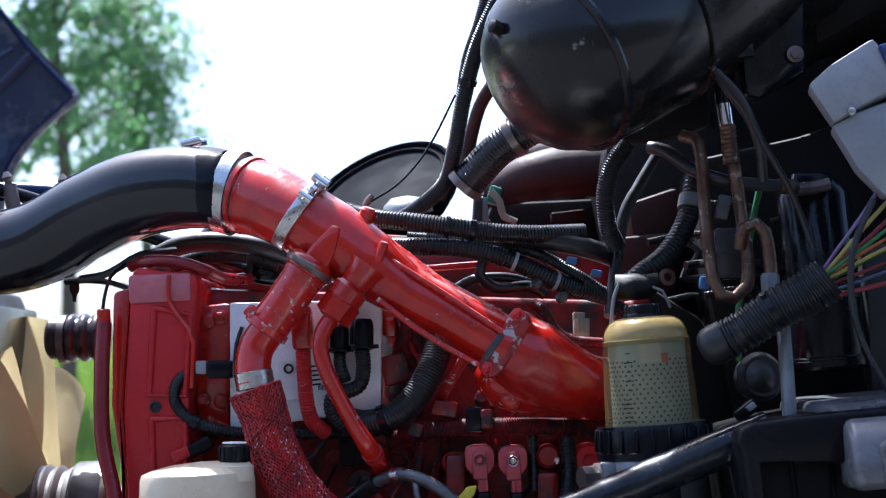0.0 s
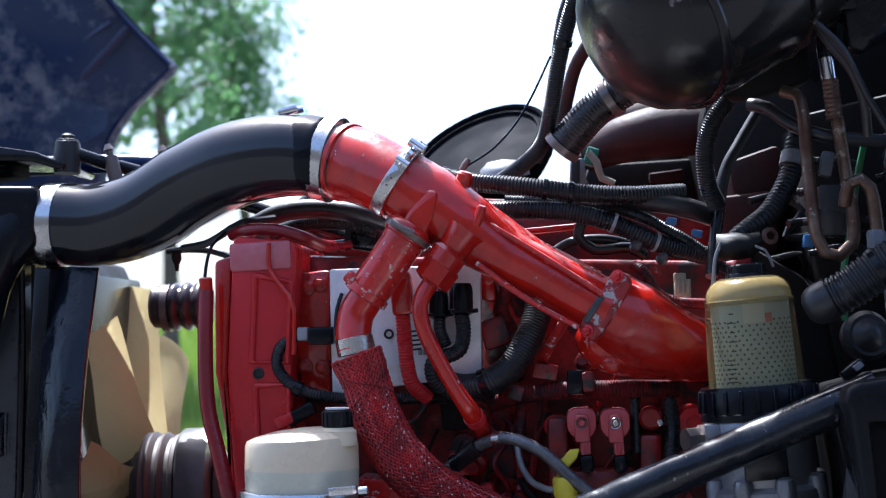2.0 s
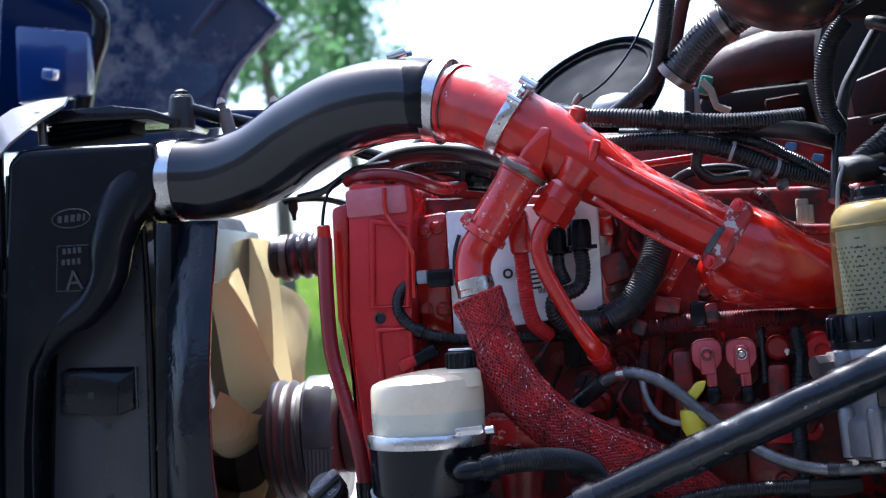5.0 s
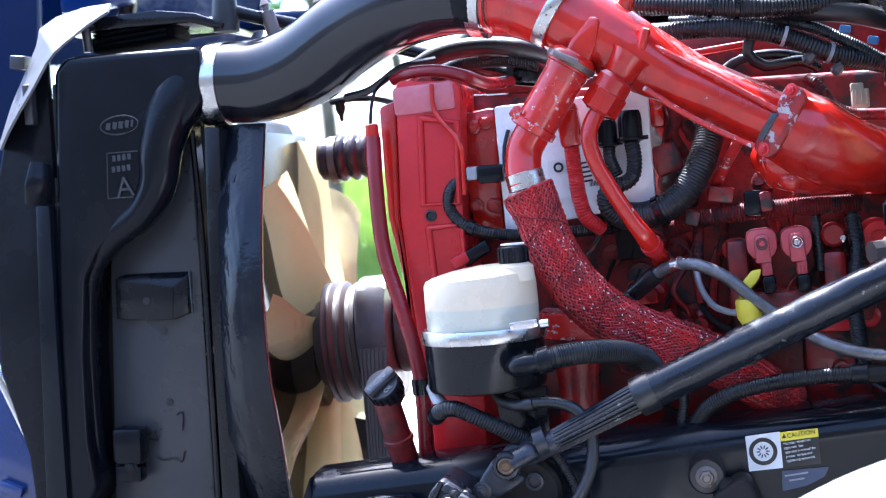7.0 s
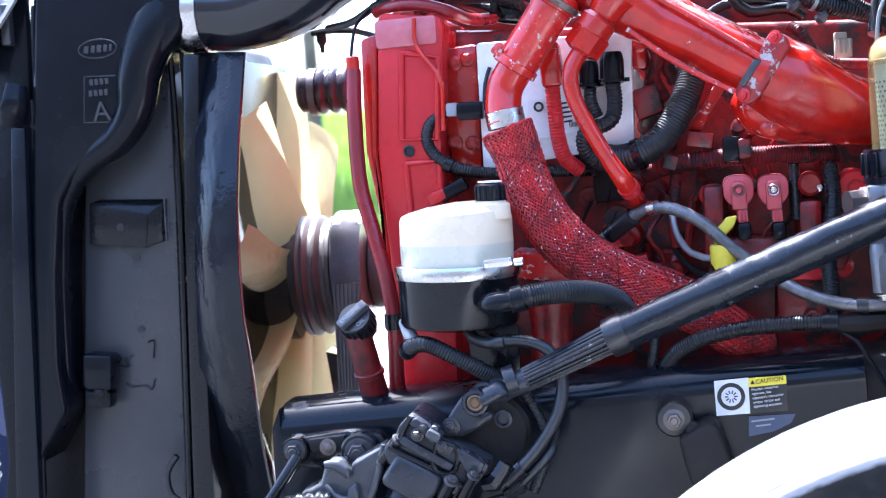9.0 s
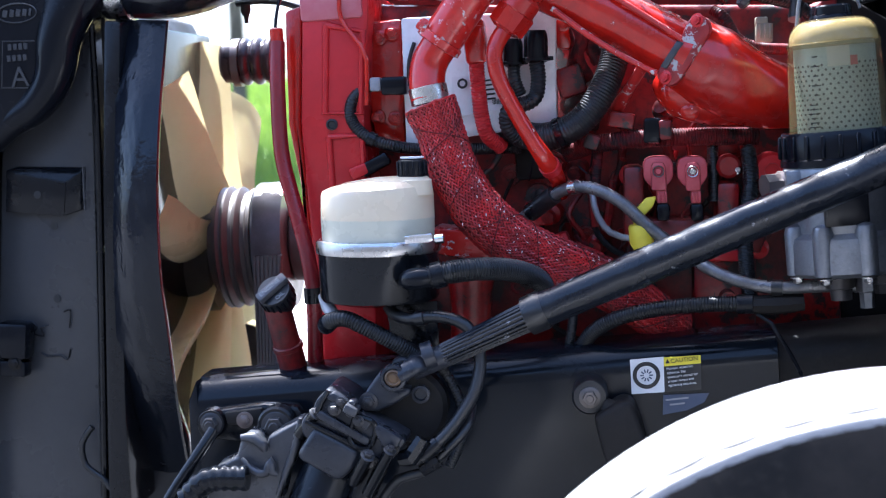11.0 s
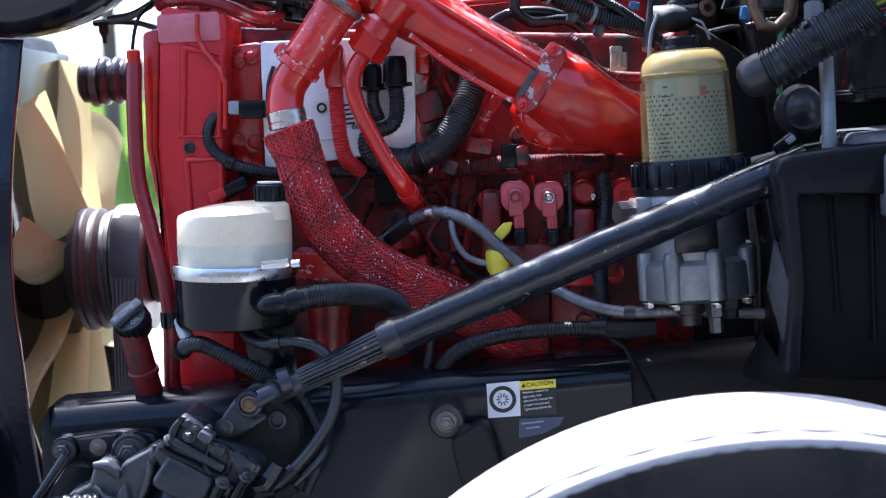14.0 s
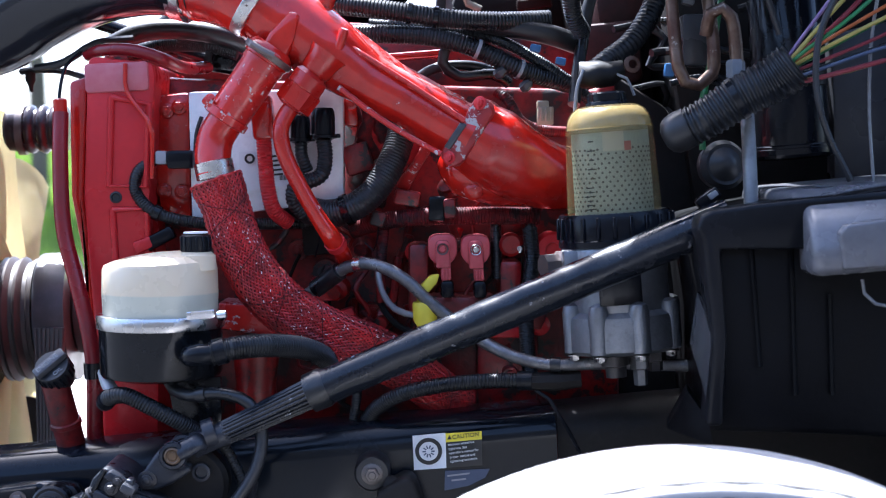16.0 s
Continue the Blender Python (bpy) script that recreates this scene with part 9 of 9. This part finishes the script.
    part("body", add_box(bmesh.new(), (0.523, 2.050, 1.568), (0.0560, 0.06, 0.0480), (0, 3, 0), 0.005), BLACK, blk)
    part("fitting", add_tube(bmesh.new(), [(0.480, 1.990, 1.565), (0.518, 2.000, 1.568), (0.540, 2.000, 1.572)], 0.0094, seg=8), IRON, blk, "brown fitting")
    part("grey_block", add_box(bmesh.new(), (0.401, 2.030, 1.483), (0.0396, 0.03, 0.0712), (0, 2, 0), 0.004), PANEL, blk, "grey plastic block")
    plug = thing("fuse_connector", (0.532, 1.800, 1.672), "grey plastic connector block hanging by wires", "connector")
    part("upper_shell", add_prism(bmesh.new(), [(0.463, 1.780, 1.671), (0.492, 1.780, 1.695), (0.548, 1.780, 1.727), (0.562, 1.780, 1.699), (0.567, 1.780, 1.659), (0.524, 1.780, 1.640), (0.492, 1.780, 1.621)], (0.01, 0.05, 0), bevel=0.005), SILVER_PLASTIC, plug)
    part("lower_shell", add_prism(bmesh.new(), [(0.491, 1.790, 1.620), (0.527, 1.790, 1.637), (0.584, 1.790, 1.655), (0.606, 1.790, 1.560), (0.553, 1.790, 1.527), (0.521, 1.790, 1.563)], (0.01, 0.05, 0), bevel=0.005), SILVER_PLASTIC, plug)
    part("latch", add_prism(bmesh.new(), [(0.553, 1.775, 1.717), (0.613, 1.775, 1.728), (0.610, 1.775, 1.685), (0.560, 1.775, 1.696)], (0, 0.02, 0), bevel=0.003), BLUE_BRIGHT, plug, "blue latch")
    part("rivet", add_lathe(bmesh.new(), [(0.006, 0), (0.005, 0.003), (0, 0.004)], (0.514, 1.780, 1.635), (0, -1, 0), 14), STEEL, plug)
    clip = thing("red_clip", (0.381, 1.950, 1.542), "small grey clip on the heater hose", "clip")
    part("body", add_box(bmesh.new(), (0.379, 1.940, 1.539), (0.0166, 0.015, 0.0333), (0, 15, 0), 0.003), PANEL, clip)
    clip = thing("blue_connector", (0.356, 1.980, 1.442), "blue plastic connector behind the heater pipes", "connector")
    part("body", add_box(bmesh.new(), (0.353, 1.970, 1.440), (0.0138, 0.015, 0.0184), (0, 10, 0), 0.003), BLUE_CON, clip)


make_wire_bundle()
for i in range(10):
    r = random.Random(i + 7)
    a = Vector((0.290, 2.200, 1.528)) + Vector((r.uniform(0, 0.2), r.uniform(-0.1, 0.05), r.uniform(-0.12, 0.05)))
    pts = [a + Vector((0.04 * k * r.uniform(0.3, 1.3), r.uniform(-0.02, 0.02), 0.02 * math.sin(k * r.uniform(0.8, 1.6)) - 0.012 * k)) for k in range(5)]
    hose_thing("firewall_wire", "dark taped wire against the firewall", pts, r.uniform(0.003, 0.007), RUBBER if i % 2 else LOOM, 0.0 if i % 2 else 0.006, category="wire", seg=8)


# ---- clutter on the engine's side ----
def make_side_clutter():
    rnd = random.Random(21)
    tl, br = Vector((-0.210, 2.150, 1.305)), Vector((0.199, 2.150, 1.062))
    for i in range(46):
        x, z = rnd.uniform(tl.x, br.x), rnd.uniform(br.z, tl.z)
        y = rnd.uniform(2.13, 2.185)
        k = i % 5
        m = (RED_CAST_SHADE, RED_CAST_SHADE, LOOM_RED, DIRT, RED_DULL)[rnd.randrange(5)]
        if k == 0:
            ob = solo("cast_lug", add_box(bmesh.new(), (x, y, z), (rnd.uniform(0.02, 0.05), 0.04, rnd.uniform(0.015, 0.05)), (0, rnd.uniform(-30, 30), 0), 0.005), m, "rough red cast lug on the engine side", "engine part", "cast lugs")
        elif k == 1:
            bm = add_hex(bmesh.new(), (x, y, z), (0, -1, 0), rnd.uniform(0.005, 0.009), 0.008)
            solo("block_bolt", bm, RED_CAST_SHADE, "dark red hex bolt on the engine side", "bolt", "block bolts")
        elif k == 2:
            pts = [(x, y, z)]
            for j in range(3):
                a = pts[-1]
                pts.append((a[0] + rnd.uniform(-0.035, 0.035), y + rnd.uniform(-0.015, 0.01), a[2] - rnd.uniform(0.015, 0.04)))
            hose_thing("fuel_line", "thin oversprayed fuel line on the engine side", pts, rnd.uniform(0.003, 0.006), m, category="pipe", seg=9)
        elif k == 3:
            bm = add_lathe(bmesh.new(), [(0.016, 0.0), (0.016, 0.015), (0.010, 0.02), (0.010, 0.03), (0.0, 0.032)], (x, y + 0.01, z), (rnd.uniform(-0.4, 0.4), -1, rnd.uniform(-0.4, 0.4)), 16)
            solo("sensor_boss", bm, m, "round grimy sensor boss on the engine side", "engine part", "sensor bosses")
        else:
            a = (x, y, z)
            hose_thing("cast_rib", "raised dark red casting rib", [a, (x + rnd.uniform(-0.02, 0.02), y, z - rnd.uniform(0.04, 0.09))], rnd.uniform(0.005, 0.009), RED_CAST_SHADE, category="engine part", seg=8)


make_side_clutter()
